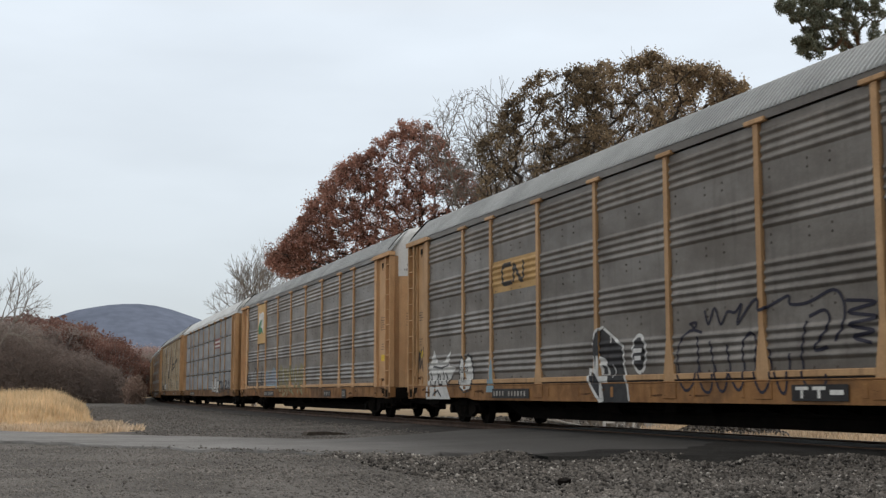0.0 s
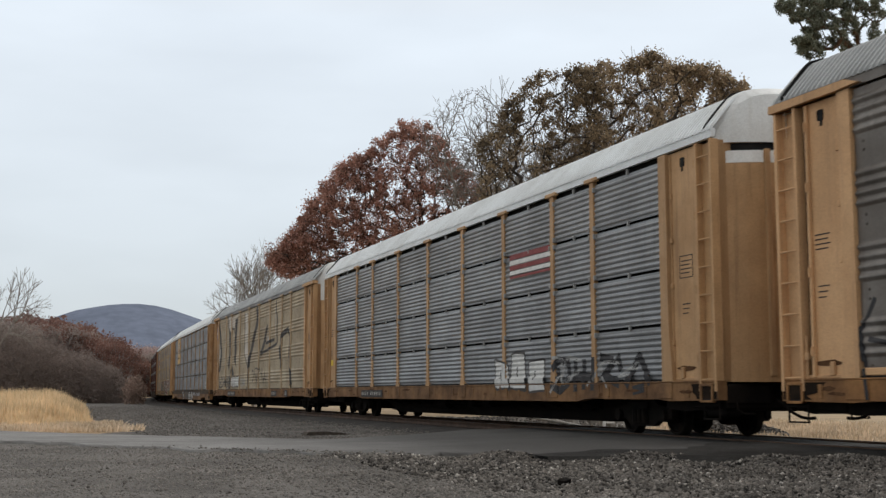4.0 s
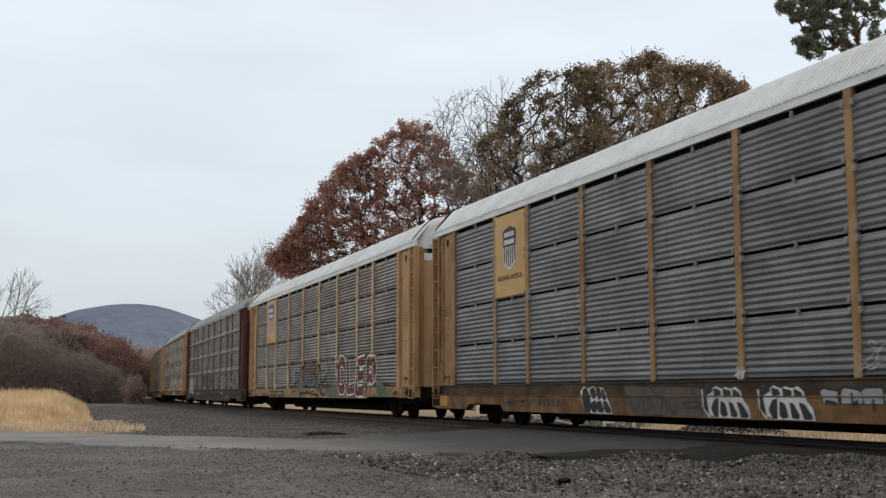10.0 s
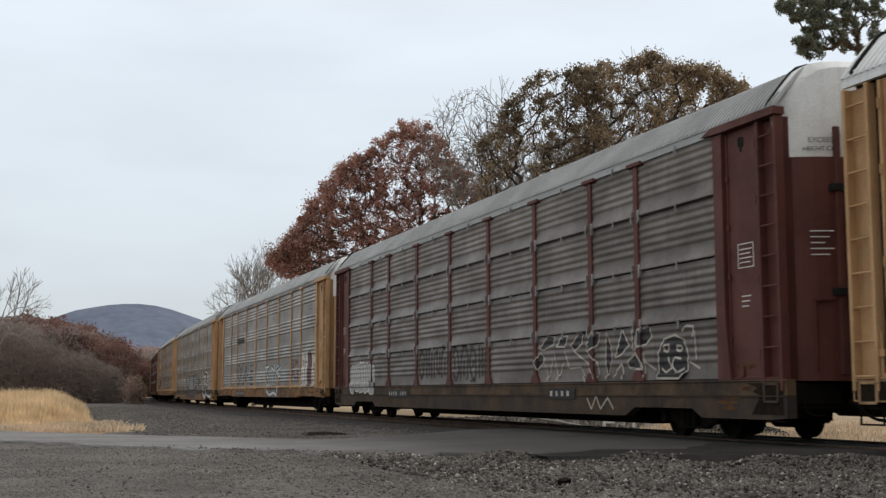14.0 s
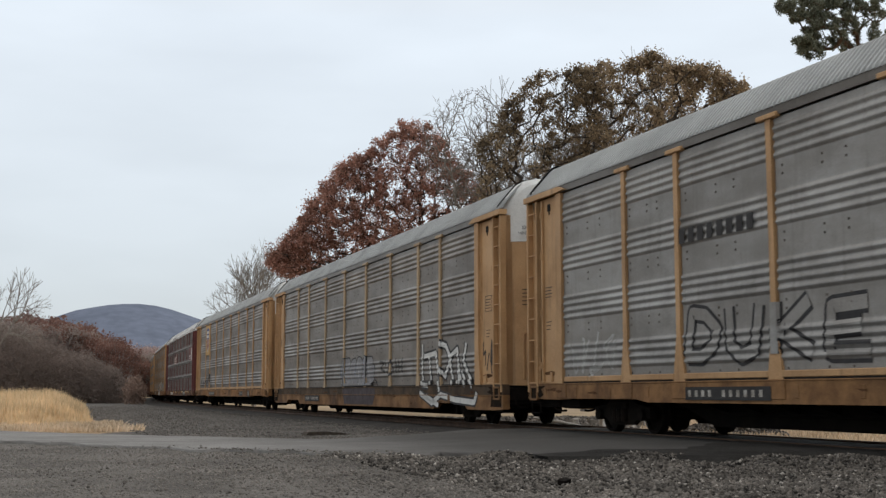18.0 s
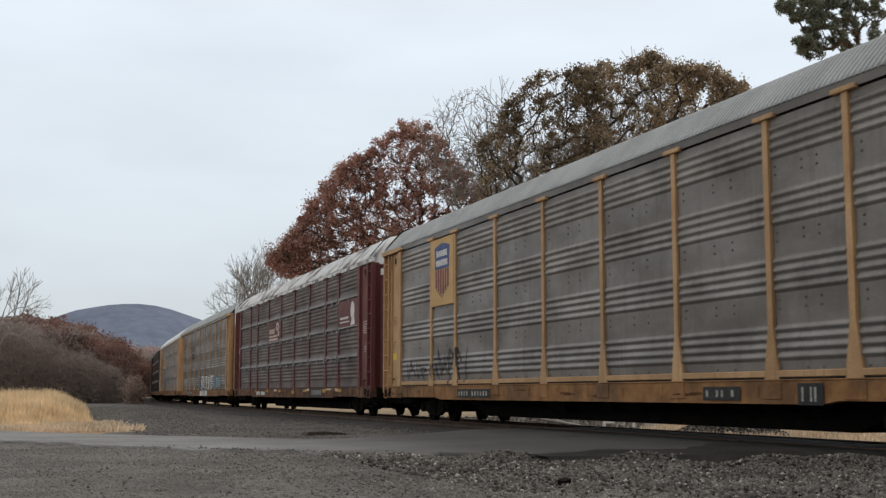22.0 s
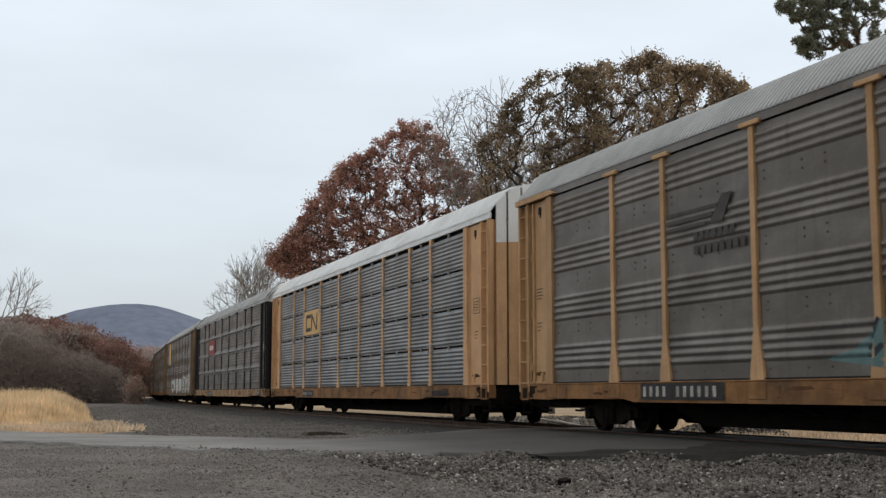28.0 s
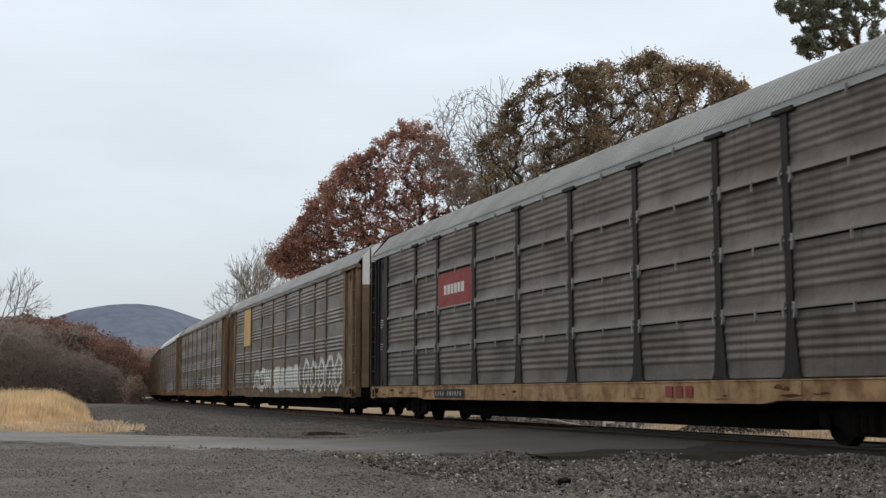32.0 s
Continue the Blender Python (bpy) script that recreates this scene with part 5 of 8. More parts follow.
def forked_tree(name, where, high, half, seed, label, levels=7, spread=0.5, rise=0.12, kids=(2, .45), girth=0.3, leaf=None, per_tip=10, size=0.2, scatter=0.3, bark=None, deep=None, lift=1.0, thin=1.0, cat="tree", sides=5, twig=0.009):
    """A tree whose limbs fork down to twigs; leaves sit in tufts at the twigs."""
    rng = np.random.default_rng(seed)
    A, par, R, tips = forked(rng, levels, spread, rise, kids)
    lo, hi = np.percentile(A[tips], 3, axis=0), np.percentile(A[tips], 97.5, axis=0)
    A = A - np.array([(lo[0] + hi[0]) / 2, (lo[1] + hi[1]) / 2, 0]) * np.clip(A[:, 2:3] / hi[2], 0, 1)
    sx, sy, sz = 2 * half / (hi[0] - lo[0]), 2 * (deep or half) / (hi[1] - lo[1]), high / A[:, 2].max()
    A = A * np.array([sx, sy, sz])
    A[:, 2] = high * (A[:, 2] / high) ** lift
    c, n = math.cos(-0.3482937), math.sin(-0.3482937)
    A = np.stack([A[:, 0] * c - A[:, 1] * n, A[:, 0] * n + A[:, 1] * c, A[:, 2]], 1)
    root = new(name)
    root.matrix_basis = pose(*where)
    tagged(root, label, cat)
    put("trunk", wood_mesh("trunk", A, par, np.maximum(R * girth, twig), bark or bark_grey, sides), None, root)
    if leaf:
        ends = A[tips]
        mids = A[par[tips]]
        ends = np.concatenate([ends, mids, (ends + mids) / 2])
        ends = ends[rng.random(len(ends)) < thin]
        put("crown", leaf_mesh("crown", np.repeat(ends, per_tip, 0), scatter, size, leaf, rng, 0.5), None, root)
    return root


def clumped_tree(name, where, dome, low, deep, n, radius, per, size, leaf, seed, label, trunk, bark=None, twigs=4, r_tip=0.0095, leafy_at=((0, 1.0),), rim=0.10):
    """A spreading tree: limbs fan out to many small leafy clumps under a rounded outline; leafy_at says how many twigs keep leaves across it."""
    rng = np.random.default_rng(seed)
    np.random.seed(seed)
    dx, dz = [q[0] for q in dome], [q[1] for q in dome]
    lx, lz = [q[0] for q in low], [q[1] for q in low]
    x = rng.uniform(dx[0], dx[-1], n)
    r = rng.uniform(radius[0], radius[1], n)
    top, foot = np.interp(x, dx, dz), np.interp(x, lx, lz)
    u = np.where(rng.random(n) < rim, 1 - 0.12 * rng.random(n), rng.random(n) ** 0.9)
    z = foot + (top - r * 0.7 - foot) * u
    edge = np.clip(1 - ((z - foot) / (top - foot + 0.1)) ** 2, 0.12, 1) ** 0.5
    y = rng.normal(0, 0.55, n) * deep * edge
    c = np.stack([x, y, z], 1)
    d = rng.normal(0, 1, (n, twigs, 3))
    d[:, :, 2] = np.abs(d[:, :, 2]) * 0.6
    pts = np.concatenate([c, (c[:, None] + d * r[:, None, None] * 0.5).reshape(-1, 3)])
    A, par, R, tip = grow(pts, trunk, 0.16, r_tip, 0.385)
    keep = rng.random(n) < np.interp(x, [q[0] for q in leafy_at], [q[1] for q in leafy_at])
    c, r = c[keep], r[keep]
    n = len(c)
    e = rng.normal(0, 1, (n, per, 3))
    e /= np.linalg.norm(e, axis=2)[:, :, None]
    far = rng.random((n, per, 1)) ** 0.5 * (1 + 0.22 * rng.normal(0, 1, (n, per, 1)))
    stretch = 0.7 + 0.6 * rng.random((n, 1, 3))
    at = (c[:, None] + e * far * r[:, None, None] * stretch).reshape(-1, 3)
    co, si = math.cos(-0.3482937), math.sin(-0.3482937)
    A, at = [np.stack([q[:, 0] * co - q[:, 1] * si, q[:, 0] * si + q[:, 1] * co, q[:, 2]], 1) for q in (A, at)]
    root = new(name)
    root.matrix_basis = pose(*where)
    tagged(root, label, "tree")
    put("trunk", wood_mesh("trunk", A, par, R, bark or bark_grey, 5), None, root)
    if leaf:
        put("crown", leaf_mesh("crown", at, 0.06, size, leaf, rng, 0.4), None, root)
    return root


def spot(px, depth):
    """Ground point at an angle across the view, so many metres along the camera's axis."""
    a = math.atan((px - 784) / 2145.2) + 0.3482937
    r = depth / math.cos(a - 0.3482937)
    return r * math.sin(a), r * math.cos(a)

# ---- the trees behind the train ----
FORK = [(0, 0, 0), (0, 0, 2.2), (0.1, 0, 4.4)]
FORK_OAK = [(0, 0, 0), (0.4, 0, 2.5), (1.2, 0, 5.0), (1.6, 0, 7.0)]
ox, oy = spot(702, 72)
clumped_tree("red_oak", (ox, oy, G), ((-7.5, 9.0), (-7.1, 9.6), (-6.0, 10.9), (-5.0, 12.7), (-4.7, 13.2), (-3.3, 14.9), (-1.9, 15.7), (-.9, 16.5), (-.2, 17.2), (.7, 17.3), (1.6, 17.3), (2.3, 17.0), (3.0, 16.0), (3.7, 14.8), (5.0, 13.6), (6.8, 12.8)),
             ((-7.5, 8.5), (-6.6, 7.9), (-4, 8.2), (0, 9.2), (6.8, 10.6)), 3.2, 1350, (.20, .48), 70, .135, leaf_red, 11, "broad oak in rust-red autumn leaf beyond the tracks", FORK_OAK,
             leafy_at=((-7.5, .95), (-2, .88), (2, .78), (4, .55), (6.8, .35)))
ox, oy = spot(975, 58)
clumped_tree("brown_oak", (ox, oy, G), ((-3.4, 13.2), (-2.8, 14.0), (-2.0, 15.2), (-.9, 16.4), (.1, 16.9), (.9, 16.7), (1.9, 17.1), (2.9, 17.2)), ((-3.4, 10), (0, 10.6), (2.9, 11.6)), 2.4,
             400, (.20, .42), 54, .14, leaf_olive, 12, "tall oak with thinning brown leaves and bare limbs", FORK, leafy_at=((-3.4, .7), (0, .75), (2.9, .7)), r_tip=0.010)
ox, oy = spot(1120, 60)
clumped_tree("brown_oak", (ox, oy, G), ((-2.9, 17.2), (-1.7, 17.6), (-.5, 17.6), (.8, 18.3), (1.4, 18.2), (2.0, 17.9), (2.9, 17.4)), ((-2.9, 11.6), (0, 12.8), (2.9, 13.6)), 2.2,
             350, (.22, .44), 58, .14, leaf_brown, 18, "oak with golden-brown leaves and dark limbs beyond the tracks", FORK, leafy_at=((-2.9, .62), (2.9, .75)), r_tip=0.010, rim=.12)
ox, oy = spot(1250, 55)
clumped_tree("brown_oak", (ox, oy, G), ((-2.4, 16.0), (-1.8, 16.2), (-.7, 16.3), (-.1, 16.1), (.6, 16.2), (1.1, 15.5), (1.95, 15.0)), ((-2.4, 12.8), (0, 13.6), (1.95, 14.4)), 1.8,
             170, (.22, .42), 64, .14, leaf_brown, 13, "oak with golden-brown leaves and open gaps beyond the tracks", FORK, leafy_at=((-2.4, .7), (2, .85)), r_tip=0.010, rim=.3)
ox, oy = spot(838, 68)
clumped_tree("bare_tree", (ox, oy, G), ((-2.6, 15.4), (-2.2, 17.4), (-1.2, 18.0), (-.2, 18.5), (.7, 18.3), (1.6, 17.8), (2.3, 16.8), (2.6, 15.6)), ((-2.6, 13.4), (0, 9.5), (2.6, 12.0)), 1.8,
             330, (.35, .75), 0, .1, None, 34, "leafless grey tree between two oaks", FORK, bark=bark_pale, twigs=9, r_tip=0.0085)
ox, oy = spot(1030, 66)
forked_tree("bare_tree", (ox, oy, G), 19.6, 6.5, 27, "leafless tree whose twigs rise over the oaks", 8, 0.50, 0.10, (2, .42), 0.15, bark=bark_pale, sides=4, twig=0.013)
ox, oy = spot(452, 95)
forked_tree("bare_tree", (ox, oy, G), 13.0, 3.0, 15, "small leafless grey tree beside the track", 7, 0.46, 0.12, (2, .5), 0.16, bark=bark_pale, sides=4)
ox, oy = spot(-20, 105)
forked_tree("bare_tree", (ox, oy, G), 12.0, 4.4, 16, "leafless tree at the edge of the field", 6, 0.5, 0.05, (2, .4), 0.15, bark=bark_pale, sides=4)


def pine():
    rng = np.random.default_rng(21)
    np.random.seed(21)
    px, py = spot(1600, 44)
    trunk = [(0, 0, 0), (0, 0, 4), (0.1, 0, 8), (0.1, 0.1, 12), (0, 0, 16), (0, 0, 18.5)]
    lobes = [(-4.65, 0, 14.82, .32, .4, .22), (-4.2, 0, 14.5, .35, .4, .2), (-3.65, 0, 14.98, .45, .5, .36), (-3.3, 0, 14.6, .45, .5, .4), (-3.55, 0, 14.1, .4, .5, .2), (-3.95, 0, 13.55, .28, .4, .2), (-3.6, 0, 13.25, .4, .5, .3),
             (-2.9, 0, 13.8, .7, .7, .4), (-2.2, 0, 14.3, .8, .8, .5), (-2.7, .2, 15.2, .45, .6, .3), (-2.0, .3, 15.5, .7, .8, .4), (-1.2, 0, 15.0, .9, 1.0, .6), (-1.0, .4, 13.9, 1.0, 1.0, .5), (-1.0, 0, 16.2, 1.0, 1.0, .5),
              (1.2, 0, 15.2, 2.2, 2.2, .8), (0, 0, 17.0, 1.7, 1.8, 1.2)]
    pts = np.concatenate([crown(rng, 10 + int(16 * lobe[3]), [lobe], 0.5) for lobe in lobes])
    A, par, R, tip = grow(pts, trunk, r_tip=0.016)
    root = new("pine_tree")
    root.matrix_basis = pose(px, py, G)
    tagged(root, "tall dark green pine with open clumps of needles", "tree")
    put("trunk", wood_mesh("trunk", A, par, R, bark_pine, 6), None, root)
    tufts = pts + np.array([0, 0, 0.05])
    near = rng.normal(0, 1, (len(tufts), 80, 3))
    near /= np.linalg.norm(near, axis=2)[:, :, None]
    fat = rng.uniform(.11, .20, (len(tufts), 1, 1))
    at = (tufts[:, None] + near * fat * rng.random((len(tufts), 80, 1)) ** .5).reshape(-1, 3)
    put("crown", leaf_mesh("crown", at, 0.02, 0.15, leaf_pine, rng, slim=0.13), None, root)


pine()


# ---- far woods, hill, field ----
def far_woods():
    rng = np.random.default_rng(31)
    kinds = []
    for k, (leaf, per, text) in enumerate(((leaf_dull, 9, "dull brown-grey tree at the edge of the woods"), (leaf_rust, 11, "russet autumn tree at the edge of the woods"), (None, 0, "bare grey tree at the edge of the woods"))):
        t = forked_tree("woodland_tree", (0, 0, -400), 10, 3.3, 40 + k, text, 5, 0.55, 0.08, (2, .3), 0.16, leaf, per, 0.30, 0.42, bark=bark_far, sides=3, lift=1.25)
        t["group"] = "trees of the far woods"
        kinds.append(t)
    rows = []
    skyline = ((-80, 562), (0, 562), (53, 557), (83, 564), (129, 571), (163, 583), (189, 598), (208, 612), (222, 640))
    for i in range(110):
        px, depth = -70 + 284 * rng.random(), 130 + 46 * rng.random()
        top = np.interp(px, [q[0] for q in skyline], [q[1] for q in skyline]) + 9
        low = 0.55 + 0.4 * rng.random() if rng.random() < 0.5 else 1.0
        elev = math.tan(math.atan((441 - top) / 2145) + 0.11861)
        rows.append((px, depth, (elev * depth + 0.95) * low, 1 if (60 < px and rng.random() < 0.75 and low == 1.0) else (0 if rng.random() < 0.5 else 2)))
    for i in range(44):
        px, depth = 200 + 74 * rng.random(), 330 + 40 * rng.random()
        rows.append((px, depth, (math.tan(math.atan((441 - 620) / 2145) + 0.11861) * depth + 0.95) * (0.5 + 0.45 * rng.random()), 1 if rng.random() < 0.6 else 0))
    for px, depth, high, kind in rows:
        x, y = spot(px, depth)
        s = high / 10
        c = copy_thing(kinds[kind], pose(x, y, G - 0.05, 0, 0, 360 * rng.random()))
        f = s * (0.9 + 0.5 * rng.random())
        c.scale = (f, f, s)
    for t in kinds:
        for o in (*t.children_recursive, t):
            bpy.data.objects.remove(o)


far_woods()



def thicket(name, px0, px1, d0, d1, tops, n, size, mat, label, seed, fade=0.8, slim=0.22):
    """A far mass of twigs and leaves, too dense to count."""
    rng = np.random.default_rng(seed)
    px, dep = px0 + (px1 - px0) * rng.random(n), d0 + (d1 - d0) * rng.random(n)
    top = np.interp(px, [t[0] for t in tops], [t[1] for t in tops]) + 4 * np.sin(px * 0.11) + 3 * np.sin(px * 0.37 + 1) + 2 * np.sin(px * 0.9)
    high = np.tan(np.arctan((441 - top) / 2145.2) + 0.11861) * dep + 0.95
    z = G + high * rng.random(n) ** fade
    a = np.arctan((px - 784) / 2145.2) + 0.3482937
    r = dep / np.cos(a - 0.3482937)
    at = np.stack([r * np.sin(a), r * np.cos(a), z], 1)
    ob = new(name, leaf_mesh(name, at, size * 0.5, size, mat, rng, 0.0, slim))
    tagged(ob, label, "woods", kind="stuff")


leaf_brush = leafy("grey_brown_brush_twigs", [(0.200, 0.166, 0.148), (0.222, 0.176, 0.155), (0.188, 0.156, 0.138)], thin=0.4)
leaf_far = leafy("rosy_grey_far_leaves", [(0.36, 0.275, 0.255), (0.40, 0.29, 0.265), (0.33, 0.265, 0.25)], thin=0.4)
leaf_wine = leafy("dark_red_brown_leaves", [(0.185, 0.105, 0.088), (0.205, 0.112, 0.092), (0.170, 0.110, 0.095)], thin=0.4)
leaf_tan = leafy("russet_tan_bush_leaves", [(0.27, 0.195, 0.16), (0.32, 0.23, 0.185), (0.23, 0.17, 0.14)], thin=0.4)
thicket("far_thicket", -90, 216, 150, 188, ((-90, 572), (0, 570), (53, 564), (83, 572), (129, 578), (163, 590), (189, 604), (216, 625)), 30000, 0.7, leaf_wine, "dense dark red-brown crowns of the far woods", 61, 0.6)
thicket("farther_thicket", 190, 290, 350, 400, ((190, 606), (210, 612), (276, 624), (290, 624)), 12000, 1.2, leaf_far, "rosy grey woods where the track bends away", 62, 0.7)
thicket("brush_wall", -90, 222, 118, 128, ((-90, 572), (20, 574), (50, 590), (80, 606), (120, 620), (160, 632), (190, 644), (210, 658), (222, 676)), 36000, 0.42, leaf_brush, "dense brown-grey brush along the field's far edge", 63, 1.25, 0.10)
thicket("russet_bush", 226, 258, 108, 112, ((226, 690), (234, 668), (246, 662), (254, 674), (258, 692)), 1800, 0.30, leaf_tan, "small russet-tan leafy bush where the track bends away", 64, 0.8, 0.2)

# distance haze is put into the hill's blue-grey colour
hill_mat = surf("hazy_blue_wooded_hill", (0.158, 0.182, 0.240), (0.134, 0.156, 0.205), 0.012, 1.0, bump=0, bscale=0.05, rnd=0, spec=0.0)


def build_hill():
    cx, cy = spot(232, 2600)
    us, ws = np.linspace(-1900, 1900, 120), np.linspace(-500, 700, 30)
    U, W = np.meshgrid(us, ws)
    H = 108 * np.exp(-(U / 260) ** 2) + 88 * np.exp(-((U + 60) / 900) ** 2)
    H = H * np.exp(-(W / 420) ** 2) + rough(U, W, 1.3, 0.03)
    a = 0.3482937 + math.atan((232 - 784) / 2145.2)
    X, Y = cx + U * math.cos(a) + W * math.sin(a), cy - U * math.sin(a) + W * math.cos(a)
    n = len(us)
    i, j = np.meshgrid(np.arange(n - 1), np.arange(len(ws) - 1))
    q = (j * n + i).ravel()
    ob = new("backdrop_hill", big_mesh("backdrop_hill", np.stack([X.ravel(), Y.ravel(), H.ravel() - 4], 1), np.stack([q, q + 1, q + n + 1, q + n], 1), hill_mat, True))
    tagged(ob, "far wooded hill, its blue-grey haze put into the colour", "hill", kind="structure")


build_hill()
straw = leafy("tan_dry_grass", [(0.62, 0.46, 0.27), (0.72, 0.55, 0.345), (0.80, 0.64, 0.42), (0.66, 0.50, 0.30)], 0.8)
straw_pale = leafy("pale_cut_straw", [(0.56, 0.44, 0.31), (0.68, 0.55, 0.41), (0.48, 0.37, 0.25)], 0.8)


def grass(name, n, sampler, high, label, seed, mat, width=0.02, lean=0.22, shape=None):
    """Blades of dry grass: three-sided strips that bend over at the head."""
    rng = np.random.default_rng(seed)
    xy = sampler(rng, n)
    n = len(xy)
    h = (high[0] + (high[1] - high[0]) * rng.random(n)) * (shape(xy[:, 0], xy[:, 1]) if shape else 1.0)
    a = rng.random(n) * 6.283
    d = np.stack([np.cos(a), np.sin(a)], 1)
    l = (rng.normal(0, lean, n) * h)[:, None] * np.stack([np.cos(a + 1), np.sin(a + 1)], 1)
    w = width * (0.7 + 0.6 * rng.random(n))[:, None]
    base = np.c_[xy, np.full(n, G - 0.03)]
    V = np.zeros((n, 5, 3))
    V[:, 0], V[:, 1] = base, base
    V[:, 0, :2] -= d * w
    V[:, 1, :2] += d * w
    V[:, 2], V[:, 3] = base, base
    V[:, 2, :2] += d * w * 0.9 + l * 0.4
    V[:, 3, :2] += -d * w * 0.9 + l * 0.4
    V[:, 2, 2] += h * 0.6
    V[:, 3, 2] += h * 0.6
    V[:, 4] = base
    V[:, 4, :2] += l
    V[:, 4, 2] += h
    i = 5 * np.arange(n)[:, None]
    F = np.concatenate([i + np.array([[0, 1, 2]]), i + np.array([[0, 2, 3]]), i + np.array([[3, 2, 4]])], 1).reshape(-1, 3)
    ob = new(name, big_mesh(name, V.reshape(-1, 3), F, mat))
    return tagged(ob, label, "grass", kind="stuff")


def field(rng, n):
    y = 36.2 + 43 * rng.random(n) ** 1.5
    x = -6.5 + (11.5 + 0.035 * (y - 39)) * rng.random(n) ** 0.85
    edge = 2.45 + 0.3 * np.sin(y * 0.7) + (y - 39) * 0.05
    ok = x < edge
    return np.stack([x, y], 1)[ok]


grass("tall_grass", 46000, field, (0.78, 1.30), "tall tan dry reed grass beside the service strip", 51, straw, 0.02, 0.2, lambda x, y: (0.55 + 0.45 * smooth01((2.8 + 0.05 * (y - 39) - x) / 1.6)) * (0.86 + 0.14 * np.sin(x * 1.3 + y * 0.4)) * (0.12 + 0.88 * smooth01((y - 36.0 + 0.5 * np.sin(x * 1.7)) / 4.5)))


def verge(rng, n):
    y = 32.5 + 7 * rng.random(n)
    x = -7 + 10.6 * rng.random(n)
    xs, ys = np.array([p[0] for p in EDGE_FAR]), np.array([p[1] for p in EDGE_FAR])
    ok = (y > np.interp(x, xs, ys) + 0.3) & (x < 3.4 + 0.4 * np.sin(y))
    return np.stack([x, y], 1)[ok]


grass("short_grass", 16000, verge, (0.05, 0.22), "short pale straw along the road's far edge", 52, straw_pale, 0.02, 0.6)


def behind(rng, n):
    y = 4 + 60 * rng.random(n)
    x = RAIL_X + 1.5 + 12 * rng.random(n) ** 1.5
    bare = ((y > 25.6) & (x < 0.556 * y)) | (np.hypot((x - 16.2) / 1.0, (y - 24.8) / 1.9) < 1)
    return np.stack([x, y], 1)[~bare]


def rubble_pts(rng, n):
    y = 25.6 + 20 * rng.random(n) ** 1.3
    x = RAIL_X + 1.9 + 8 * rng.random(n) ** 1.4
    return np.stack([x, y], 1)[x < 0.556 * y]


def heap_pts(rng, n):
    a, r = rng.random(n) * 6.283, np.sqrt(rng.random(n))
    return np.stack([16.2 + 1.0 * r * np.cos(a), 24.8 + 1.9 * r * np.sin(a)], 1)


stones("trackside_rubble", 9000, rubble_pts, lambda x, y: np.full(len(x), G), (0.04, 0.20), "dark broken rubble on the ground beyond the rails", 61, coarse_mat)
stones("rock_heap", 2600, heap_pts, lambda x, y: G + 0.30 * (1 - np.hypot((x - 16.2) / 1.0, (y - 24.8) / 1.9) ** 2), (0.04, 0.13), "low heap of grey broken rock beyond the rails", 62, coarse_mat)


grass("trackside_grass", 34000, behind, (0.05, 0.20), "dry tan grass beyond the rails", 53, straw_pale, 0.02, 0.5)


# ---- odds and ends about the crossing ----
def clutter():
    wood = surf("bleached_white_pole", (0.62, 0.60, 0.56), (0.50, 0.48, 0.44), 3, 0.7)
    mb = Mesh()
    mb.tube((14.7, 29.0, -0.15), (14.9, 31.4, -0.04), 0.055, 0.045, 8)
    mb.tube((14.9, 31.4, -0.04), (15.07, 33.5, 0.04), 0.045, 0.035, 8)
    tagged(put("leaning_pole", mb.data("leaning_pole"), wood), "bleached white pole lying in the trackside grass", "pole")
    mb = Mesh()
    mb.box(-.07, .07, -.07, .07, -.05, .42, .015)
    mb.prism([(-.07, .42), (.07, .42), (0, .46)], 1, -.06, .06)
    for x, y in ((15.27, 29.5), (16.0, 29.2)):
        tagged(put("marker_post", mb.data("marker_post"), wood, None, pose(x, y, G, 0, 4, 20)), "short pale wooden post beyond the rails", "post", "pale posts beyond the rails")
    mb = Mesh()
    mb.prism([(-.60, -.1), (-.52, .0), (-.1, .035), (.3, .02), (.58, -.03), (.62, -.1)], 1, -.13, .10)
    tagged(put("rotten_timber", mb.data("rotten_timber"), tie_wood, None, pose(7.1, 27.4, G + .06, 0, 3, 12)), "short dark rotten timber on the gravel", "timber")
    slab = surf("pale_broken_concrete", (0.34, 0.32, 0.29), (0.24, 0.225, 0.20), 2.0, 0.9, bump=0.5, bscale=14, low=(0.12, 0.11, 0.10))
    rng = random.Random(8)
    for i in range(26):
        x, y = 15.6 + rng.random() * 2.2, 29.5 + rng.random() * 4.5
        s = rng.uniform(.08, .26)
        k = [(s * rng.uniform(.7, 1.1) * math.cos(a), s * rng.uniform(.7, 1.1) * math.sin(a)) for a in (0, 1.1, 2.2, 3.2, 4.3, 5.3)]
        mb = Mesh()
        mb.prism(k, 2, -0.04, s * rng.uniform(.5, 1.1))
        tagged(put("rubble_stone", mb.data("rubble_stone"), slab, None, pose(x, y, G, rng.uniform(-15, 15), rng.uniform(-15, 15), rng.random() * 360)), "pale broken rubble stone beyond the rails", "stone", "rubble beyond the rails")
    mb = Mesh()
    mb.prism([(-.07, -.05), (.06, -.045), (.09, .02), (.01, .06), (-.08, .03)], 2, -.03, .05)
    tagged(put("asphalt_chunk", mb.data("asphalt_chunk"), under_black, None, pose(5.55, 11.6, lot_z(5.55, 11.6) + .01, 8, -6, 30)), "black broken lump of asphalt on the gravel", "asphalt lump")


clutter()

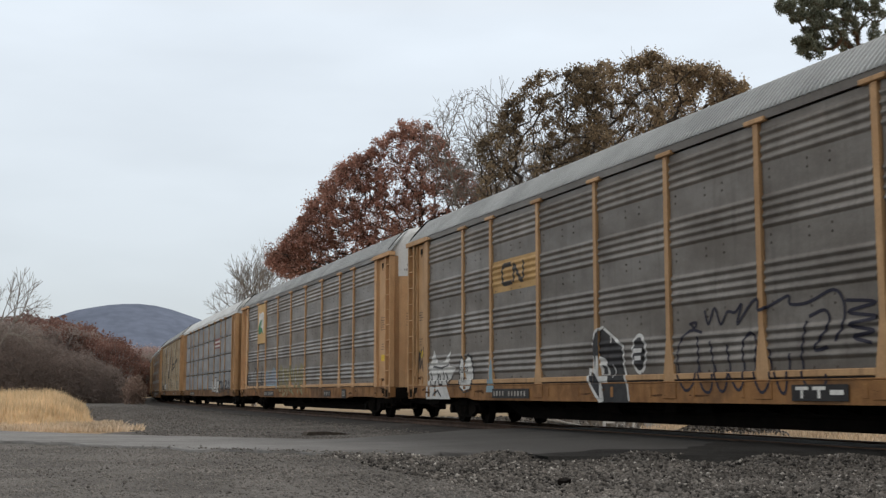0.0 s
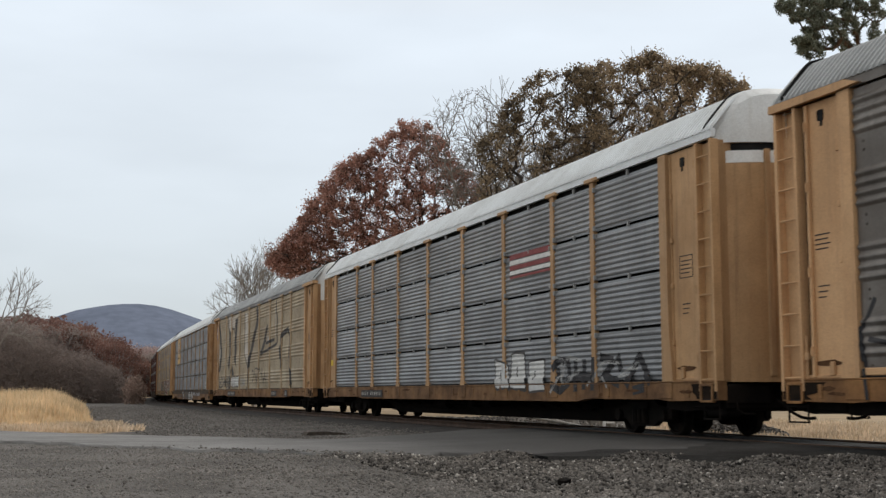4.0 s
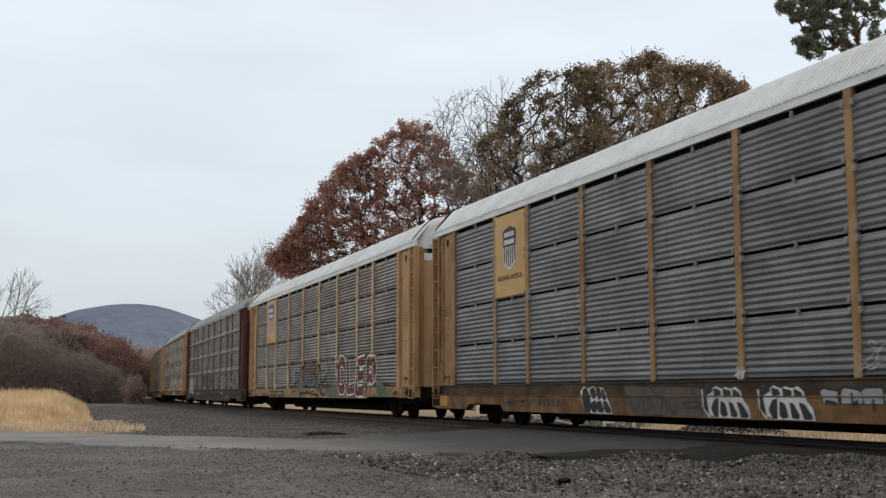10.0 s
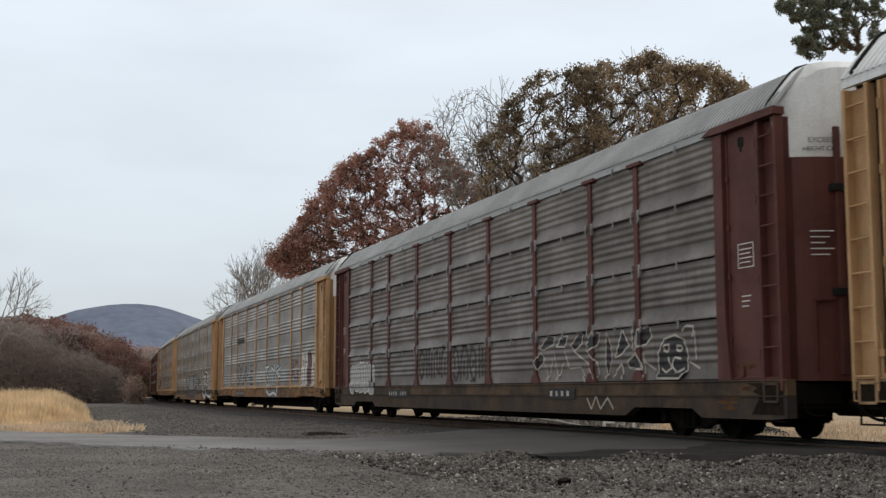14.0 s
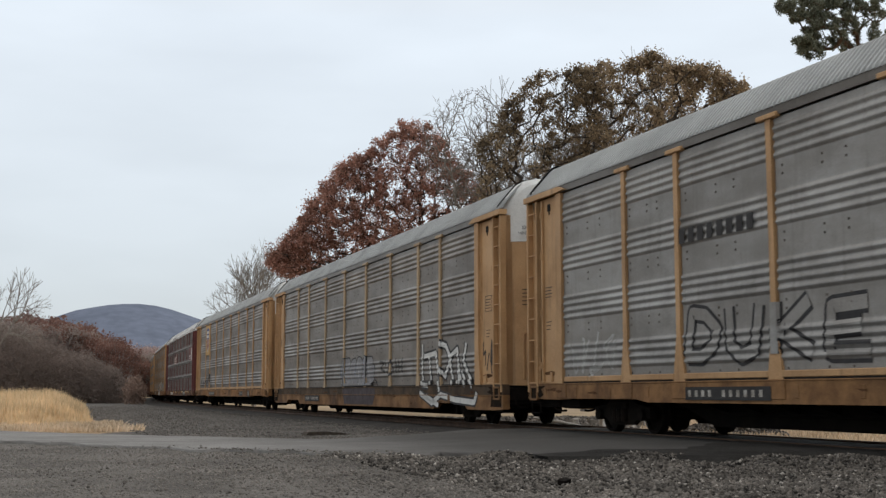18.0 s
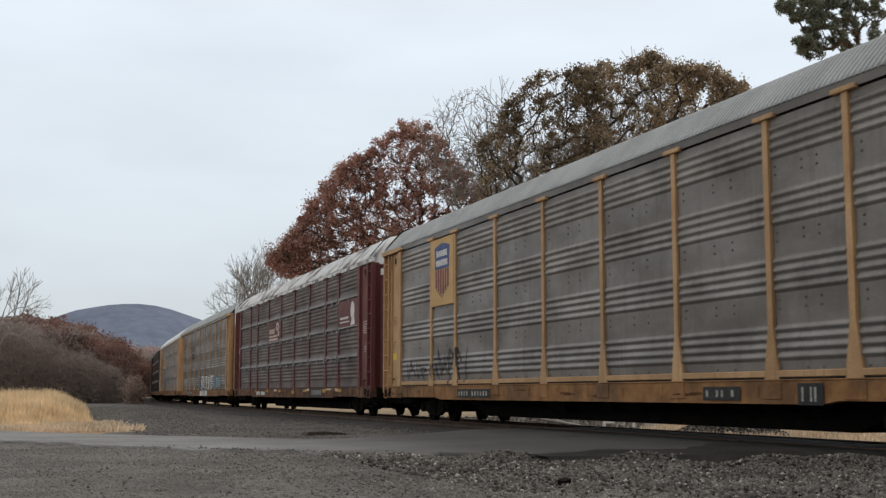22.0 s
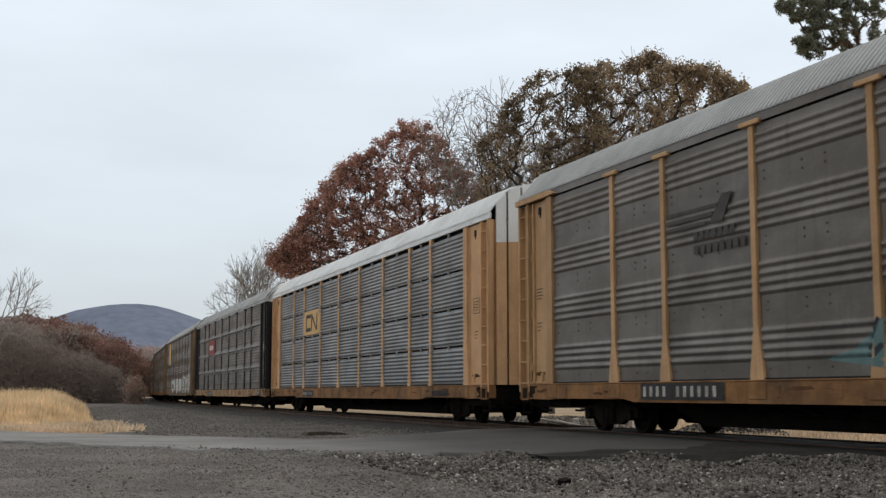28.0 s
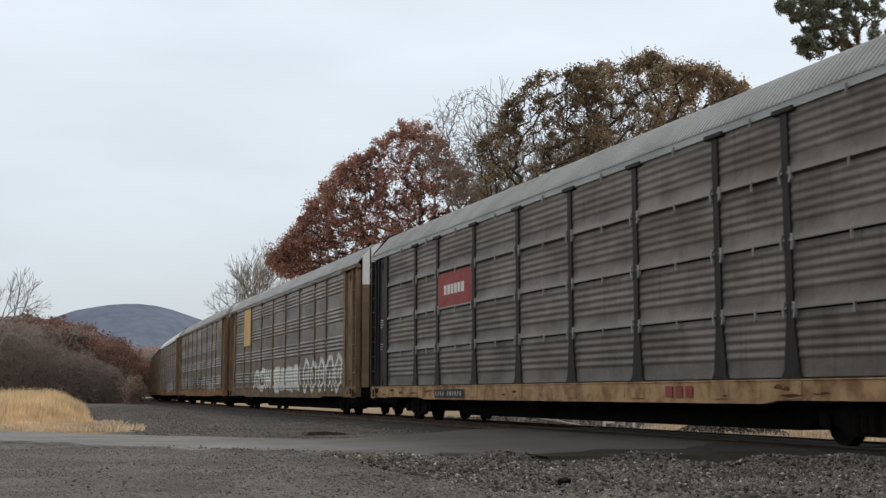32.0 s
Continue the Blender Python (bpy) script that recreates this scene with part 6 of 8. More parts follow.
# ---- the train ----
OFFSET = {-1: 0.32, 0: 0.07, 1: -0.06, 2: -0.2, 3: -0.25, 4: -0.3, 5: -0.24, 6: -0.16, 7: -0.12, 8: 0.02, 9: 0.23, 10: 0.23, 11: -0.07, 12: 0.28}
c_m1 = build_car(-1, "grey ribbed autorack car with yellow posts and painted tags", panel_mat=galv_worn)
c_0 = build_car(0, "grey ribbed autorack car with tan posts and a flag sign", frame_mat=yellow_pale)
c_1 = build_car(1, "blue-grey panelled autorack car with yellow posts and white roof", "rows", "soft", panel_mat=galv_sky, roof_mat=roof_white, caps=True, ledge=False, sill_mat=sill_orange, header=False, end="split")
c_2 = build_car(2, "tan painted autorack car covered in huge dark letters", "tall", "soft", panel_mat=tan_paint, sill_mat=sill_orange, frame_mat=yellow, post_mat=post_tan, ledge=False)
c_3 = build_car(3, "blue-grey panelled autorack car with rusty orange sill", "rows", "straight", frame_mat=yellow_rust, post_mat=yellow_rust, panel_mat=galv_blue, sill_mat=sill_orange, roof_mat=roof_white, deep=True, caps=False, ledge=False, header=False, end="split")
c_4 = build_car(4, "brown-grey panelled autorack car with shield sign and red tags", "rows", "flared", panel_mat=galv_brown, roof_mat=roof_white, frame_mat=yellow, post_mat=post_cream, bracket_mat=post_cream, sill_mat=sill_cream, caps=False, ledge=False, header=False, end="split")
c_5 = build_car(5, "dark grey panelled autorack car with red-oxide posts", "wide", "straight", frame_mat=red_oxide, panel_mat=galv_umber, sill_mat=sill_black, deep=True, ledge=False)
c_6 = build_car(6, "light grey ribbed autorack car with orange-yellow posts and tags", "tall", "flared", yellow, galv_light, sill_orange, roof_grey)
c_7 = build_car(7, "grey ribbed autorack car with a white block-letter tag", "tall", "soft", yellow, galv_grey, sill_orange, roof_grey, post_mat=post_tan, deep=True, ledge=False)
c_8 = build_car(8, "grey ribbed autorack car with yellow posts and shield sign", "tall", "flared", yellow, galv_grey, sill_yellow, roof_grey)
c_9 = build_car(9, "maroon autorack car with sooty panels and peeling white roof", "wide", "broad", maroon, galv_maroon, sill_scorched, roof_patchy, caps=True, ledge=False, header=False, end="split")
c_10 = build_car(10, "dark grey ribbed autorack car with big white block letters", "tall", "flared", yellow, galv_soot, sill_yellow, roof_grey, end="leaves", ledge=False)
c_11 = build_car(11, "blue-grey panelled autorack car with pale yellow ends", "rows", "soft", yellow_pale, galv_blue, sill_yellow, roof_white, caps=False, ledge=False, header=False, end="leaves")
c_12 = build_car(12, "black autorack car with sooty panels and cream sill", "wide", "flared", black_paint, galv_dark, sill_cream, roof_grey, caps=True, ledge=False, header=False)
c_13 = build_car(13, "dark grey ribbed autorack car with white tags along its foot", "tall", "flared", dusty_brown, galv_soot, sill_grey, roof_grey, end="leaves")
c_14 = build_car(14, "grey ribbed autorack car with dusty brown ends", "tall", "flared", dusty_brown, galv_grey, sill_yellow, roof_grey)
c_15 = build_car(15, "brown-grey panelled autorack car with white roof", "rows", "straight", dusty_brown, galv_brown, sill_yellow, roof_white, caps=False, ledge=False)
c_16 = build_car(16, "grey ribbed autorack car with rusty sill", "tall", "flared", dusty_brown, galv_soot, sill_orange, roof_grey)
c_17 = build_car(17, "brown ribbed autorack car with dusty brown ends", "tall", "soft", dusty_brown, galv_soot, sill_orange, roof_white)
c_18 = build_car(18, "grey ribbed autorack car far down the train", "tall", "flared", dusty_brown, galv_grey, sill_yellow, roof_grey)
c_19 = build_car(19, "dark autorack car far down the train", "tall", "flared", dusty_brown, galv_soot, sill_yellow, roof_grey)
sign_blue = plain("faded_blue_sign_paint", (0.045, 0.075, 0.22), 0.55)
sign_slate = plain("dark_faded_blue_sign_paint", (0.035, 0.036, 0.05), 0.6)
sign_umber = plain("dark_faded_red_sign_paint", (0.10, 0.035, 0.035), 0.6)
sign_red = plain("faded_red_sign_paint", (0.24, 0.042, 0.04), 0.55)
sign_white = plain("off_white_sign_paint", (0.68, 0.67, 0.64), 0.55)
sign_rose = plain("dusty_rose_white_sign_paint", (0.56, 0.46, 0.41), 0.6)
sign_green = plain("green_sign_paint", (0.03, 0.22, 0.09), 0.55)
sign_tan = surf("tan_sign_board", (0.58, 0.37, 0.15), (0.52, 0.33, 0.13), 1.4, 0.6, streak=(0.3, 0.18, 0.08), streak_amt=0.3)
board_tan = surf("dirty_tan_board_paint", (0.46, 0.29, 0.115), (0.36, 0.22, 0.085), 1.4, 0.65, streak=(0.2, 0.12, 0.06), streak_amt=0.5)
rail_red = plain("faded_red_sign_board", (0.25, 0.032, 0.028), 0.55)
spray_white = plain("white_spray_paint", (0.62, 0.62, 0.60), 0.6)
spray_dull = plain("faded_white_spray_paint", (0.36, 0.36, 0.35), 0.65)
spray_pale = surf("worn_white_spray_paint", (0.50, 0.47, 0.42), (0.36, 0.32, 0.26), 1.6, 0.65, streak=(0.25, 0.21, 0.15), streak_amt=0.6)
spray_black = plain("black_spray_paint", (0.025, 0.024, 0.026), 0.6)
spray_umber = plain("thin_grey_spray_paint", (0.105, 0.085, 0.07), 0.7)
spray_silver = plain("dull_silver_spray_paint", (0.34, 0.335, 0.34), 0.5)
spray_haze = plain("thin_lilac_grey_spray_paint", (0.235, 0.232, 0.242), 0.6)
spray_plum = plain("thin_plum_spray_paint", (0.062, 0.047, 0.052), 0.7)
spray_soot = plain("thinned_black_spray_paint", (0.06, 0.055, 0.052), 0.7)
spray_blue = plain("pale_blue_spray_paint", (0.23, 0.34, 0.40), 0.65)
spray_mist = plain("thin_violet_grey_spray_paint", (0.25, 0.27, 0.32), 0.65)
spray_teal = plain("teal_spray_paint", (0.11, 0.18, 0.18), 0.65)
spray_yellow = plain("dull_yellow_spray_paint", (0.26, 0.23, 0.12), 0.65)
spray_red = plain("dark_red_spray_paint", (0.135, 0.024, 0.027), 0.6)
spray_green = plain("grey_green_spray_paint", (0.125, 0.165, 0.115), 0.65)
spray_brown = plain("red_brown_spray_paint", (0.115, 0.050, 0.042), 0.65)
spray_violet = plain("violet_black_spray_paint", (0.022, 0.021, 0.036), 0.7)
spray_rose_pale = plain("faded_rose_spray_paint", (0.215, 0.120, 0.095), 0.65)
spray_slate = plain("slate_blue_spray_paint", (0.135, 0.185, 0.21), 0.65)

# bent strokes, hooks and loops that spell nothing
MARKS = []
MARKS.append([[(0, 0), (0, 0.7), (0.3, 1), (0.7, 1), (1, 0.7), (1, 0)], [(0.5, 0.1), (0.5, 0.6)]])
MARKS.append([[(0, 1), (0.2, 0.1), (0.9, 0)], [(0.5, 0.9), (0.6, 0.35), (1, 0.5)]])
MARKS.append([[(0, 0.1), (0.45, 0.95), (1, 0.15)], [(0.3, 0), (0.75, 0.05)]])
MARKS.append([[(0.2, 0.1), (0, 0.6), (0.4, 1), (0.9, 0.8), (0.8, 0.2), (0.4, 0), (0.2, 0.1)], [(0.42, 0.4), (0.56, 0.62)]])
MARKS.append([[(0, 1), (0.1, 0)], [(0.45, 0.95), (0.5, 0.05)], [(0.9, 1), (0.95, 0)], [(0, 0.5), (0.95, 0.4)]])
MARKS.append([[(0, 0.9), (0.65, 0.78), (0.2, 0.4), (0.9, 0.1)], [(0.8, 0.95), (0.95, 0.5)]])
MARKS.append([[(0.1, 0), (0, 0.8), (0.5, 1), (0.55, 0.3), (1, 0.2), (0.95, 0.9)]])
MARKS.append([[(0, 0.2), (0.5, 0), (1, 0.25), (0.9, 0.9), (0.4, 1), (0.1, 0.7)], [(0.35, 0.35), (0.4, 0.7)]])

LETTERS = {
    "C": [[(1, .80), (.8, 1), (.25, 1), (0, .75), (0, .25), (.25, 0), (.8, 0), (1, .22)]],
    "L": [[(0, 1), (.05, 0), (1, .05)]],
    "E": [[(1, 1), (.1, .95), (0, 0), (1, 0)], [(.05, .5), (.8, .5)]],
    "D": [[(.05, 0), (.1, 1), (.6, .95), (1, .6), (.9, .2), (.5, 0), (.05, 0)]],
    "U": [[(0, 1), (.05, .25), (.4, 0), (.8, .15), (.95, 1)]],
    "K": [[(0, 0), (.05, 1)], [(.95, 1), (.15, .45), (1, 0)]],
    "P": [[(0, 0), (0, 1), (.8, 1), (1, .75), (.8, .42), (0, .42)]],
}


def tag(car, marks, x0, x1, z0, z1, core, edge=None, w=0.14, rim=0.07, seed=1, slant=0.05, backing=None, lift=0.004, halo=True):
    """A sprayed tag: marks with an outline, uneven as a hand would leave them."""
    rng = random.Random(seed)
    n = marks if isinstance(marks, int) else len(marks)
    pick = [rng.randrange(len(MARKS)) for _ in range(n)]
    cell = (x1 - x0) / n
    m = w / 2 + (rim if edge else 0)
    letters = []
    for i in range(n):
        strokes = []
        letters.append(strokes)
        a, b = x0 + cell * i + m + 0.02, x0 + cell * (i + 1) - m - 0.02
        lo, hi = z0 + m + rng.uniform(0, .08) * (z1 - z0), z1 - m - rng.uniform(0, .14) * (z1 - z0)
        tilt = rng.uniform(-slant, slant) * 2
        for st in (MARKS[pick[i]] if isinstance(marks, int) else LETTERS[marks[i]]):
            strokes.append(([(a + (b - a) * u + tilt * (v - .5) + rng.uniform(-.02, .02), lo + (hi - lo) * v + rng.uniform(-.02, .02)) for u, v in st], w))
    if backing:
        pts = [(x0 - .15, z0 - .02), (x0 - .05, (z0 + z1) / 2)]
        for i in range(n + 1):
            pts.append((x0 + cell * i, z1 + rng.uniform(-.12, .12)))
        pts += [(x1 + .12, (z0 + z1) / 2), (x1 + .2, z0 - .02)]
        paint(car, "painted_tag", backing, fills=[pts], lift=lift - .0012)
    for i, letter in enumerate(letters):
        if not isinstance(marks, int):
            if halo:
                paint(car, "painted_letter", spray_green, [(q, v + 7 * rim) for q, v in letter], lift=lift - .002 + .0004 * i)
                paint(car, "painted_letter", edge, [(q, v + 5 * rim) for q, v in letter], lift=lift + .001 + .0004 * i)
                paint(car, "painted_letter", white_mark, [(q, v + 3.4 * rim) for q, v in letter], lift=lift + .004)
            else:
                paint(car, "painted_letter", edge, [(q, v + 2 * rim) for q, v in letter], lift=lift + .004)
            paint(car, "painted_letter", core, letter, lift=lift + .008)
            continue
        if not edge:
            paint(car, "painted_letter", core, letter, lift=lift)
            continue
        c, hw = x0 + cell * (i + .5), cell * rng.uniform(.50, .60)
        lo, hi = z0 + rng.uniform(0, .06) * (z1 - z0), z1 - rng.uniform(0, .16) * (z1 - z0)
        lean, cz, hz = rng.uniform(-slant, slant) * 2, (lo + hi) / 2, (hi - lo) / 2
        rad = [rng.uniform(.72, 1.14) for _ in range(9)]
        blob = []
        for q in range(27):
            a = 6.2832 * q / 27
            r = rad[q // 3] * (1 - q % 3 / 3) + rad[(q // 3 + 1) % 9] * (q % 3) / 3
            u = math.copysign(abs(math.cos(a)) ** .4, math.cos(a)) * r
            v = math.copysign(abs(math.sin(a)) ** .4, math.sin(a)) * min(r, 1)
            blob.append((c + u * hw + lean * v, max(cz + v * hz, .625)))
        up = lift + .0005 * (i % 2)
        paint(car, "painted_letter", edge, fills=[blob], lift=up)
        k = 1 - min(.3, rim / hw), 1 - min(.3, rim / hz)
        paint(car, "painted_letter", core, fills=[[(c + (x - c) * k[0], cz + (z - cz) * k[1]) for x, z in blob]], lift=up + .004)
        inner = [([(c + hw * (u - .5) * 1.1, cz + hz * (v - .5) * 1.3) for u, v in st], rim * 1.1) for st in MARKS[pick[i]][-1:]]
        paint(car, "painted_letter", edge, inner, lift=up + .008)


def scrawl(car, x0, x1, z0, z1, mat, n, seed, w=0.05):
    """Loose looping marks that spell nothing."""
    rng = random.Random(seed)
    for i in range(n):
        c = x0 + (x1 - x0) * (i + .5) / n
        s = max((x1 - x0) / n, min(.42, (x1 - x0) / 3))
        pts = [(c + s * rng.uniform(-.6, .6), z0 + (z1 - z0) * rng.uniform(0, 1)) for _ in range(rng.randint(4, 6))]
        smooth = curved(pts)
        smooth = [(u, min(max(v, z0), z1)) for u, v in smooth]
        paint(car, "painted_stroke", mat, [(smooth, w * rng.uniform(.8, 1.3))])


def curved(pts):
    """A smooth line through the points."""
    out = []
    for k in range(len(pts) - 1):
        p = pts[max(0, k - 1)], pts[k], pts[k + 1], pts[min(len(pts) - 1, k + 2)]
        for t in (0, .25, .5, .75):
            out.append(tuple(.5 * (2 * p[1][d] + (p[2][d] - p[0][d]) * t + (2 * p[0][d] - 5 * p[1][d] + 4 * p[2][d] - p[3][d]) * t * t + (3 * p[1][d] - p[0][d] - 3 * p[2][d] + p[3][d]) * t ** 3) for d in (0, 1)))
    return out + [pts[-1]]


def disc(cx, cz, rx, rz, n=20):
    return [(cx + rx * math.cos(6.2832 * i / n), cz + rz * math.sin(6.2832 * i / n)) for i in range(n)]


def shield(car, board, cx, z1, w=1.05, h=1.45, blue=sign_blue, red=sign_red):
    """The railroad shield: blue head with two pale bars, red and white stripes below."""
    y = 1.549
    out = [(cx - w / 2, z1 - .10), (cx - w * .28, z1 - .05), (cx, z1), (cx + w * .28, z1 - .05), (cx + w / 2, z1 - .10), (cx + w * .46, z1 - h * .3), (cx + w / 2, z1 - h * .55), (cx + w * .44, z1 - h * .82), (cx, z1 - h), (cx - w * .44, z1 - h * .82), (cx - w / 2, z1 - h * .55), (cx - w * .46, z1 - h * .3)]
    flat(board, "shield_base", sign_white, [out], y)
    flat(board, "shield_head", blue, [[(cx - w / 2, z1 - .10), (cx - w * .28, z1 - .05), (cx, z1), (cx + w * .28, z1 - .05), (cx + w / 2, z1 - .10), (cx + w * .46, z1 - h * .3), (cx + w * .47, z1 - h * .46), (cx - w * .47, z1 - h * .46), (cx - w * .46, z1 - h * .3)]], y + .003)
    bars(board, cx - w * .36, cx + w * .36, z1 - h * .24, z1 - h * .13, 5, sign_white, y + .006, .22, "shield_lettering")
    bars(board, cx - w * .38, cx + w * .38, z1 - h * .41, z1 - h * .30, 7, sign_white, y + .006, .22, "shield_lettering")
    stripes = []
    for i in range(6):
        x = cx - w * .42 + i * w * .155
        end = z1 - h * (.80 + .14 * (1 - abs(i - 2.5) / 2.5))
        stripes.append(rect(x, x + w * .075, end, z1 - h * .47))
    flat(board, "shield_stripes", red, stripes, y + .003)


def monogram(board, x0, x1, z0, z1, mat, y):
    """A railway's linked monogram as one bent band and a zigzag of bars."""
    t = .13 * (z1 - z0) / .62
    xm = x0 + (x1 - x0) * .46
    polys = [rect(x0, x0 + t, z0, z1), rect(x0, xm - t * .5, z1 - t, z1), rect(x0, xm - t * .5, z0, z0 + t), rect(xm, xm + t, z0, z1 - t * .2),
             [(xm, z1), (xm + t * 1.3, z1), (x1 - t * .1, z0), (x1 - t * 1.4, z0)], rect(x1 - t, x1, z0 + t * .2, z1)]
    for i, p in enumerate(polys):
        flat(board, "emblem_bar", mat, [p], y + .0006 * i)


for car, mat in ((c_m1, black_mark), (c_0, black_mark), (c_1, black_mark), (c_2, black_mark), (c_3, black_mark), (c_4, black_mark), (c_5, white_mark), (c_6, black_mark), (c_7, black_mark),
                 (c_8, black_mark), (c_9, white_mark), (c_10, black_mark), (c_11, black_mark), (c_12, white_mark), (c_13, black_mark)):
    stencils(car, mat)
for car, x in ((c_m1, -12.5), (c_0, 12.5), (c_1, -12.5), (c_3, 12.5), (c_8, -12.5), (c_12, 12.6)):
    flat(car, "sticker", board_tan if car is c_12 else warn_yellow, [rect(x - .17, x + .17, 1.78, 1.98)], 1.477)
# a spot on the curved end door, its lettering along the curve
_t = math.radians(21)
ON_DOOR = Matrix(((math.sin(_t), 0, math.cos(_t), 13.668), (math.cos(_t), 0, -math.sin(_t), -.86), (0, 1, 0, 0), (0, 0, 0, 1)))
# readable warning on the end doors, seen on the forward end
for car, up in ((c_0, 4.68), (c_2, 4.68), (c_3, 5.14), (c_4, 5.14), (c_5, 4.60), (c_7, 4.68)):
    words("EXCESS", 0.115, black_mark, car, ON_DOOR @ Matrix.Translation((0, up, 0.012)))
    words("HEIGHT CAR", 0.095, black_mark, car, ON_DOOR @ Matrix.Translation((0, up - 0.13, 0.012)))
# small unreadable data on the end doors
for car, mat in ((c_0, black_mark), (c_2, black_mark), (c_3, black_mark), (c_5, white_mark), (c_7, black_mark), (c_9, white_mark)):
    mb = Mesh()
    for i, z in enumerate((3.22, 3.13, 3.04, 2.95, 2.86)):
        mb.box(-.20, .16 - .07 * (i % 3), z, z + .018, -.001, .002)
    tagged(put("data_stencil", mb.data("data_stencil"), mat, car, ON_DOOR), kind="stuff")
for car in (c_3, c_4, c_5, c_9):
    for z in (3.9, 2.3):
        mb = Mesh()
        mb.box(13.60, 13.80, -.75, .75, z - .06, z + .06, .01)
        put("door_slot", mb.data("door_slot"), core_dark, car)

# soot and rust smeared over the sill ends by the couplers
soot_smear = surf("greasy_black_soot", (0.016, 0.012, 0.009), (0.030, 0.020, 0.014), 6.0, 0.95, spec=0.04, bump=0)
rust_smear = surf("brown_rust_stain", (0.115, 0.060, 0.030), (0.070, 0.036, 0.020), 6.0, 0.9, spec=0.08, bump=0)
smear = random.Random(77)


def blotch(cx, cz, rx, rz):
    """A ragged flat stain."""
    return [(cx + rx * math.cos(6.2832 * k / 22) * smear.uniform(.75, 1.15), cz + rz * math.sin(6.2832 * k / 22) * smear.uniform(.6, 1.15)) for k in range(22)]


for car in (c_m1, c_0, c_1, c_2, c_3, c_4, c_5, c_6, c_7, c_8, c_9, c_10, c_11, c_12, c_13):
    foot = .45 if car["deep"] else .68
    for side in (-1, 1):
        for k in range(4):
            paint(car, "rust_stain", rust_smear, fills=[blotch(side * smear.uniform(8.4, 12.6), smear.uniform(foot + .05, .87), smear.uniform(.12, .38), smear.uniform(.02, .045))], lift=.0025 + .0008 * k)
        end = [(12.55, .93), (12.7, .86), (12.62, .80), (12.8, .74), (12.74, foot), (13.47, foot), (13.47, .93)]
        paint(car, "soot_stain", soot_smear, fills=[[(side * (x + (smear.uniform(-.12, .12) if x < 13 else 0)), z) for x, z in end]], lift=.0065)
        paint(car, "soot_stain", rust_smear, fills=[blotch(side * 12.45, 1.20, .34, .05)], lift=.003)
    for k in range(9):
        paint(car, "rust_stain", rust_smear, fills=[blotch(smear.uniform(-8, 8), smear.uniform(foot + .03, .88), smear.uniform(.10, .45), smear.uniform(.012, .035))], lift=.0025)

# car with the monogram board and the bubble
b = paint(c_m1, "sign_board", board_tan, fills=[rect(-6.94, -4.34, 3.17, 3.93)], label="tan painted sign board with dark monogram")
paint(c_m1, "emblem_bar", spray_soot, [([(-5.75, 3.79), (-6.2, 3.79), (-6.32, 3.70), (-6.30, 3.40), (-6.2, 3.34), (-5.72, 3.36)], .11), ([(-5.62, 3.35), (-5.63, 3.78)], .11), ([(-5.60, 3.76), (-5.22, 3.37), (-5.06, 3.37)], .12), ([(-5.06, 3.38), (-5.05, 3.81)], .10)], lift=.008)
number_plate(c_m1, -6.9, -4.7)
tt = flat(c_m1, "number_plate", black_mark, [rect(5.0, 6.3, .66, .90)], 1.556)
flat(tt, "emblem_bar", white_mark, [rect(5.1, 5.4, .82, .87), rect(5.22, 5.28, .70, .87), rect(5.5, 5.8, .82, .87), rect(5.62, 5.68, .70, .87), rect(5.9, 6.2, .75, .82)], 1.560)
blob = [(-11.85, .62), (-11.75, 1.35), (-11.98, 1.62), (-11.5, 1.58), (-11.3, 1.95), (-10.9, 1.58), (-10.4, 1.62), (-9.95, 1.9), (-10.06, 1.5), (-9.5, 1.45), (-10.0, 1.1), (-10.2, .95), (-9.9, .62)]
paint(c_m1, "painted_tag", spray_white, fills=[blob])
paint(c_m1, "painted_tag", spray_black, [([(-11.5, 1.35), (-11.4, 1.0), (-11.1, .95), (-10.9, 1.3)], .07), ([(-10.8, 1.3), (-10.75, 1.0), (-10.5, 1.0), (-10.45, 1.35)], .07), ([(-10.3, 1.3), (-10.0, .95), (-9.8, 1.25)], .07), ([(-11.3, 1.5), (-10.6, 1.45), (-10.1, 1.52)], .05), ([(-11.3, .72), (-10.9, .85), (-10.6, .68)], .06)], lift=.009)
bub = [(-9.25, 1.2), (-9.2, 1.52), (-8.98, 1.68), (-8.82, 1.55), (-8.65, 1.72), (-8.4, 1.62), (-8.28, 1.35), (-8.32, 1.05), (-8.5, .88), (-8.85, .84), (-9.12, .95)]
paint(c_m1, "painted_tag", spray_black, fills=[[(x * 1.0 + (x + 8.78) * .16, z + (z - 1.25) * .16) for x, z in bub]])
p = paint(c_m1, "painted_tag", spray_white, fills=[bub], lift=.009)
words("HEADS", .20, spray_black, c_m1, pose(-8.78, -1.585, 1.30, 90, 0, 0))
words("UP!", .20, spray_black, c_m1, pose(-8.78, -1.585, 1.05, 90, 0, 0))
paint(c_m1, "painted_tag", spray_blue, fills=[[(-7.3, .8), (-7.2, 1.2), (-7.0, 1.65), (-6.9, 1.2), (-6.78, .8)]])
hound = [(-1.43, 1.99), (-1.18, 2.07), (-0.31, 1.66), (-0.27, 1.22), (-0.12, 0.92), (-0.06, 0.6), (-1.12, 0.6), (-1.19, 0.96), (-1.46, 1.24), (-1.57, 1.78)]
paint(c_m1, "painted_tag", spray_black, fills=[hound], lift=.006)
paint(c_m1, "painted_tag", spray_white, [(hound + hound[:1], .06)], lift=.010)
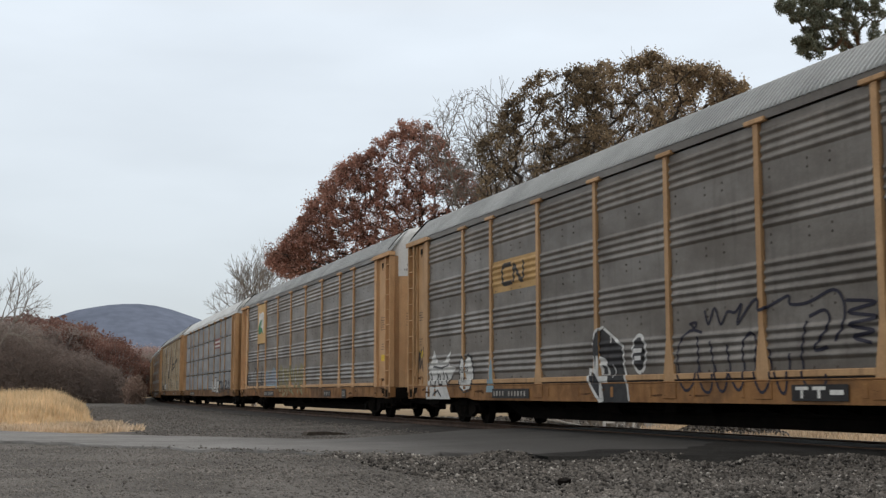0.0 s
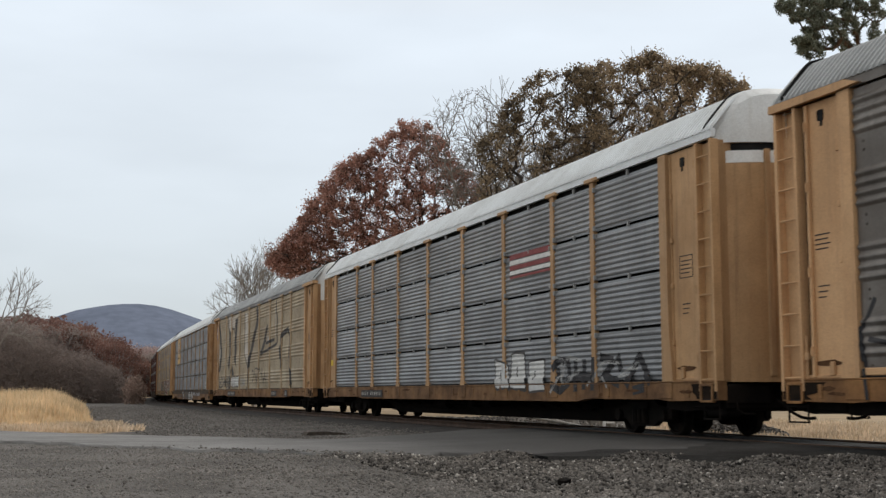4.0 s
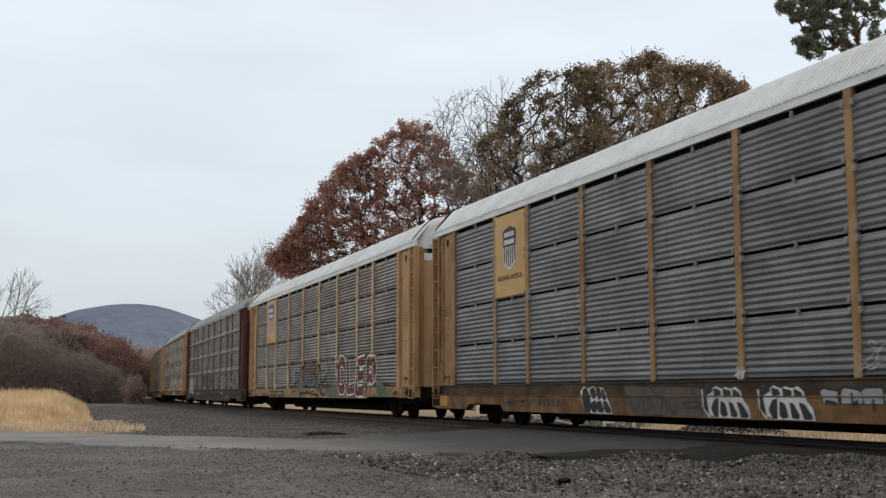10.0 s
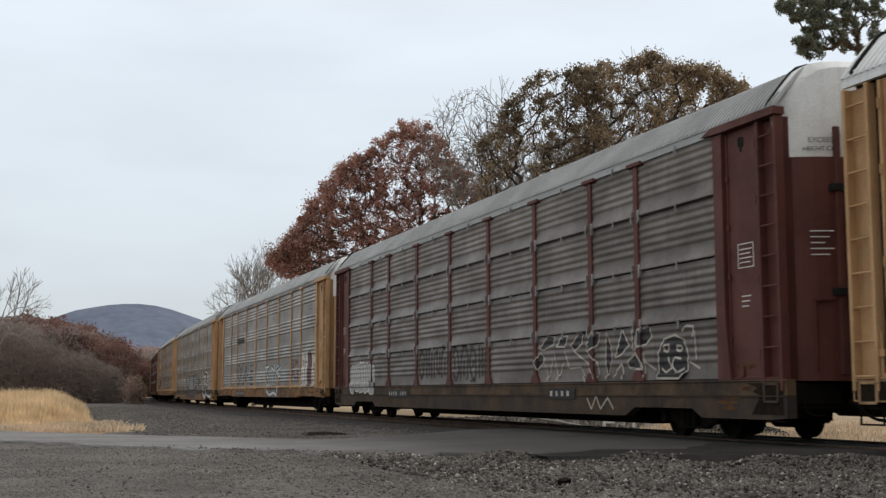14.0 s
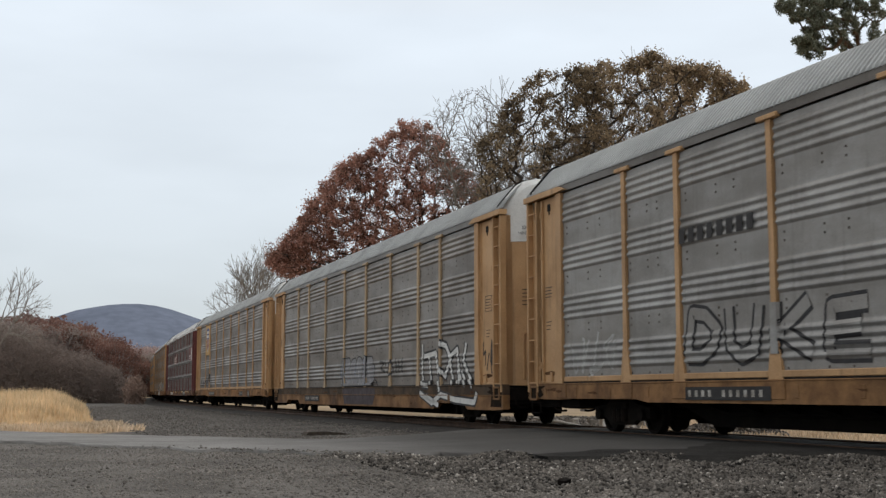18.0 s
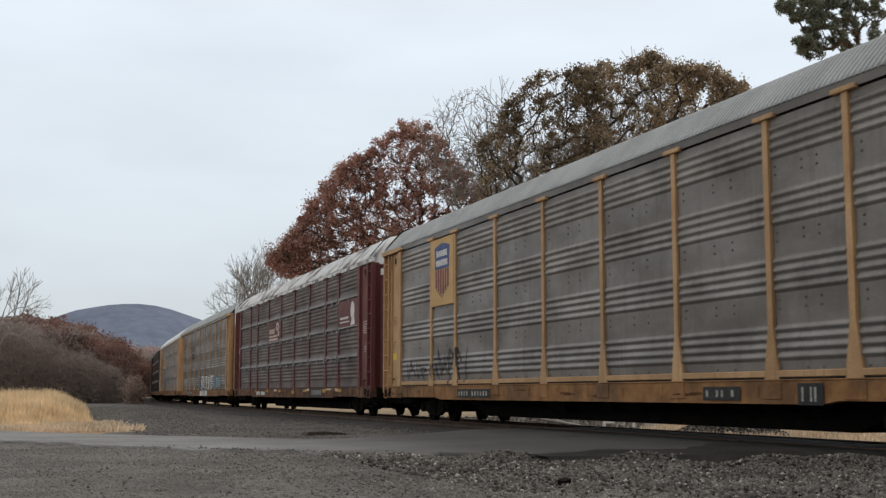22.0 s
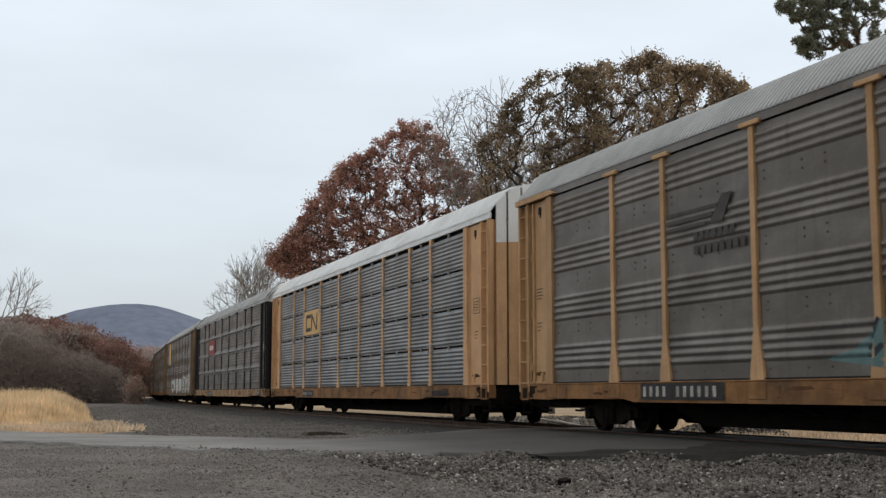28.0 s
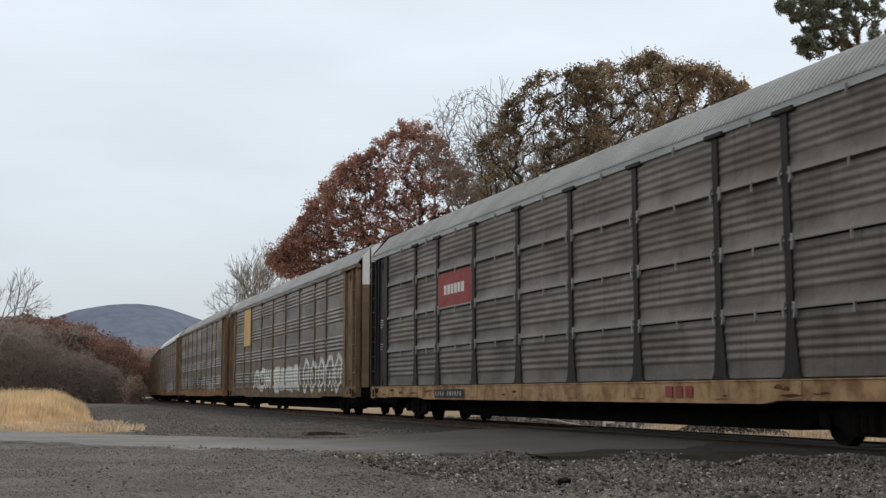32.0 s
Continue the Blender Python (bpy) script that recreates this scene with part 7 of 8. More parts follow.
paint(c_m1, "painted_tag", spray_white, fills=[[(-1.78, 1.28), (-1.46, 1.27), (-1.19, 0.96), (-1.11, 0.6), (-1.31, 0.59), (-1.79, 1.03)], [(-1.39, 1.52), (-1.02, 1.45), (-0.86, 1.17), (-0.93, 0.96), (-1.23, 0.99), (-1.43, 1.24)]], lift=.010)
paint(c_m1, "painted_tag", spray_black, fills=[[(-1.68, 1.19), (-1.47, 1.17), (-1.25, 0.96), (-1.25, 0.68), (-1.69, 1.02)], [(-1.15, 1.33), (-0.97, 1.29), (-0.94, 1.14), (-1.1, 1.14)]], lift=.014)
paint(c_m1, "painted_tag", spray_white, [([(-0.85, 1.87), (-0.77, 1.74)], .04), ([(-0.7, 1.32), (-0.62, 1.19), (-0.66, 1.07)], .03)], lift=.014)
paint(c_m1, "painted_tag", spray_white, fills=[disc(.3, 1.5, .29, .38)])
paint(c_m1, "painted_tag", spray_black, fills=[disc(.3, 1.5, .23, .31)], lift=.009)
flat(c_m1, "painted_tag", spray_white, [rect(.14, .46, 1.52, 1.60), rect(.18, .42, 1.38, 1.46)], 1.548)
# linked loops in violet-black
for k, line in enumerate([[(2.48, 1.79), (2.09, 1.84), (1.74, 1.61), (1.68, 1.19), (1.91, 0.84), (2.18, 0.9), (2.35, 1.24), (2.33, 1.73)], [(2.35, 1.24), (2.5, 0.86), (2.75, 0.81), (2.83, 1.16), (2.73, 1.64)], [(2.84, 1.23), (3, 0.86), (3.18, 0.83), (3.3, 1.16), (3.22, 1.56)], [(3.32, 1.09), (3.54, 0.83), (3.72, 0.95), (3.69, 1.54), (3.93, 1.72), (4.09, 1.59)], [(4.09, 1.59), (4.01, 1.14), (4.21, 0.79), (4.43, 0.95), (4.41, 1.45)], [(4.55, 1.13), (4.69, 0.82), (4.84, 0.82), (4.92, 1.37)], [(5.35, 1.83), (5.22, 1.36), (5.29, 0.94), (5.53, 0.81), (5.76, 0.88), (5.82, 1.05)], [(5.4, 1.89), (5.78, 1.96), (5.86, 1.75), (5.51, 1.41), (5.84, 1.43)], [(2.57, 2.16), (2.68, 1.92), (2.88, 2.18), (3.05, 1.9), (3.25, 2.09), (3.48, 2.07), (3.67, 2.19), (3.53, 1.87), (3.95, 2.2), (4.18, 2.22), (4.19, 2.06), (4.5, 2.13), (4.92, 2.23), (4.96, 2.1), (5.41, 2.1), (5.98, 2.24), (6.2, 2.05), (6.18, 1.73), (5.98, 1.51)], [(2.07, 1.95), (2.3, 1.97), (2.23, 1.87), (2.12, 1.96)], [(6.24, 2.07), (6.88, 2), (6.28, 1.9), (6.91, 1.8), (6.31, 1.72), (6.86, 1.61), (6.39, 1.55), (6.8, 1.45)]]):
    paint(c_m1, "painted_stroke", spray_violet, [(curved(line), .05)], lift=.004 + .0006 * k)
scrawl(c_m1, -12.8, -12.0, 1.3, 2.1, spray_black, 3, 5, .05)

# car with the white and green flag
b = plate(c_0, -8.93, -7.10, 3.12, 4.98, sign_tan, 1.552, label="tan sign board with a white and green flag")
flat(b, "flag", sign_white, [[(-8.6, 4.62), (-8.2, 4.52), (-7.8, 4.62), (-7.42, 4.52), (-7.55, 3.55), (-7.95, 3.68), (-8.3, 3.55), (-8.75, 3.62)]], 1.553)
flat(b, "flag_band", sign_green, [[(-8.72, 3.95), (-8.3, 4.2), (-8.25, 3.9), (-7.8, 3.85), (-7.55, 3.55), (-7.95, 3.68), (-8.3, 3.55), (-8.75, 3.62)]], 1.556)
bars(b, -8.3, -7.75, 3.92, 4.25, 3, sign_green, 1.557, .5, "flag_lettering")
number_plate(c_0, -7.0, -4.75)
number_plate(c_0, 4.9, 5.95, n=6, skip=(1, 4))
number_plate(c_0, 7.6, 8.15, .62, .92, n=4, skip=(1,))
paint(c_0, "painted_stroke", spray_black, [([(-11.41, 2.06), (-11.71, 1.61), (-11.58, 0.68)], 0.07), ([(-11.1, 1.86), (-10.85, 1)], 0.07), ([(-11.57, 1.51), (-10.97, 1.4)], 0.07), ([(-9.89, 1.97), (-9.43, 1.96), (-9.19, 1.7), (-9.22, 1.19), (-9.58, 0.93), (-9.99, 1.16), (-10.04, 1.69), (-9.82, 1.96)], 0.07), ([(-8.98, 1.84), (-8.91, 1.44), (-8.58, 0.98), (-8.18, 1.41), (-7.82, 1.98), (-7.94, 1.41)], 0.07), ([(-8.09, 1.41), (-7.67, 1.32), (-7.75, 1.17), (-8.13, 1.21)], 0.07), ([(-9.35, 0.92), (-9.19, 0.65)], 0.07), ([(-7.84, 0.97), (-7.73, 0.66)], 0.07)])
for blot in [[(-6.83, 1.69), (-6.6, 1.74), (-6.25, 1.69), (-6.25, 1.14), (-6.86, 1.15)], [(-6.21, 1.36), (-5.91, 1.39), (-5.83, 1.56), (-5.53, 1.54), (-5.41, 1.72), (-5.07, 1.91), (-4.77, 1.83), (-4.7, 1.66), (-4.44, 1.72), (-4.46, 1.31), (-4.53, 1.13), (-6.2, 1.14)]]:
    paint(c_0, "painted_tag", spray_mist, fills=[blot])
    paint(c_0, "painted_stroke", spray_blue, [(blot + blot[:1], .06)], lift=.007)
tag(c_0, 5, -3.9, 1.2, .98, 2.05, spray_yellow, None, .22, seed=8)
scrawl(c_0, -3.9, 1.1, .68, 1.3, spray_yellow, 6, 9, .09)
paint(c_0, "painted_tag", spray_blue, fills=[[(-4.4, .98), (-4.35, 1.35), (-4.24, 1.5), (-4.1, 1.35), (-4.08, .98)]])

# blue-grey car with the striped flash
flat(c_1, "stripe", sign_red, [rect(4.65, 6.95, 3.86, 3.98), rect(4.65, 6.95, 3.62, 3.72), rect(4.65, 6.95, 3.42, 3.48)], 1.532)
flat(c_1, "stripe", sign_white, [rect(4.65, 6.95, 3.74, 3.84), rect(4.65, 6.95, 3.51, 3.60)], 1.532)
number_plate(c_1, -8.2, -5.75)
tag(c_1, 3, 3.6, 6.6, .72, 1.75, spray_white, spray_soot, .13, .06, seed=11)
tag(c_1, 4, 6.8, 11.4, .72, 1.7, spray_black, None, .17, seed=12)
scrawl(c_1, 6.8, 10.8, .72, 1.6, spray_dull, 5, 13, .06)

# tan car with huge dark letters
number_plate(c_2, -7.84, -5.34)
number_plate(c_2, 5.0, 6.2, n=4, skip=())
number_plate(c_2, 8.0, 8.6, .64, .92, n=4, skip=(1,))
paint(c_2, "painted_letter", spray_pale, fills=[[(-8.41, 5.02), (-7.17, 5.0), (-7.15, 4.21), (-7.68, 4.17), (-8.06, 4.34)]])
paint(c_2, "painted_letter", spray_pale, fills=[[(-6.94, 4.88), (-4.82, 4.97), (-4.95, 4.78), (-5.74, 4.78), (-5.92, 4.44), (-6.07, 4.2), (-6.14, 4.3), (-6.88, 4.33)]])
paint(c_2, "painted_letter", spray_pale, fills=[[(-2.64, 4.89), (-1.97, 4.82), (-1.82, 3.37), (-1.61, 2.21), (-1.74, 2.19), (-2.53, 2.75), (-2.73, 2.84)]])
paint(c_2, "painted_letter", spray_pale, fills=[[(-11.76, 3.67), (-11.2, 3.34), (-11.17, 2.88), (-11.61, 2.55), (-11.87, 2.56)]])
paint(c_2, "painted_letter", spray_soot, fills=[[(-11.87, 4.94), (-11.45, 4.74), (-10.93, 4.03), (-10.53, 3.36), (-10.51, 2.83), (-10.8, 2.32), (-11.29, 1.99), (-11.73, 2.01), (-11.95, 2.11), (-11.39, 2.35), (-11.09, 2.78), (-11.16, 3.42), (-11.47, 3.91), (-11.83, 4.51)]], lift=.008)
paint(c_2, "painted_letter", spray_soot, fills=[[(-8.5, 5.03), (-8.36, 5.01), (-8.05, 4.5), (-7.84, 4.19), (-7.44, 4.15), (-7.04, 4.13), (-7.26, 3.79), (-7.31, 3.37), (-7.36, 2.82), (-7.58, 2.37), (-8.13, 2.05), (-8.02, 2.4), (-7.86, 2.87), (-7.82, 3.58), (-7.91, 3.87), (-8.18, 4.28)]], lift=.008)
paint(c_2, "painted_letter", spray_soot, fills=[[(-6.96, 4.32), (-6.14, 4.3), (-6.08, 3.98), (-6.25, 4.0), (-6.27, 4.2), (-6.93, 4.23)]], lift=.008)
paint(c_2, "painted_letter", spray_soot, fills=[[(-5.77, 4.75), (-4.98, 4.77), (-5.07, 4.52), (-5.24, 4.33), (-5.33, 3.66), (-5.41, 2.8), (-5.43, 2.12), (-6.0, 2.52), (-6.03, 3.08), (-5.98, 3.97), (-5.88, 4.47)]], lift=.008)
paint(c_2, "painted_letter", spray_soot, fills=[[(-6.7, 2.29), (-6.45, 2.07), (-6.03, 1.72), (-6.68, 1.73), (-6.9, 1.95), (-7.53, 1.51), (-8.04, 1.05), (-8.12, 1.13), (-7.53, 1.63), (-6.97, 2.07)]], lift=.008)
paint(c_2, "painted_letter", spray_soot, fills=[[(-2.81, 4.84), (-2.66, 4.89), (-2.76, 2.81), (-2.54, 2.72), (-1.7, 2.13), (-1.52, 2.15), (-1.38, 1.79), (-1.41, 0.92), (-1.64, 0.93), (-1.69, 1.81), (-1.85, 2.02), (-2.45, 2.53), (-2.86, 2.79)]], lift=.008)
paint(c_2, "painted_letter", spray_soot, fills=[[(-7.53, 1.67), (-7.06, 1.69), (-7.05, 1.01), (-7.52, 1.01)]], lift=.008)
paint(c_2, "painted_letter", spray_pale, [([(5.45, 4.6), (5.6, 3.3)], .16), ([(3.4, 3.35), (3.9, 3.25)], .2)])
paint(c_2, "painted_letter", spray_soot, [([(-1.6, 2.1), (-0.6, 3.0), (0.5, 3.9), (1.0, 4.4), (0.7, 5.0)], 0.46)], lift=.008)
paint(c_2, "painted_letter", spray_soot, [([(1.9, 2.6), (2.9, 3.2), (3.6, 3.9)], 0.34)], lift=.008)
paint(c_2, "painted_letter", spray_soot, [([(2.1, 2.65), (5.6, 2.95), (5.9, 3.0)], 0.13)], lift=.008)
paint(c_2, "painted_letter", spray_soot, [([(5.65, 4.95), (5.75, 4.4), (5.95, 4.0), (5.95, 3.0)], 0.2)], lift=.008)
paint(c_2, "painted_letter", spray_soot, [([(3.2, 3.1), (5.3, 3.2)], 0.14)], lift=.008)
paint(c_2, "painted_letter", spray_soot, [([(7.0, 1.85), (6.9, 2.6), (6.75, 3.2), (7.3, 3.35), (8.4, 3.5), (8.75, 3.2), (8.7, 2.4), (8.8, 1.9), (9.1, 1.6), (9.15, 1.1)], 0.24)], lift=.008)
paint(c_2, "painted_letter", spray_soot, [([(6.6, 2.9), (6.9, 2.2)], 0.5)], lift=.008)
tag(c_2, 6, -11.5, -7.0, 1.05, 1.8, spray_soot, None, .07, seed=14)
tag(c_2, 5, -7.0, -4.2, 1.05, 1.8, spray_white, spray_soot, .10, .05, seed=15)
tag(c_2, 5, -4.1, -2.4, 1.1, 1.6, spray_dull, None, .05, seed=16)
scrawl(c_2, -.5, 3.4, 1.2, 2.0, spray_soot, 5, 17, .05)
flat(c_2, "round_emblem", sign_blue, [disc(-12.5, 4.28, .33, .40)], 1.477)
flat(c_2, "emblem_cross", sign_white, [rect(-12.56, -12.44, 3.96, 4.60), rect(-12.76, -12.24, 4.22, 4.34)], 1.480)
flat(c_2, "emblem_ring", sign_tan, [disc(-12.5, 4.28, .09, .11)], 1.483)
flat(c_2, "eagle_emblem", black_mark, [[(-12.8, 3.28), (-12.6, 2.9), (-12.5, 3.15), (-12.35, 2.95), (-12.2, 3.25), (-12.3, 2.75), (-12.5, 2.5), (-12.72, 2.72)], rect(-12.8, -12.2, 2.36, 2.43)], 1.477)

# orange-silled car with the shield and the sill tags
b = plate(c_3, -8.90, -7.12, 3.03, 4.98, sign_tan, 1.546, label="tan sign board with a red, white and blue shield")
shield(c_3, b, -8.0, 4.68, .80, 1.05, sign_slate, sign_umber)
words("BUILDING AMERICA", .165, black_mark, b, pose(-8.0, -1.551, 3.42, 90, 0, 0))
bars(c_3, -6.45, -5.05, .50, .66, 6, spray_soot, 1.5385, .4)
scrawl(c_3, -8.4, -6.6, .46, .68, spray_soot, 6, 20, .035)
rimmed = [(-4.35, 0.82), (-4.21, 0.91), (-3.97, 0.87), (-3.81, 0.91), (-3.64, 0.87), (-3.5, 0.9), (-3.32, 0.86), (-3.18, 0.69), (-3.01, 0.47), (-2.99, 0.38), (-3.87, 0.38), (-4.19, 0.47), (-4.31, 0.65)]
petals = [[(-4.19, 0.82), (-4.06, 0.84), (-3.95, 0.71), (-3.91, 0.5), (-3.98, 0.42), (-4.13, 0.45), (-4.24, 0.67)], [(-3.9, 0.84), (-3.75, 0.88), (-3.65, 0.74), (-3.75, 0.67), (-3.86, 0.74)], [(-3.64, 0.85), (-3.5, 0.87), (-3.41, 0.71), (-3.54, 0.66)], [(-3.42, 0.84), (-3.32, 0.83), (-3.23, 0.68), (-3.34, 0.65)], [(-3.86, 0.56), (-3.71, 0.62), (-3.61, 0.5), (-3.66, 0.4), (-3.81, 0.42)], [(-3.6, 0.59), (-3.46, 0.61), (-3.35, 0.48), (-3.38, 0.4), (-3.55, 0.42)], [(-3.33, 0.59), (-3.21, 0.61), (-3.05, 0.46), (-3.07, 0.4), (-3.25, 0.41)]]
wide_rim = [(0.23, 0.83), (0.41, 0.89), (0.55, 0.85), (0.67, 0.89), (0.84, 0.85), (0.95, 0.87), (1.15, 0.85), (1.26, 0.88), (1.39, 0.81), (1.47, 0.66), (1.61, 0.56), (1.66, 0.38), (0.44, 0.38), (0.27, 0.54)]
wide_petals = [[(0.32, 0.82), (0.5, 0.85), (0.57, 0.78), (0.4, 0.71), (0.47, 0.46), (0.6, 0.41), (0.5, 0.40), (0.34, 0.55)], [(0.63, 0.85), (0.78, 0.82), (0.82, 0.75), (0.65, 0.74)], [(0.91, 0.84), (1.09, 0.81), (1.11, 0.75), (0.93, 0.73)], [(1.19, 0.83), (1.33, 0.79), (1.38, 0.73), (1.2, 0.73)], [(0.63, 0.65), (0.73, 0.67), (0.73, 0.41), (0.63, 0.41), (0.55, 0.53)], [(0.83, 0.63), (0.94, 0.59), (1.0, 0.43), (0.89, 0.40), (0.82, 0.45)], [(1.08, 0.62), (1.17, 0.59), (1.28, 0.45), (1.25, 0.40), (1.13, 0.41)], [(1.32, 0.62), (1.43, 0.59), (1.57, 0.46), (1.57, 0.40), (1.41, 0.40)]]
for white, black, at in ((rimmed, petals, 0.0), (wide_rim, wide_petals, 0.0), (wide_rim, wide_petals, 1.62)):
    paint(c_3, "painted_letter", spray_white, fills=[[(x + at, z) for x, z in white]], lift=.006)
    for petal in black:
        cx, cz = sum(p[0] for p in petal) / len(petal), sum(p[1] for p in petal) / len(petal)
        paint(c_3, "painted_letter", spray_black, fills=[[(cx + (x - cx) * 1.3 + at, max(cz + (z - cz) * 1.22, .39)) for x, z in petal]], lift=.010)
paint(c_3, "painted_tag", spray_umber, fills=[[(-2.51, 0.9), (0.17, 0.87), (0.29, 0.38), (-2.22, 0.39)]], lift=.003)
for line in ([(-2.36, 0.74), (-2.06, 0.43), (-1.85, 0.7)], [(-1.73, 0.68), (-1.77, 0.5), (-1.59, 0.48), (-1.49, 0.64), (-1.65, 0.7)], [(-1.6, 1.03), (-1.53, 0.91), (-1.26, 0.74), (-1.06, 0.70), (-1.14, 0.42)], [(-0.95, 0.70), (-0.9, 0.42)], [(-0.79, 0.68), (-0.8, 0.49), (-0.61, 0.43), (-0.57, 0.54)], [(-0.4, 0.59), (0.1, 0.63), (0.06, 0.54), (-0.34, 0.53)], [(-0.78, 0.91), (-0.72, 0.75)], [(-0.07, 0.87), (0.26, 0.43)]):
    paint(c_3, "painted_stroke", spray_soot, [(curved(line), .055)], lift=.007)
tag(c_3, 4, 3.43, 5.22, .41, .91, spray_silver, spray_black, .065, .045, seed=23, slant=.03)
tag(c_3, 5, 5.49, 7.5, .41, .90, spray_silver, spray_black, .065, .045, seed=24, slant=.03)
tag(c_3, 1, 7.56, 7.97, .50, .88, spray_silver, spray_black, .05, .04, seed=25, slant=.02)
scrawl(c_3, 8.6, 11.2, .76, .93, spray_soot, 7, 27, .03)
scrawl(c_3, 10.17, 11.47, 1.03, 1.28, spray_white, 7, 28, .022)
scrawl(c_3, 10.7, 11.3, 1.28, 1.55, spray_white, 3, 31, .022)
scrawl(c_3, 4.38, 5.49, 1.05, 1.5, spray_dull, 7, 29, .02)
scrawl(c_3, 7.45, 8.6, 1.28, 1.64, spray_dull, 4, 32, .018)
for line in ([(11.61, 1.0), (11.6, 1.1), (11.69, 1.15), (11.77, 1.0), (11.61, 1.0)], [(11.68, 1.17), (11.7, 1.32), (11.82, 1.31), (11.93, 1.06), (11.88, 1.0), (11.8, 1.0), (11.78, 1.13), (11.70, 1.17)]):
    paint(c_3, "painted_stroke", spray_white, [(curved(line), .03)], lift=.006)
scrawl(c_3, 1.26, 1.51, 1.0, 1.19, spray_white, 4, 33, .03)
flat(c_3, "reflector", warn_dull, [rect(-12.9, -12.3, .45, .70)], 1.540)
scrawl(c_3, 12.1, 12.8, 1.75, 2.15, spray_white, 4, 30, .035)

# brown-grey car with the shield and the red letters
b = plate(c_4, -8.90, -7.12, 3.05, 4.98, sign_tan, 1.546, label="tan sign board with a red, white and blue shield")
shield(c_4, b, -8.0, 4.82, 1.22, 1.55)
number_plate(c_4, -8.0, -4.95)
ROUND_LETTERS = [[(-1.87, 2.01), (-1.45, 2.02), (-1.29, 1.8), (-1.46, 1.59), (-1.23, 1.3), (-1.32, 0.81), (-1.82, 0.74), (-2.07, 0.95), (-1.97, 1.32), (-1.88, 1.61)], [(-1.13, 1.9), (-0.65, 1.95), (-0.5, 1.77), (-0.6, 1.08), (-1, 1.02), (-1.14, 1.51)], [(-0.35, 1.9), (-0.05, 1.99), (0.17, 1.88), (0.14, 1.07), (-0.23, 0.94), (-0.36, 1.42)], [(0.31, 1.87), (0.81, 1.92), (0.94, 1.75), (0.59, 1.6), (0.92, 1.39), (0.84, 1.03), (0.28, 1.01)], [(1.01, 1.81), (1.41, 1.9), (1.66, 1.72), (1.46, 1.44), (1.64, 1.12), (1.44, 0.93), (1.04, 0.97)]]
for letter in ROUND_LETTERS:
    paint(c_4, "painted_letter", spray_slate, fills=[letter])
    paint(c_4, "painted_letter", spray_rose_pale, fills=[[(x, max(z, 1.42)) for x, z in letter]], lift=.007)
    paint(c_4, "painted_stroke", spray_black, [(letter + letter[:1], .08)], lift=.011)
paint(c_4, "painted_stroke", spray_black, [([(-1.82, 0.67), (-1.4, 0.77), (-0.31, 0.81), (0.41, 0.75), (1.49, 0.71)], 0.1), ([(1.38, 1.25), (1.88, 0.8), (2.36, 0.71), (2.66, 0.77), (2.68, 1.28)], 0.1), ([(1.65, 1.37), (2.02, 1.11), (2.63, 1.41)], 0.1), ([(-1.64, 1.17), (-1.53, 1.09)], 0.1), ([(0.51, 1.53), (0.72, 1.51)], 0.1)], lift=.011)
paint(c_4, "painted_stroke", spray_white, [([(1.82, 1.84), (2.04, 1.67), (2.17, 1.84), (2.28, 1.66), (2.47, 1.84), (2.58, 1.66), (2.67, 1.84)], 0.03), ([(2.03, 1.55), (2.39, 1.41), (2.64, 1.65)], 0.03)], lift=.011)
arrow = [(-2.84, 1.64), (-2.13, 1.61), (-2.14, 1.32), (-2.86, 1.11), (-2.67, 1.33)]
paint(c_4, "painted_tag", spray_slate, fills=[arrow])
paint(c_4, "painted_stroke", spray_black, [(arrow + arrow[:1], .07)], lift=.008)
paint(c_4, "painted_tag", spray_green, fills=[[(3.11, 0.63), (3.18, 0.92), (3.41, 1.03), (3.53, 1.26), (3.96, 1.45), (4.22, 1.42), (4.35, 1.02), (4.43, 0.63)]] + [[(9.45, .66), (9.5, 1.3), (9.9, 1.25), (10.3, 1.1), (10.7, .9), (11.2, .66)]])
scrawl(c_4, 2.9, 4.1, .70, 1.3, spray_black, 4, 71, .035)
scrawl(c_4, 9.5, 10.9, .70, 1.1, spray_black, 4, 72, .035)
tag(c_4, "CLEP", 4.35, 9.5, .64, 2.15, spray_red, spray_black, .30, .045, seed=32)
for z0, z1, k in ((1.02, 1.20, 33), (1.40, 1.53, 35), (1.66, 1.84, 36)):
    scrawl(c_4, -6.6, -4.6, z0, z1, spray_dull, 9, k, .022)
flat(c_4, "rust_patch", dusty_brown, [rect(-12.85, -12.45, 1.53, 1.75)], 1.478)
scrawl(c_4, 2.3, 4.3, 1.5, 2.2, spray_dull, 4, 34, .04)

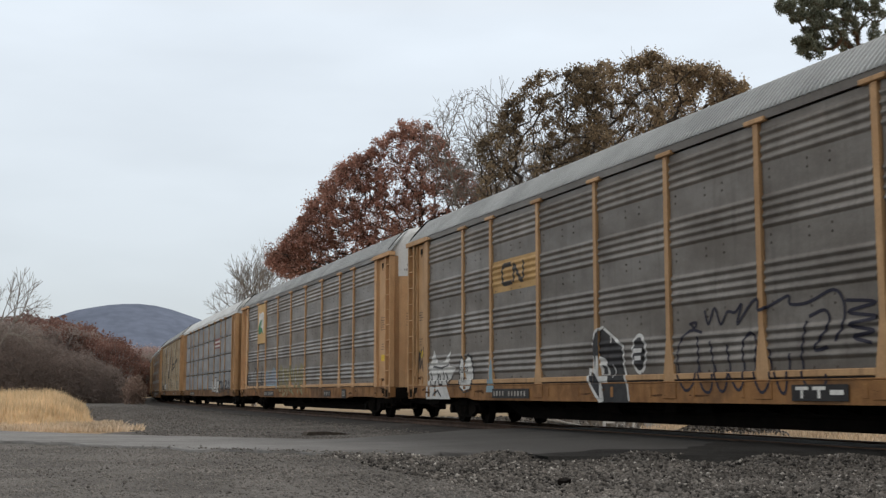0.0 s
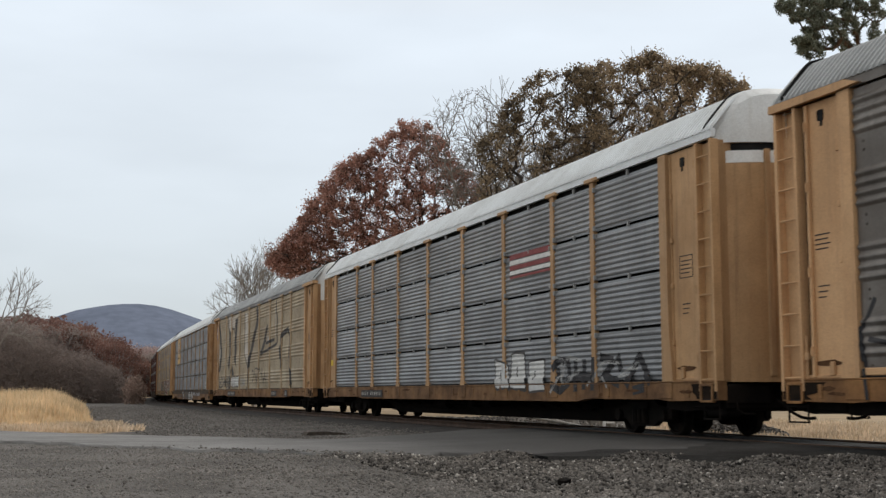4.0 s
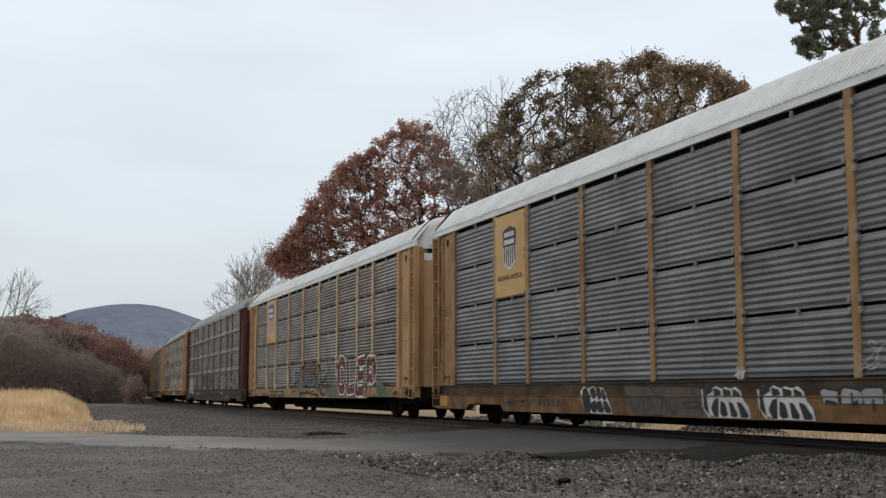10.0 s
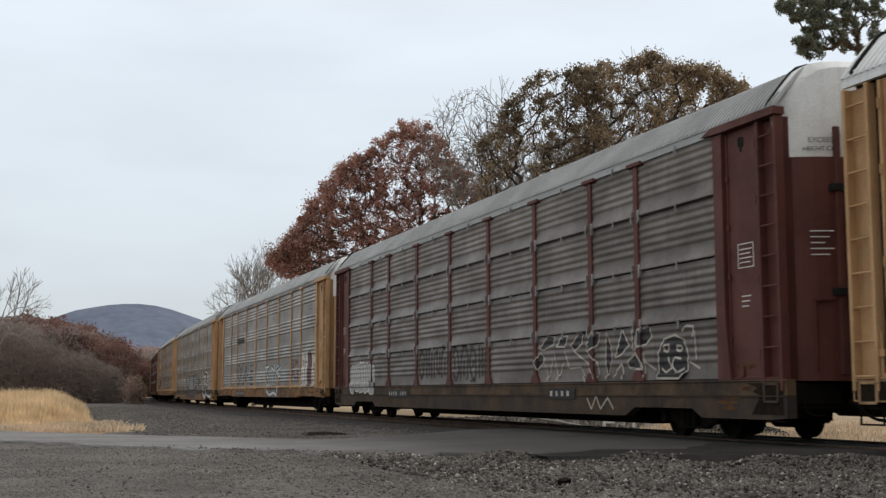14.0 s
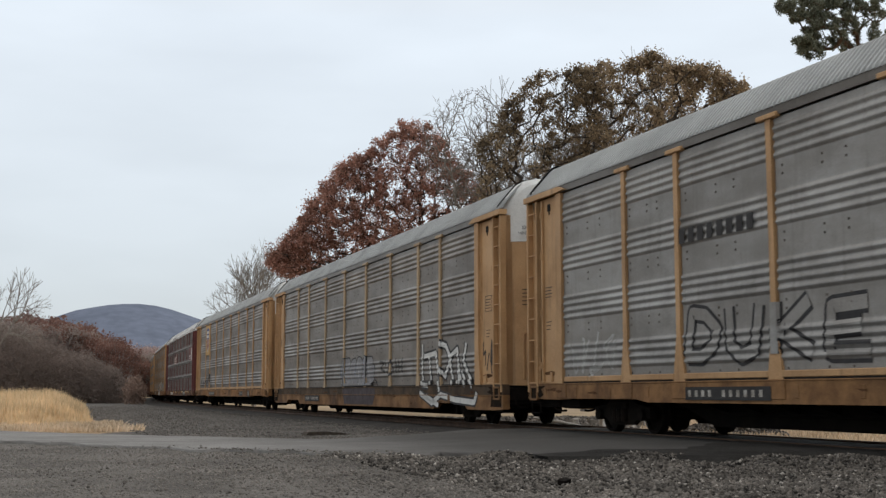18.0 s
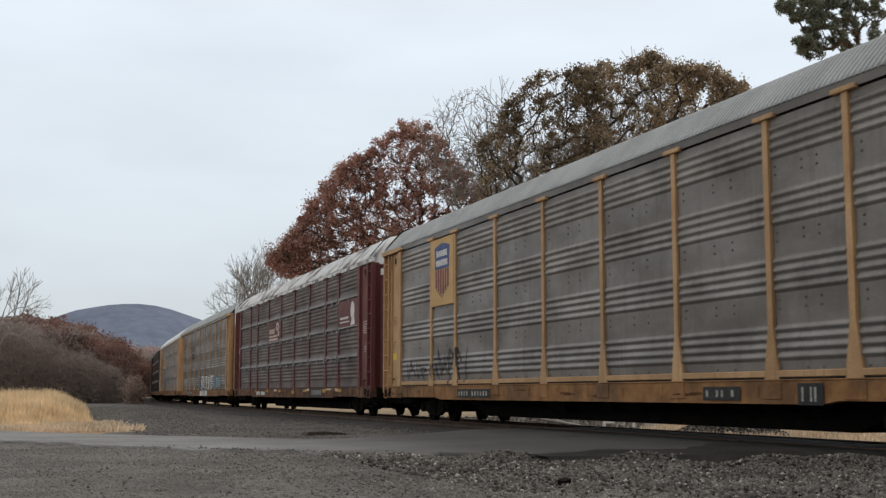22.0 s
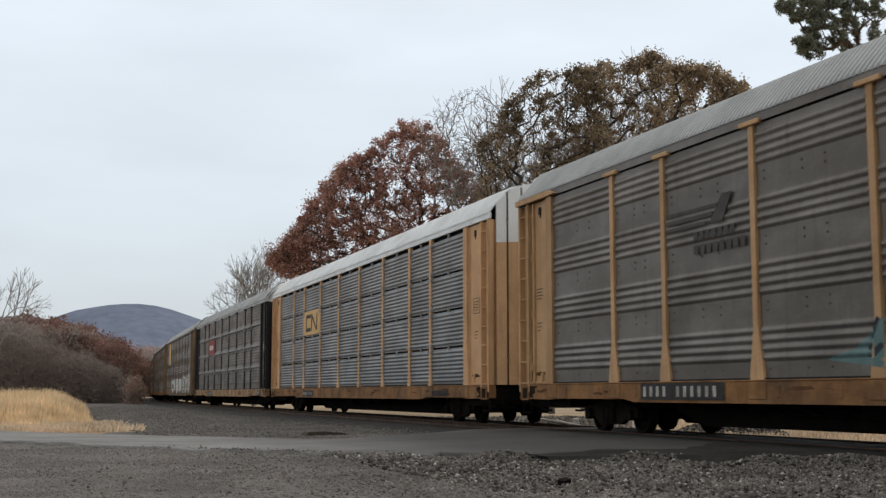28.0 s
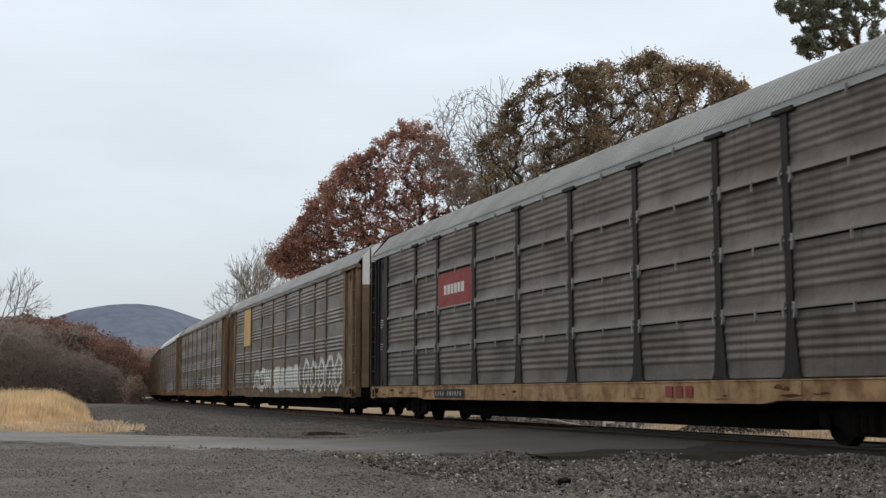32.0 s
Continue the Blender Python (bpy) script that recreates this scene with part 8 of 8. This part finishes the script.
# red-oxide car with white scribbles
number_plate(c_5, -6.9, -4.9, n=8)
number_plate(c_5, 5.0, 6.3, n=4, skip=())
PALE_LOOPS = [[(4.46, 1.76), (4.92, 2), (5.3, 1.96), (5.16, 1.8), (4.65, 1.7)], [(5.35, 1.76), (5.6, 1.96), (5.92, 1.96), (5.77, 1.74)], [(6.06, 1.76), (6.47, 2), (6.65, 1.99), (6.57, 1.76), (6.23, 1.64)], [(6.78, 1.75), (7.11, 1.99), (7.4, 1.95), (7.31, 1.73), (6.94, 1.63)], [(7.67, 1.96), (7.85, 1.73), (7.91, 1.45), (7.72, 1.05), (7.64, 1.35)], [(8.03, 1.45), (8.34, 1.98), (8.6, 1.67), (8.27, 1.5)], [(8.71, 2.01), (8.88, 1.94), (8.91, 1.6), (8.75, 1.58)], [(8.97, 1.94), (9.4, 1.99), (9.47, 1.78), (9.25, 1.66), (8.95, 1.63)], [(8.54, 1.38), (8.9, 1.52), (9.07, 1.36), (9.1, 1.21), (8.58, 1.25)], [(4.18, 1.45), (4.52, 1.66), (4.77, 1.5), (4.37, 1.28)], [(9.7, 1.49), (9.91, 1.73), (10.3, 1.79), (10.59, 1.7), (10.73, 1.45), (10.7, 1.17), (10.47, 1.03), (9.71, 1.04)]]
for loop in PALE_LOOPS:
    paint(c_5, "painted_tag", spray_black, fills=[loop])
    paint(c_5, "painted_stroke", spray_pale, [(loop + loop[:1], .04)], lift=.008)
for line in [[(4.65, 1.56), (4.95, 1.05), (5.15, 1.48)], [(5.22, 1.61), (5.44, 1.05), (5.69, 1.41)], [(5.76, 1.65), (5.98, 1.28), (6.54, 1.3), (6.8, 1)], [(6.22, 1.63), (6.87, 1.37), (7.17, 1.05)], [(6.78, 1.64), (7.29, 1.36), (7.37, 1.08)], [(8.06, 1.07), (8.07, 1.2), (8.31, 1.33), (8.38, 1.04)], [(9.11, 1.41), (9.32, 1.3), (9.6, 1.19)], [(9.16, 1.51), (9.22, 1.05)], [(9.9, 1.62), (10.1, 1.63), (10.05, 1.5), (9.9, 1.53), (9.9, 1.62)], [(10.36, 1.6), (10.54, 1.59), (10.5, 1.5), (10.35, 1.52), (10.36, 1.6)], [(10.06, 1.39), (10.04, 1.41), (10.15, 1.23), (10.27, 1.4), (10.49, 1.37)], [(9.8, 1.22), (9.95, 1.14), (10.19, 1.23), (10.33, 1.13), (10.59, 1.2)], [(10.52, 1.84), (10.67, 1.93), (10.92, 1.91), (10.88, 1.73)], [(10.76, 1.31), (11.1, 1.19)], [(10.95, 1.82), (10.99, 1.35)], [(6.84, 0.69), (7.04, 0.46), (7.25, 0.72), (7.44, 0.47), (7.75, 0.69), (7.98, 0.48)]]:
    paint(c_5, "painted_stroke", spray_pale, [(line, .04)], lift=.008)
tag(c_5, 5, -11.6, -8.6, .70, 1.95, spray_dull, spray_white, .10, .05, seed=38)
tag(c_5, 4, -4.1, -1.5, 1.1, 2.1, spray_soot, None, .12, seed=39)
tag(c_5, 4, -1.3, 1.3, 1.0, 2.1, spray_soot, None, .12, seed=40)

# light grey car with the outlined letters
bars(c_6, -6.95, -4.6, 3.36, 3.62, 8, black_mark, 1.533, .38)
tag(c_6, "DUKE", -6.95, -1.9, 1.14, 2.35, galv_light, spray_black, .20, .06, seed=41, halo=False)
paint(c_6, "painted_tag", spray_brown, fills=[[(10.27, 2.39), (10.69, 2.45), (10.97, 2.34), (11.02, 1.89), (10.95, 1.06), (10.25, 1.06), (10.13, 1.56), (10.25, 1.93)]], lift=.006)
for block in [[(9.14, 2.35), (9.74, 2.37), (9.77, 1.07), (9.16, 1.07)], [(9.83, 2.32), (10.24, 2.37), (10.22, 1.93), (10.13, 1.61), (10.23, 1.07), (9.82, 1.05)], [(11.06, 2.3), (11.28, 2.31), (11.26, 1.67), (11.47, 1.61), (11.46, 1.06), (11.01, 1.06)], [(11.31, 2.22), (11.55, 2.2), (11.51, 1.94), (11.31, 1.95)]]:
    paint(c_6, "painted_letter", spray_white, fills=[block])
paint(c_6, "painted_stroke", spray_black, [([(9.78, 2.36), (9.79, 1.05)], 0.06), ([(9.37, 2.1), (9.54, 2.09), (9.53, 1.92), (9.36, 1.93), (9.37, 2.1)], 0.06), ([(11.28, 1.59), (11.25, 1.08)], 0.06), ([(9.44, 1.64), (9.49, 1.13)], 0.06), ([(9.93, 2.01), (10.16, 2)], 0.06), ([(10.41, 2.36), (10.55, 2.28)], 0.06), ([(10.77, 2.3), (10.88, 2.26)], 0.06), ([(10.41, 1.55), (10.73, 1.51)], 0.06)], lift=.010)
paint(c_6, "painted_stroke", spray_brown, [([(7.64, 2.15), (7.33, 2.13), (7.27, 2.01), (7.57, 1.93), (7.5, 1.83), (7.23, 1.85)], 0.09), ([(7.78, 2.15), (7.81, 1.86)], 0.09), ([(7.96, 1.87), (8, 2.15), (8.16, 1.99), (8.34, 2.15), (8.44, 1.86)], 0.09), ([(7.25, 1.7), (7.3, 1.42)], 0.09), ([(7.25, 1.7), (7.56, 1.67), (7.52, 1.55), (7.3, 1.54)], 0.09), ([(7.74, 1.68), (7.79, 1.41), (8.08, 1.41)], 0.09), ([(8.54, 1.65), (8.26, 1.63), (8.48, 1.5), (8.53, 1.39), (8.22, 1.38)], 0.09)])
HOOKS = [([(2.04, 2.01), (1.47, 1.96), (1.69, 1.58), (2.21, 1.34), (1.87, 1.08), (1.45, 1.28)], 0.16), ([(2.42, 1.07), (2.72, 1.92), (3.15, 1.83), (3.04, 1.07)], 0.16), ([(3.39, 1.1), (3.41, 2.04), (3.58, 2.07)], 0.16), ([(4.35, 2.03), (3.74, 1.59), (4.35, 0.77)], 0.16), ([(4.78, 1.92), (4.34, 1.78), (4.42, 1.5), (4.84, 1.56)], 0.16), ([(1.68, 0.89), (2.42, 0.69), (3.46, 0.81), (4.19, 0.68)], 0.16)]
paint(c_6, "painted_stroke", spray_blue, [(q, w + .14) for q, w in HOOKS], lift=.003)
paint(c_6, "painted_stroke", spray_soot, [(q, w + .07) for q, w in HOOKS], lift=.006)
paint(c_6, "painted_stroke", spray_white, [(q, w - .04) for q, w in HOOKS], lift=.010)
scrawl(c_6, -11.6, -9.4, 1.1, 2.0, spray_dull, 4, 43, .06)
number_plate(c_6, -6.82, -4.34)
number_plate(c_6, 5.3, 5.9, .70, .86, n=6, skip=(1, 4))

# car with the white block letters at its forward end
number_plate(c_7, -7.4, -5.0, .48, .70)
WHITE_TALL = [([(7.4, 2.15), (7.46, 1.02), (8.01, 0.99)], 0.13), ([(7.58, 1.8), (8.6, 1.87)], 0.13), ([(8.05, 1.83), (8.2, 1.02)], 0.13), ([(8.6, 1.89), (8.79, 1.37), (8.95, 0.82)], 0.13), ([(8.93, 2.12), (9.41, 2.04), (9.82, 1.67), (9.37, 1.22), (8.9, 1.42)], 0.13), ([(9.76, 1.74), (10.01, 1)], 0.13), ([(9.76, 1.74), (10.31, 1.92), (10.6, 1.02)], 0.13), ([(10.42, 1.65), (10.42, 1.03)], 0.13), ([(10.98, 2.06), (10.81, 1.6), (11.49, 0.94)], 0.13), ([(10.7, 1.32), (10.98, 0.97)], 0.13)]
paint(c_7, "painted_letter", spray_black, [(q, w + .13) for q, w in WHITE_TALL])
for stroke in WHITE_TALL:
    paint(c_7, "painted_letter", spray_white, [stroke], lift=.010)
paint(c_7, "painted_tag", spray_black, [(q, w + .10) for q, w in [([(7.27, 0.79), (8.33, 0.51), (9.08, 0.74), (10.22, 0.61), (11.66, 0.55), (11.84, 0.79)], 0.14), ([(7.85, 0.69), (8.9, 0.45)], 0.14)]])
paint(c_7, "painted_tag", spray_white, [([(7.27, 0.79), (8.33, 0.51), (9.08, 0.74), (10.22, 0.61), (11.66, 0.55), (11.84, 0.79)], 0.14), ([(7.85, 0.69), (8.9, 0.45)], 0.14)], lift=.010)
HAZY = [(-1.86, 1.4), (-1.77, 1.86), (-1.51, 1.98), (-0.72, 2.0), (-0.5, 1.83), (-0.29, 1.94), (0.11, 1.97), (0.25, 1.85), (0.39, 1.98), (0.72, 2.01), (0.98, 1.87), (1.29, 2.03), (1.54, 1.98), (2.19, 1.96), (2.39, 1.7), (2.57, 1.62), (2.43, 1.25), (2.21, 1.02), (-1.48, 1.02), (-1.66, 1.22)]
paint(c_7, "painted_tag", spray_haze, fills=[HAZY])
for line in ([(-1.52, 1.8), (-1.08, 1.05)], [(-0.73, 1.85), (-0.25, 1.05)], [(0.36, 1.84), (0.72, 1.05)], [(1.72, 1.84), (1.96, 1.05)]):
    paint(c_7, "painted_stroke", spray_dull, [(line, .05)], lift=.0055)
for line in ([(-1.78, 1.75), (-1.80, 1.4), (-1.56, 1.05)], [(1.10, 1.91), (1.22, 1.5), (1.28, 1.04)], [(0.2, 1.7), (0.05, 1.35)]):
    paint(c_7, "painted_stroke", spray_mist, [(curved(line), .13)], lift=.0065)
paint(c_7, "painted_stroke", spray_black, [(HAZY + HAZY[:1], .045)], lift=.009)
for line in ([(-1.4, 1.94), (-1.48, 1.02)], [(-0.5, 1.83), (-0.6, 1.6)], [(0.25, 1.85), (0.09, 1.42)], [(1.03, 1.86), (1.12, 1.61), (0.93, 1.32)], [(1.54, 1.98), (1.48, 1.02)], [(2.43, 1.25), (2.75, 1.13), (3.06, 1.03)]):
    paint(c_7, "painted_stroke", spray_black, [(curved(line), .045)], lift=.009)
tag(c_7, 3, 3.0, 5.6, 1.3, 1.9, spray_soot, None, .09, seed=48)
scrawl(c_7, 12.1, 12.8, 1.2, 2.1, spray_black, 3, 49, .05)
paint(c_7, "painted_tag", spray_plum, fills=[[(-1.48, 0.84), (-1.26, 0.41), (2.39, 0.41), (2.66, 0.76), (2.6, .94), (-1.5, .94)]], lift=.005)

# car with the shield and black scribble
b = plate(c_8, -8.90, -7.12, 3.14, 4.98, sign_tan, 1.552, label="tan sign board with a red, white and blue shield")
shield(c_8, b, -8.0, 4.84, 1.22, 1.52)
number_plate(c_8, -6.8, -4.5)
number_plate(c_8, 5.1, 6.2, n=6, skip=(1, 4))
number_plate(c_8, 7.7, 8.3, .60, .92, n=4, skip=(1,))
scrawl(c_8, -11.4, -8.4, 1.05, 1.7, spray_soot, 6, 50, .06)
scrawl(c_8, -8.6, -6.0, 1.05, 1.95, spray_soot, 5, 51, .08)

# maroon car with two boards
for x0, x1 in ((-4.14, -1.51), (9.08, 11.7)):
    b = plate(c_9, x0, x1, 3.045, 4.02, maroon if x0 > 0 else red_oxide, 1.540, label="maroon sign board with white marks")
    if x0 < 0:
        bars(b, x0 + .15, x0 + 1.45, 3.45, 3.66, 7, sign_rose, 1.541, .35)
        cx, cz = x0 + 2.02, 3.50
        arcs = []
        for r0, r1 in ((.42, .30), (.20, .09)):
            ring = [(math.cos(.25 + .29 * k), math.sin(.25 + .29 * k)) for k in range(10)]
            arcs.append([(cx + r0 * u, cz + r0 * v) for u, v in ring] + [(cx + r1 * u, cz + r1 * v) for u, v in ring[::-1]])
        flat(b, "emblem_bar", sign_rose, [rect(x0 + .12, x0 + 2.0, 3.29, 3.37), rect(x0 + .12, x0 + 2.12, 3.14, 3.23), rect(x0 + 2.14, x0 + 2.42, 3.30, 3.52)] + arcs, 1.541)
    else:
        bars(b, x0 + .2, x0 + 1.4, 3.36, 3.44, 8, sign_white, 1.541, .3)
        flat(b, "emblem_bar", sign_white, [disc(x0 + 1.95, 3.62, .26, .30), [(x0 + 1.7, 3.1), (x0 + 1.9, 3.4), (x0 + 2.2, 3.4), (x0 + 2.25, 3.12)], rect(x0 + .2, x0 + 1.5, 3.24, 3.28)], 1.541)
bars(c_9, -6.9, -4.7, .70, .86, 10, white_mark, 1.560, .4, skip=(4,))
for x0, x1, z0, z1 in ((-7.3, -6.95, .84, .93), (-4.45, -3.95, .83, .93), (-1.6, -1.1, .82, .93), (1.17, 1.64, .76, .89), (3.41, 3.96, .83, .93), (6.74, 7.27, .81, .93), (9.13, 9.63, .82, .93)):
    flat(c_9, "reflector", warn_dull, [rect(x0, x1, z0, z1)], 1.558)
for x0, x1, z0, z1 in ((-2.6, -2.0, .86, .95), (3.97, 4.5, .87, .95), (7.33, 8.11, .89, .95), (8.73, 9.10, .85, .95)):
    flat(c_9, "paint_patch", cream_paint, [rect(x0, x1, z0, z1)], 1.5565)
flat(c_9, "paint_patch", spray_black, [rect(4.84, 6.7, .64, .95)], 1.5545)
bars(c_9, 4.94, 6.60, .72, .90, 9, stencil_pale, 1.558, .55)
scrawl(c_9, -11.5, -9.6, 1.1, 1.8, spray_dull, 6, 52, .03)

# dark car with the big white block letters
flat(c_10, "emblem_bar", spray_soot, [rect(-6.9, -5.2, 3.86, 3.92), rect(-6.9, -5.4, 3.72, 3.79), rect(-6.9, -5.6, 3.60, 3.66), [(-5.5, 3.6), (-5.1, 3.6), (-4.8, 4.05), (-5.1, 4.05)]], 1.533)
bars(c_10, -6.0, -4.7, 3.36, 3.50, 7, spray_soot, 1.533, .3)
bars(c_10, -6.0, -4.4, 3.12, 3.28, 8, spray_soot, 1.533, .3)
number_plate(c_10, -7.9, -5.15, .66, .95)
paint(c_10, "painted_tag", spray_black, fills=[[(-0.82, 0.9), (-0.54, 1.36), (-0.16, 1.96), (1.3, 1.97), (3.04, 1.93), (3.28, 1.9), (3.19, 0.89)]])
for block in [[(-0.13, 1.9), (0.62, 1.9), (0.65, 1.8), (0.17, 1.77), (0.21, 1.57), (-0.28, 1.52), (-0.3, 1.57), (-0.06, 1.6), (-0.11, 1.78)], [(-0.13, 1.54), (0.25, 1.56), (0.37, 1.02), (0.01, 1.02), (-0.05, 1.24)], [(0.39, 1.76), (0.68, 1.78), (0.84, 1.03), (0.62, 1.01)], [(0.82, 1.9), (1.21, 1.92), (1.29, 1.41), (1.25, 1.03), (1.04, 1.02), (0.93, 1.42)], [(1.35, 1.91), (1.53, 1.92), (1.52, 1.15), (1.36, 1.15)], [(1.6, 1.83), (1.99, 1.84), (2.02, 1.76), (1.72, 1.74), (1.74, 1.64), (1.94, 1.64), (1.97, 1.49), (1.75, 1.48), (1.78, 1.3), (1.79, 1.15), (1.62, 1.14)], [(2.09, 1.87), (2.96, 1.88), (2.98, 1.78), (2.63, 1.76), (2.5, 1.01), (2.13, 1.01), (2.27, 1.38), (2.14, 1.75)], [(2.74, 1.72), (3.2, 1.74), (3.19, 1.63), (2.87, 1.61), (2.9, 1.48), (3.18, 1.49), (3.18, 1.39), (2.72, 1.39)], [(2.74, 1.34), (2.96, 1.36), (2.98, 1), (2.73, 1)]]:
    paint(c_10, "painted_letter", spray_white, fills=[block], lift=.009)
for block in [[(-0.95, 0.63), (-0.59, 0.94), (0.54, 0.95), (0.6, 0.63)], [(0.65, 0.63), (0.6, 0.95), (1.16, 0.96), (1.21, 0.62)], [(1.26, 0.62), (1.35, 0.95), (2.02, 0.95), (2.1, 0.63)], [(2.14, 0.63), (2.11, 0.77), (2.25, 0.95), (3.15, 0.96), (3.14, 0.63)]]:
    paint(c_10, "painted_letter", spray_white, fills=[block], lift=.006)
# the letters go on toward the forward end
for block in [[(3.34, 1.76), (3.63, 1.78), (3.79, 1.03), (3.57, 1.01)], [(3.77, 1.9), (4.16, 1.92), (4.24, 1.41), (4.2, 1.03), (3.99, 1.02), (3.88, 1.42)], [(4.3, 1.91), (4.48, 1.92), (4.47, 1.15), (4.31, 1.15)], [(4.55, 1.83), (4.94, 1.84), (4.97, 1.76), (4.67, 1.74), (4.69, 1.64), (4.89, 1.64), (4.92, 1.49), (4.7, 1.48), (4.73, 1.3), (4.74, 1.15), (4.57, 1.14)], [(5.04, 1.87), (5.91, 1.88), (5.93, 1.78), (5.58, 1.76), (5.45, 1.01), (5.08, 1.01), (5.22, 1.38), (5.09, 1.75)]]:
    paint(c_10, "painted_letter", spray_white, fills=[block], lift=.009)
paint(c_10, "painted_tag", spray_teal, fills=[[(-2.6, 1.25), (-1.9, 1.4), (-1.3, 1.8), (-.9, 1.4), (-.3, 1.2), (-1.2, 1.1)]])
scrawl(c_10, -1.7, -.2, 1.0, 1.9, spray_violet, 4, 54, .06)
tag(c_10, 3, 6.2, 9.4, .95, 1.9, spray_blue, spray_soot, .16, .05, seed=55)

# pale-ended car with the monogram board
b = plate(c_11, -6.94, -4.36, 3.06, 4.0, sign_tan, 1.540, label="tan sign board with dark monogram")
monogram(b, -6.62, -4.66, 3.20, 3.86, black_mark, 1.541)
number_plate(c_11, -7.0, -5.2, n=8)
bars(c_11, 9.2, 10.6, .70, .86, 8, black_mark, 1.560, .4)

# black car with the red board
b = plate(c_12, -6.94, -4.34, 3.04, 3.99, rail_red, 1.540, label="red sign board with white lettering")
bars(b, -6.45, -4.85, 3.40, 3.66, 6, sign_white, 1.541, .25)
number_plate(c_12, -7.2, -4.9)
bars(c_12, 5.3, 6.3, .70, .90, 3, sign_red, 1.560, .3)
number_plate(c_12, 11.2, 12.2, .66, .92, n=5)

# cars farther back
tag(c_13, 3, -6.0, -1.5, .75, 2.1, spray_white, None, .28, seed=56)
tag(c_13, 4, -1.0, 4.6, .72, 2.1, spray_white, spray_dull, .24, .05, seed=57)
tag(c_13, 5, 5.0, 11.6, .70, 2.3, spray_white, None, .20, seed=58)
b = plate(c_13, -8.90, -7.12, 3.14, 4.98, sign_tan, 1.552, label="tan sign board")
tag(c_14, 4, -3.5, 2.5, .8, 2.0, spray_soot, None, .2, seed=59)
tag(c_14, 3, 5.5, 9.5, .8, 1.8, spray_dull, None, .2, seed=60)
tag(c_15, 5, 1.0, 8.0, .8, 1.8, spray_dull, None, .2, seed=61)
build_ties()


def motions():
    """The train rolls along its line; every car stands on its two trucks."""
    times = [0.5 * i for i in range(65)]
    for index, car in ALL_CARS:
        rows = []
        for t in times:
            s = 49.15 + PITCH * index - gone(t) - OFFSET.get(index, 0.0)
            xf, yf, _ = on_line(s - 10.06)
            xb, yb, _ = on_line(s + 10.06)
            rows.append((t, pose((xf + xb) / 2, (yf + yb) / 2, 0, 0, 0, math.degrees(math.atan2(yf - yb, xf - xb)))))
        walk(car, rows)
    first = {}
    for wheel, ax in ALL_WHEELS:
        if ax not in first:
            rows = []
            for f in range(961):
                t = f / 30
                rows.append((t, pose(ax, 0, 0.36, 0, math.degrees(gone(t) / 0.36) % 360, 0)))
            walk(wheel, rows)
            first[ax] = wheel.animation_data
        else:
            wheel.rotation_mode = "QUATERNION"
            keys = wheel.animation_data_create()
            keys.action = first[ax].action
            keys.action_slot = first[ax].action_slot


motions()
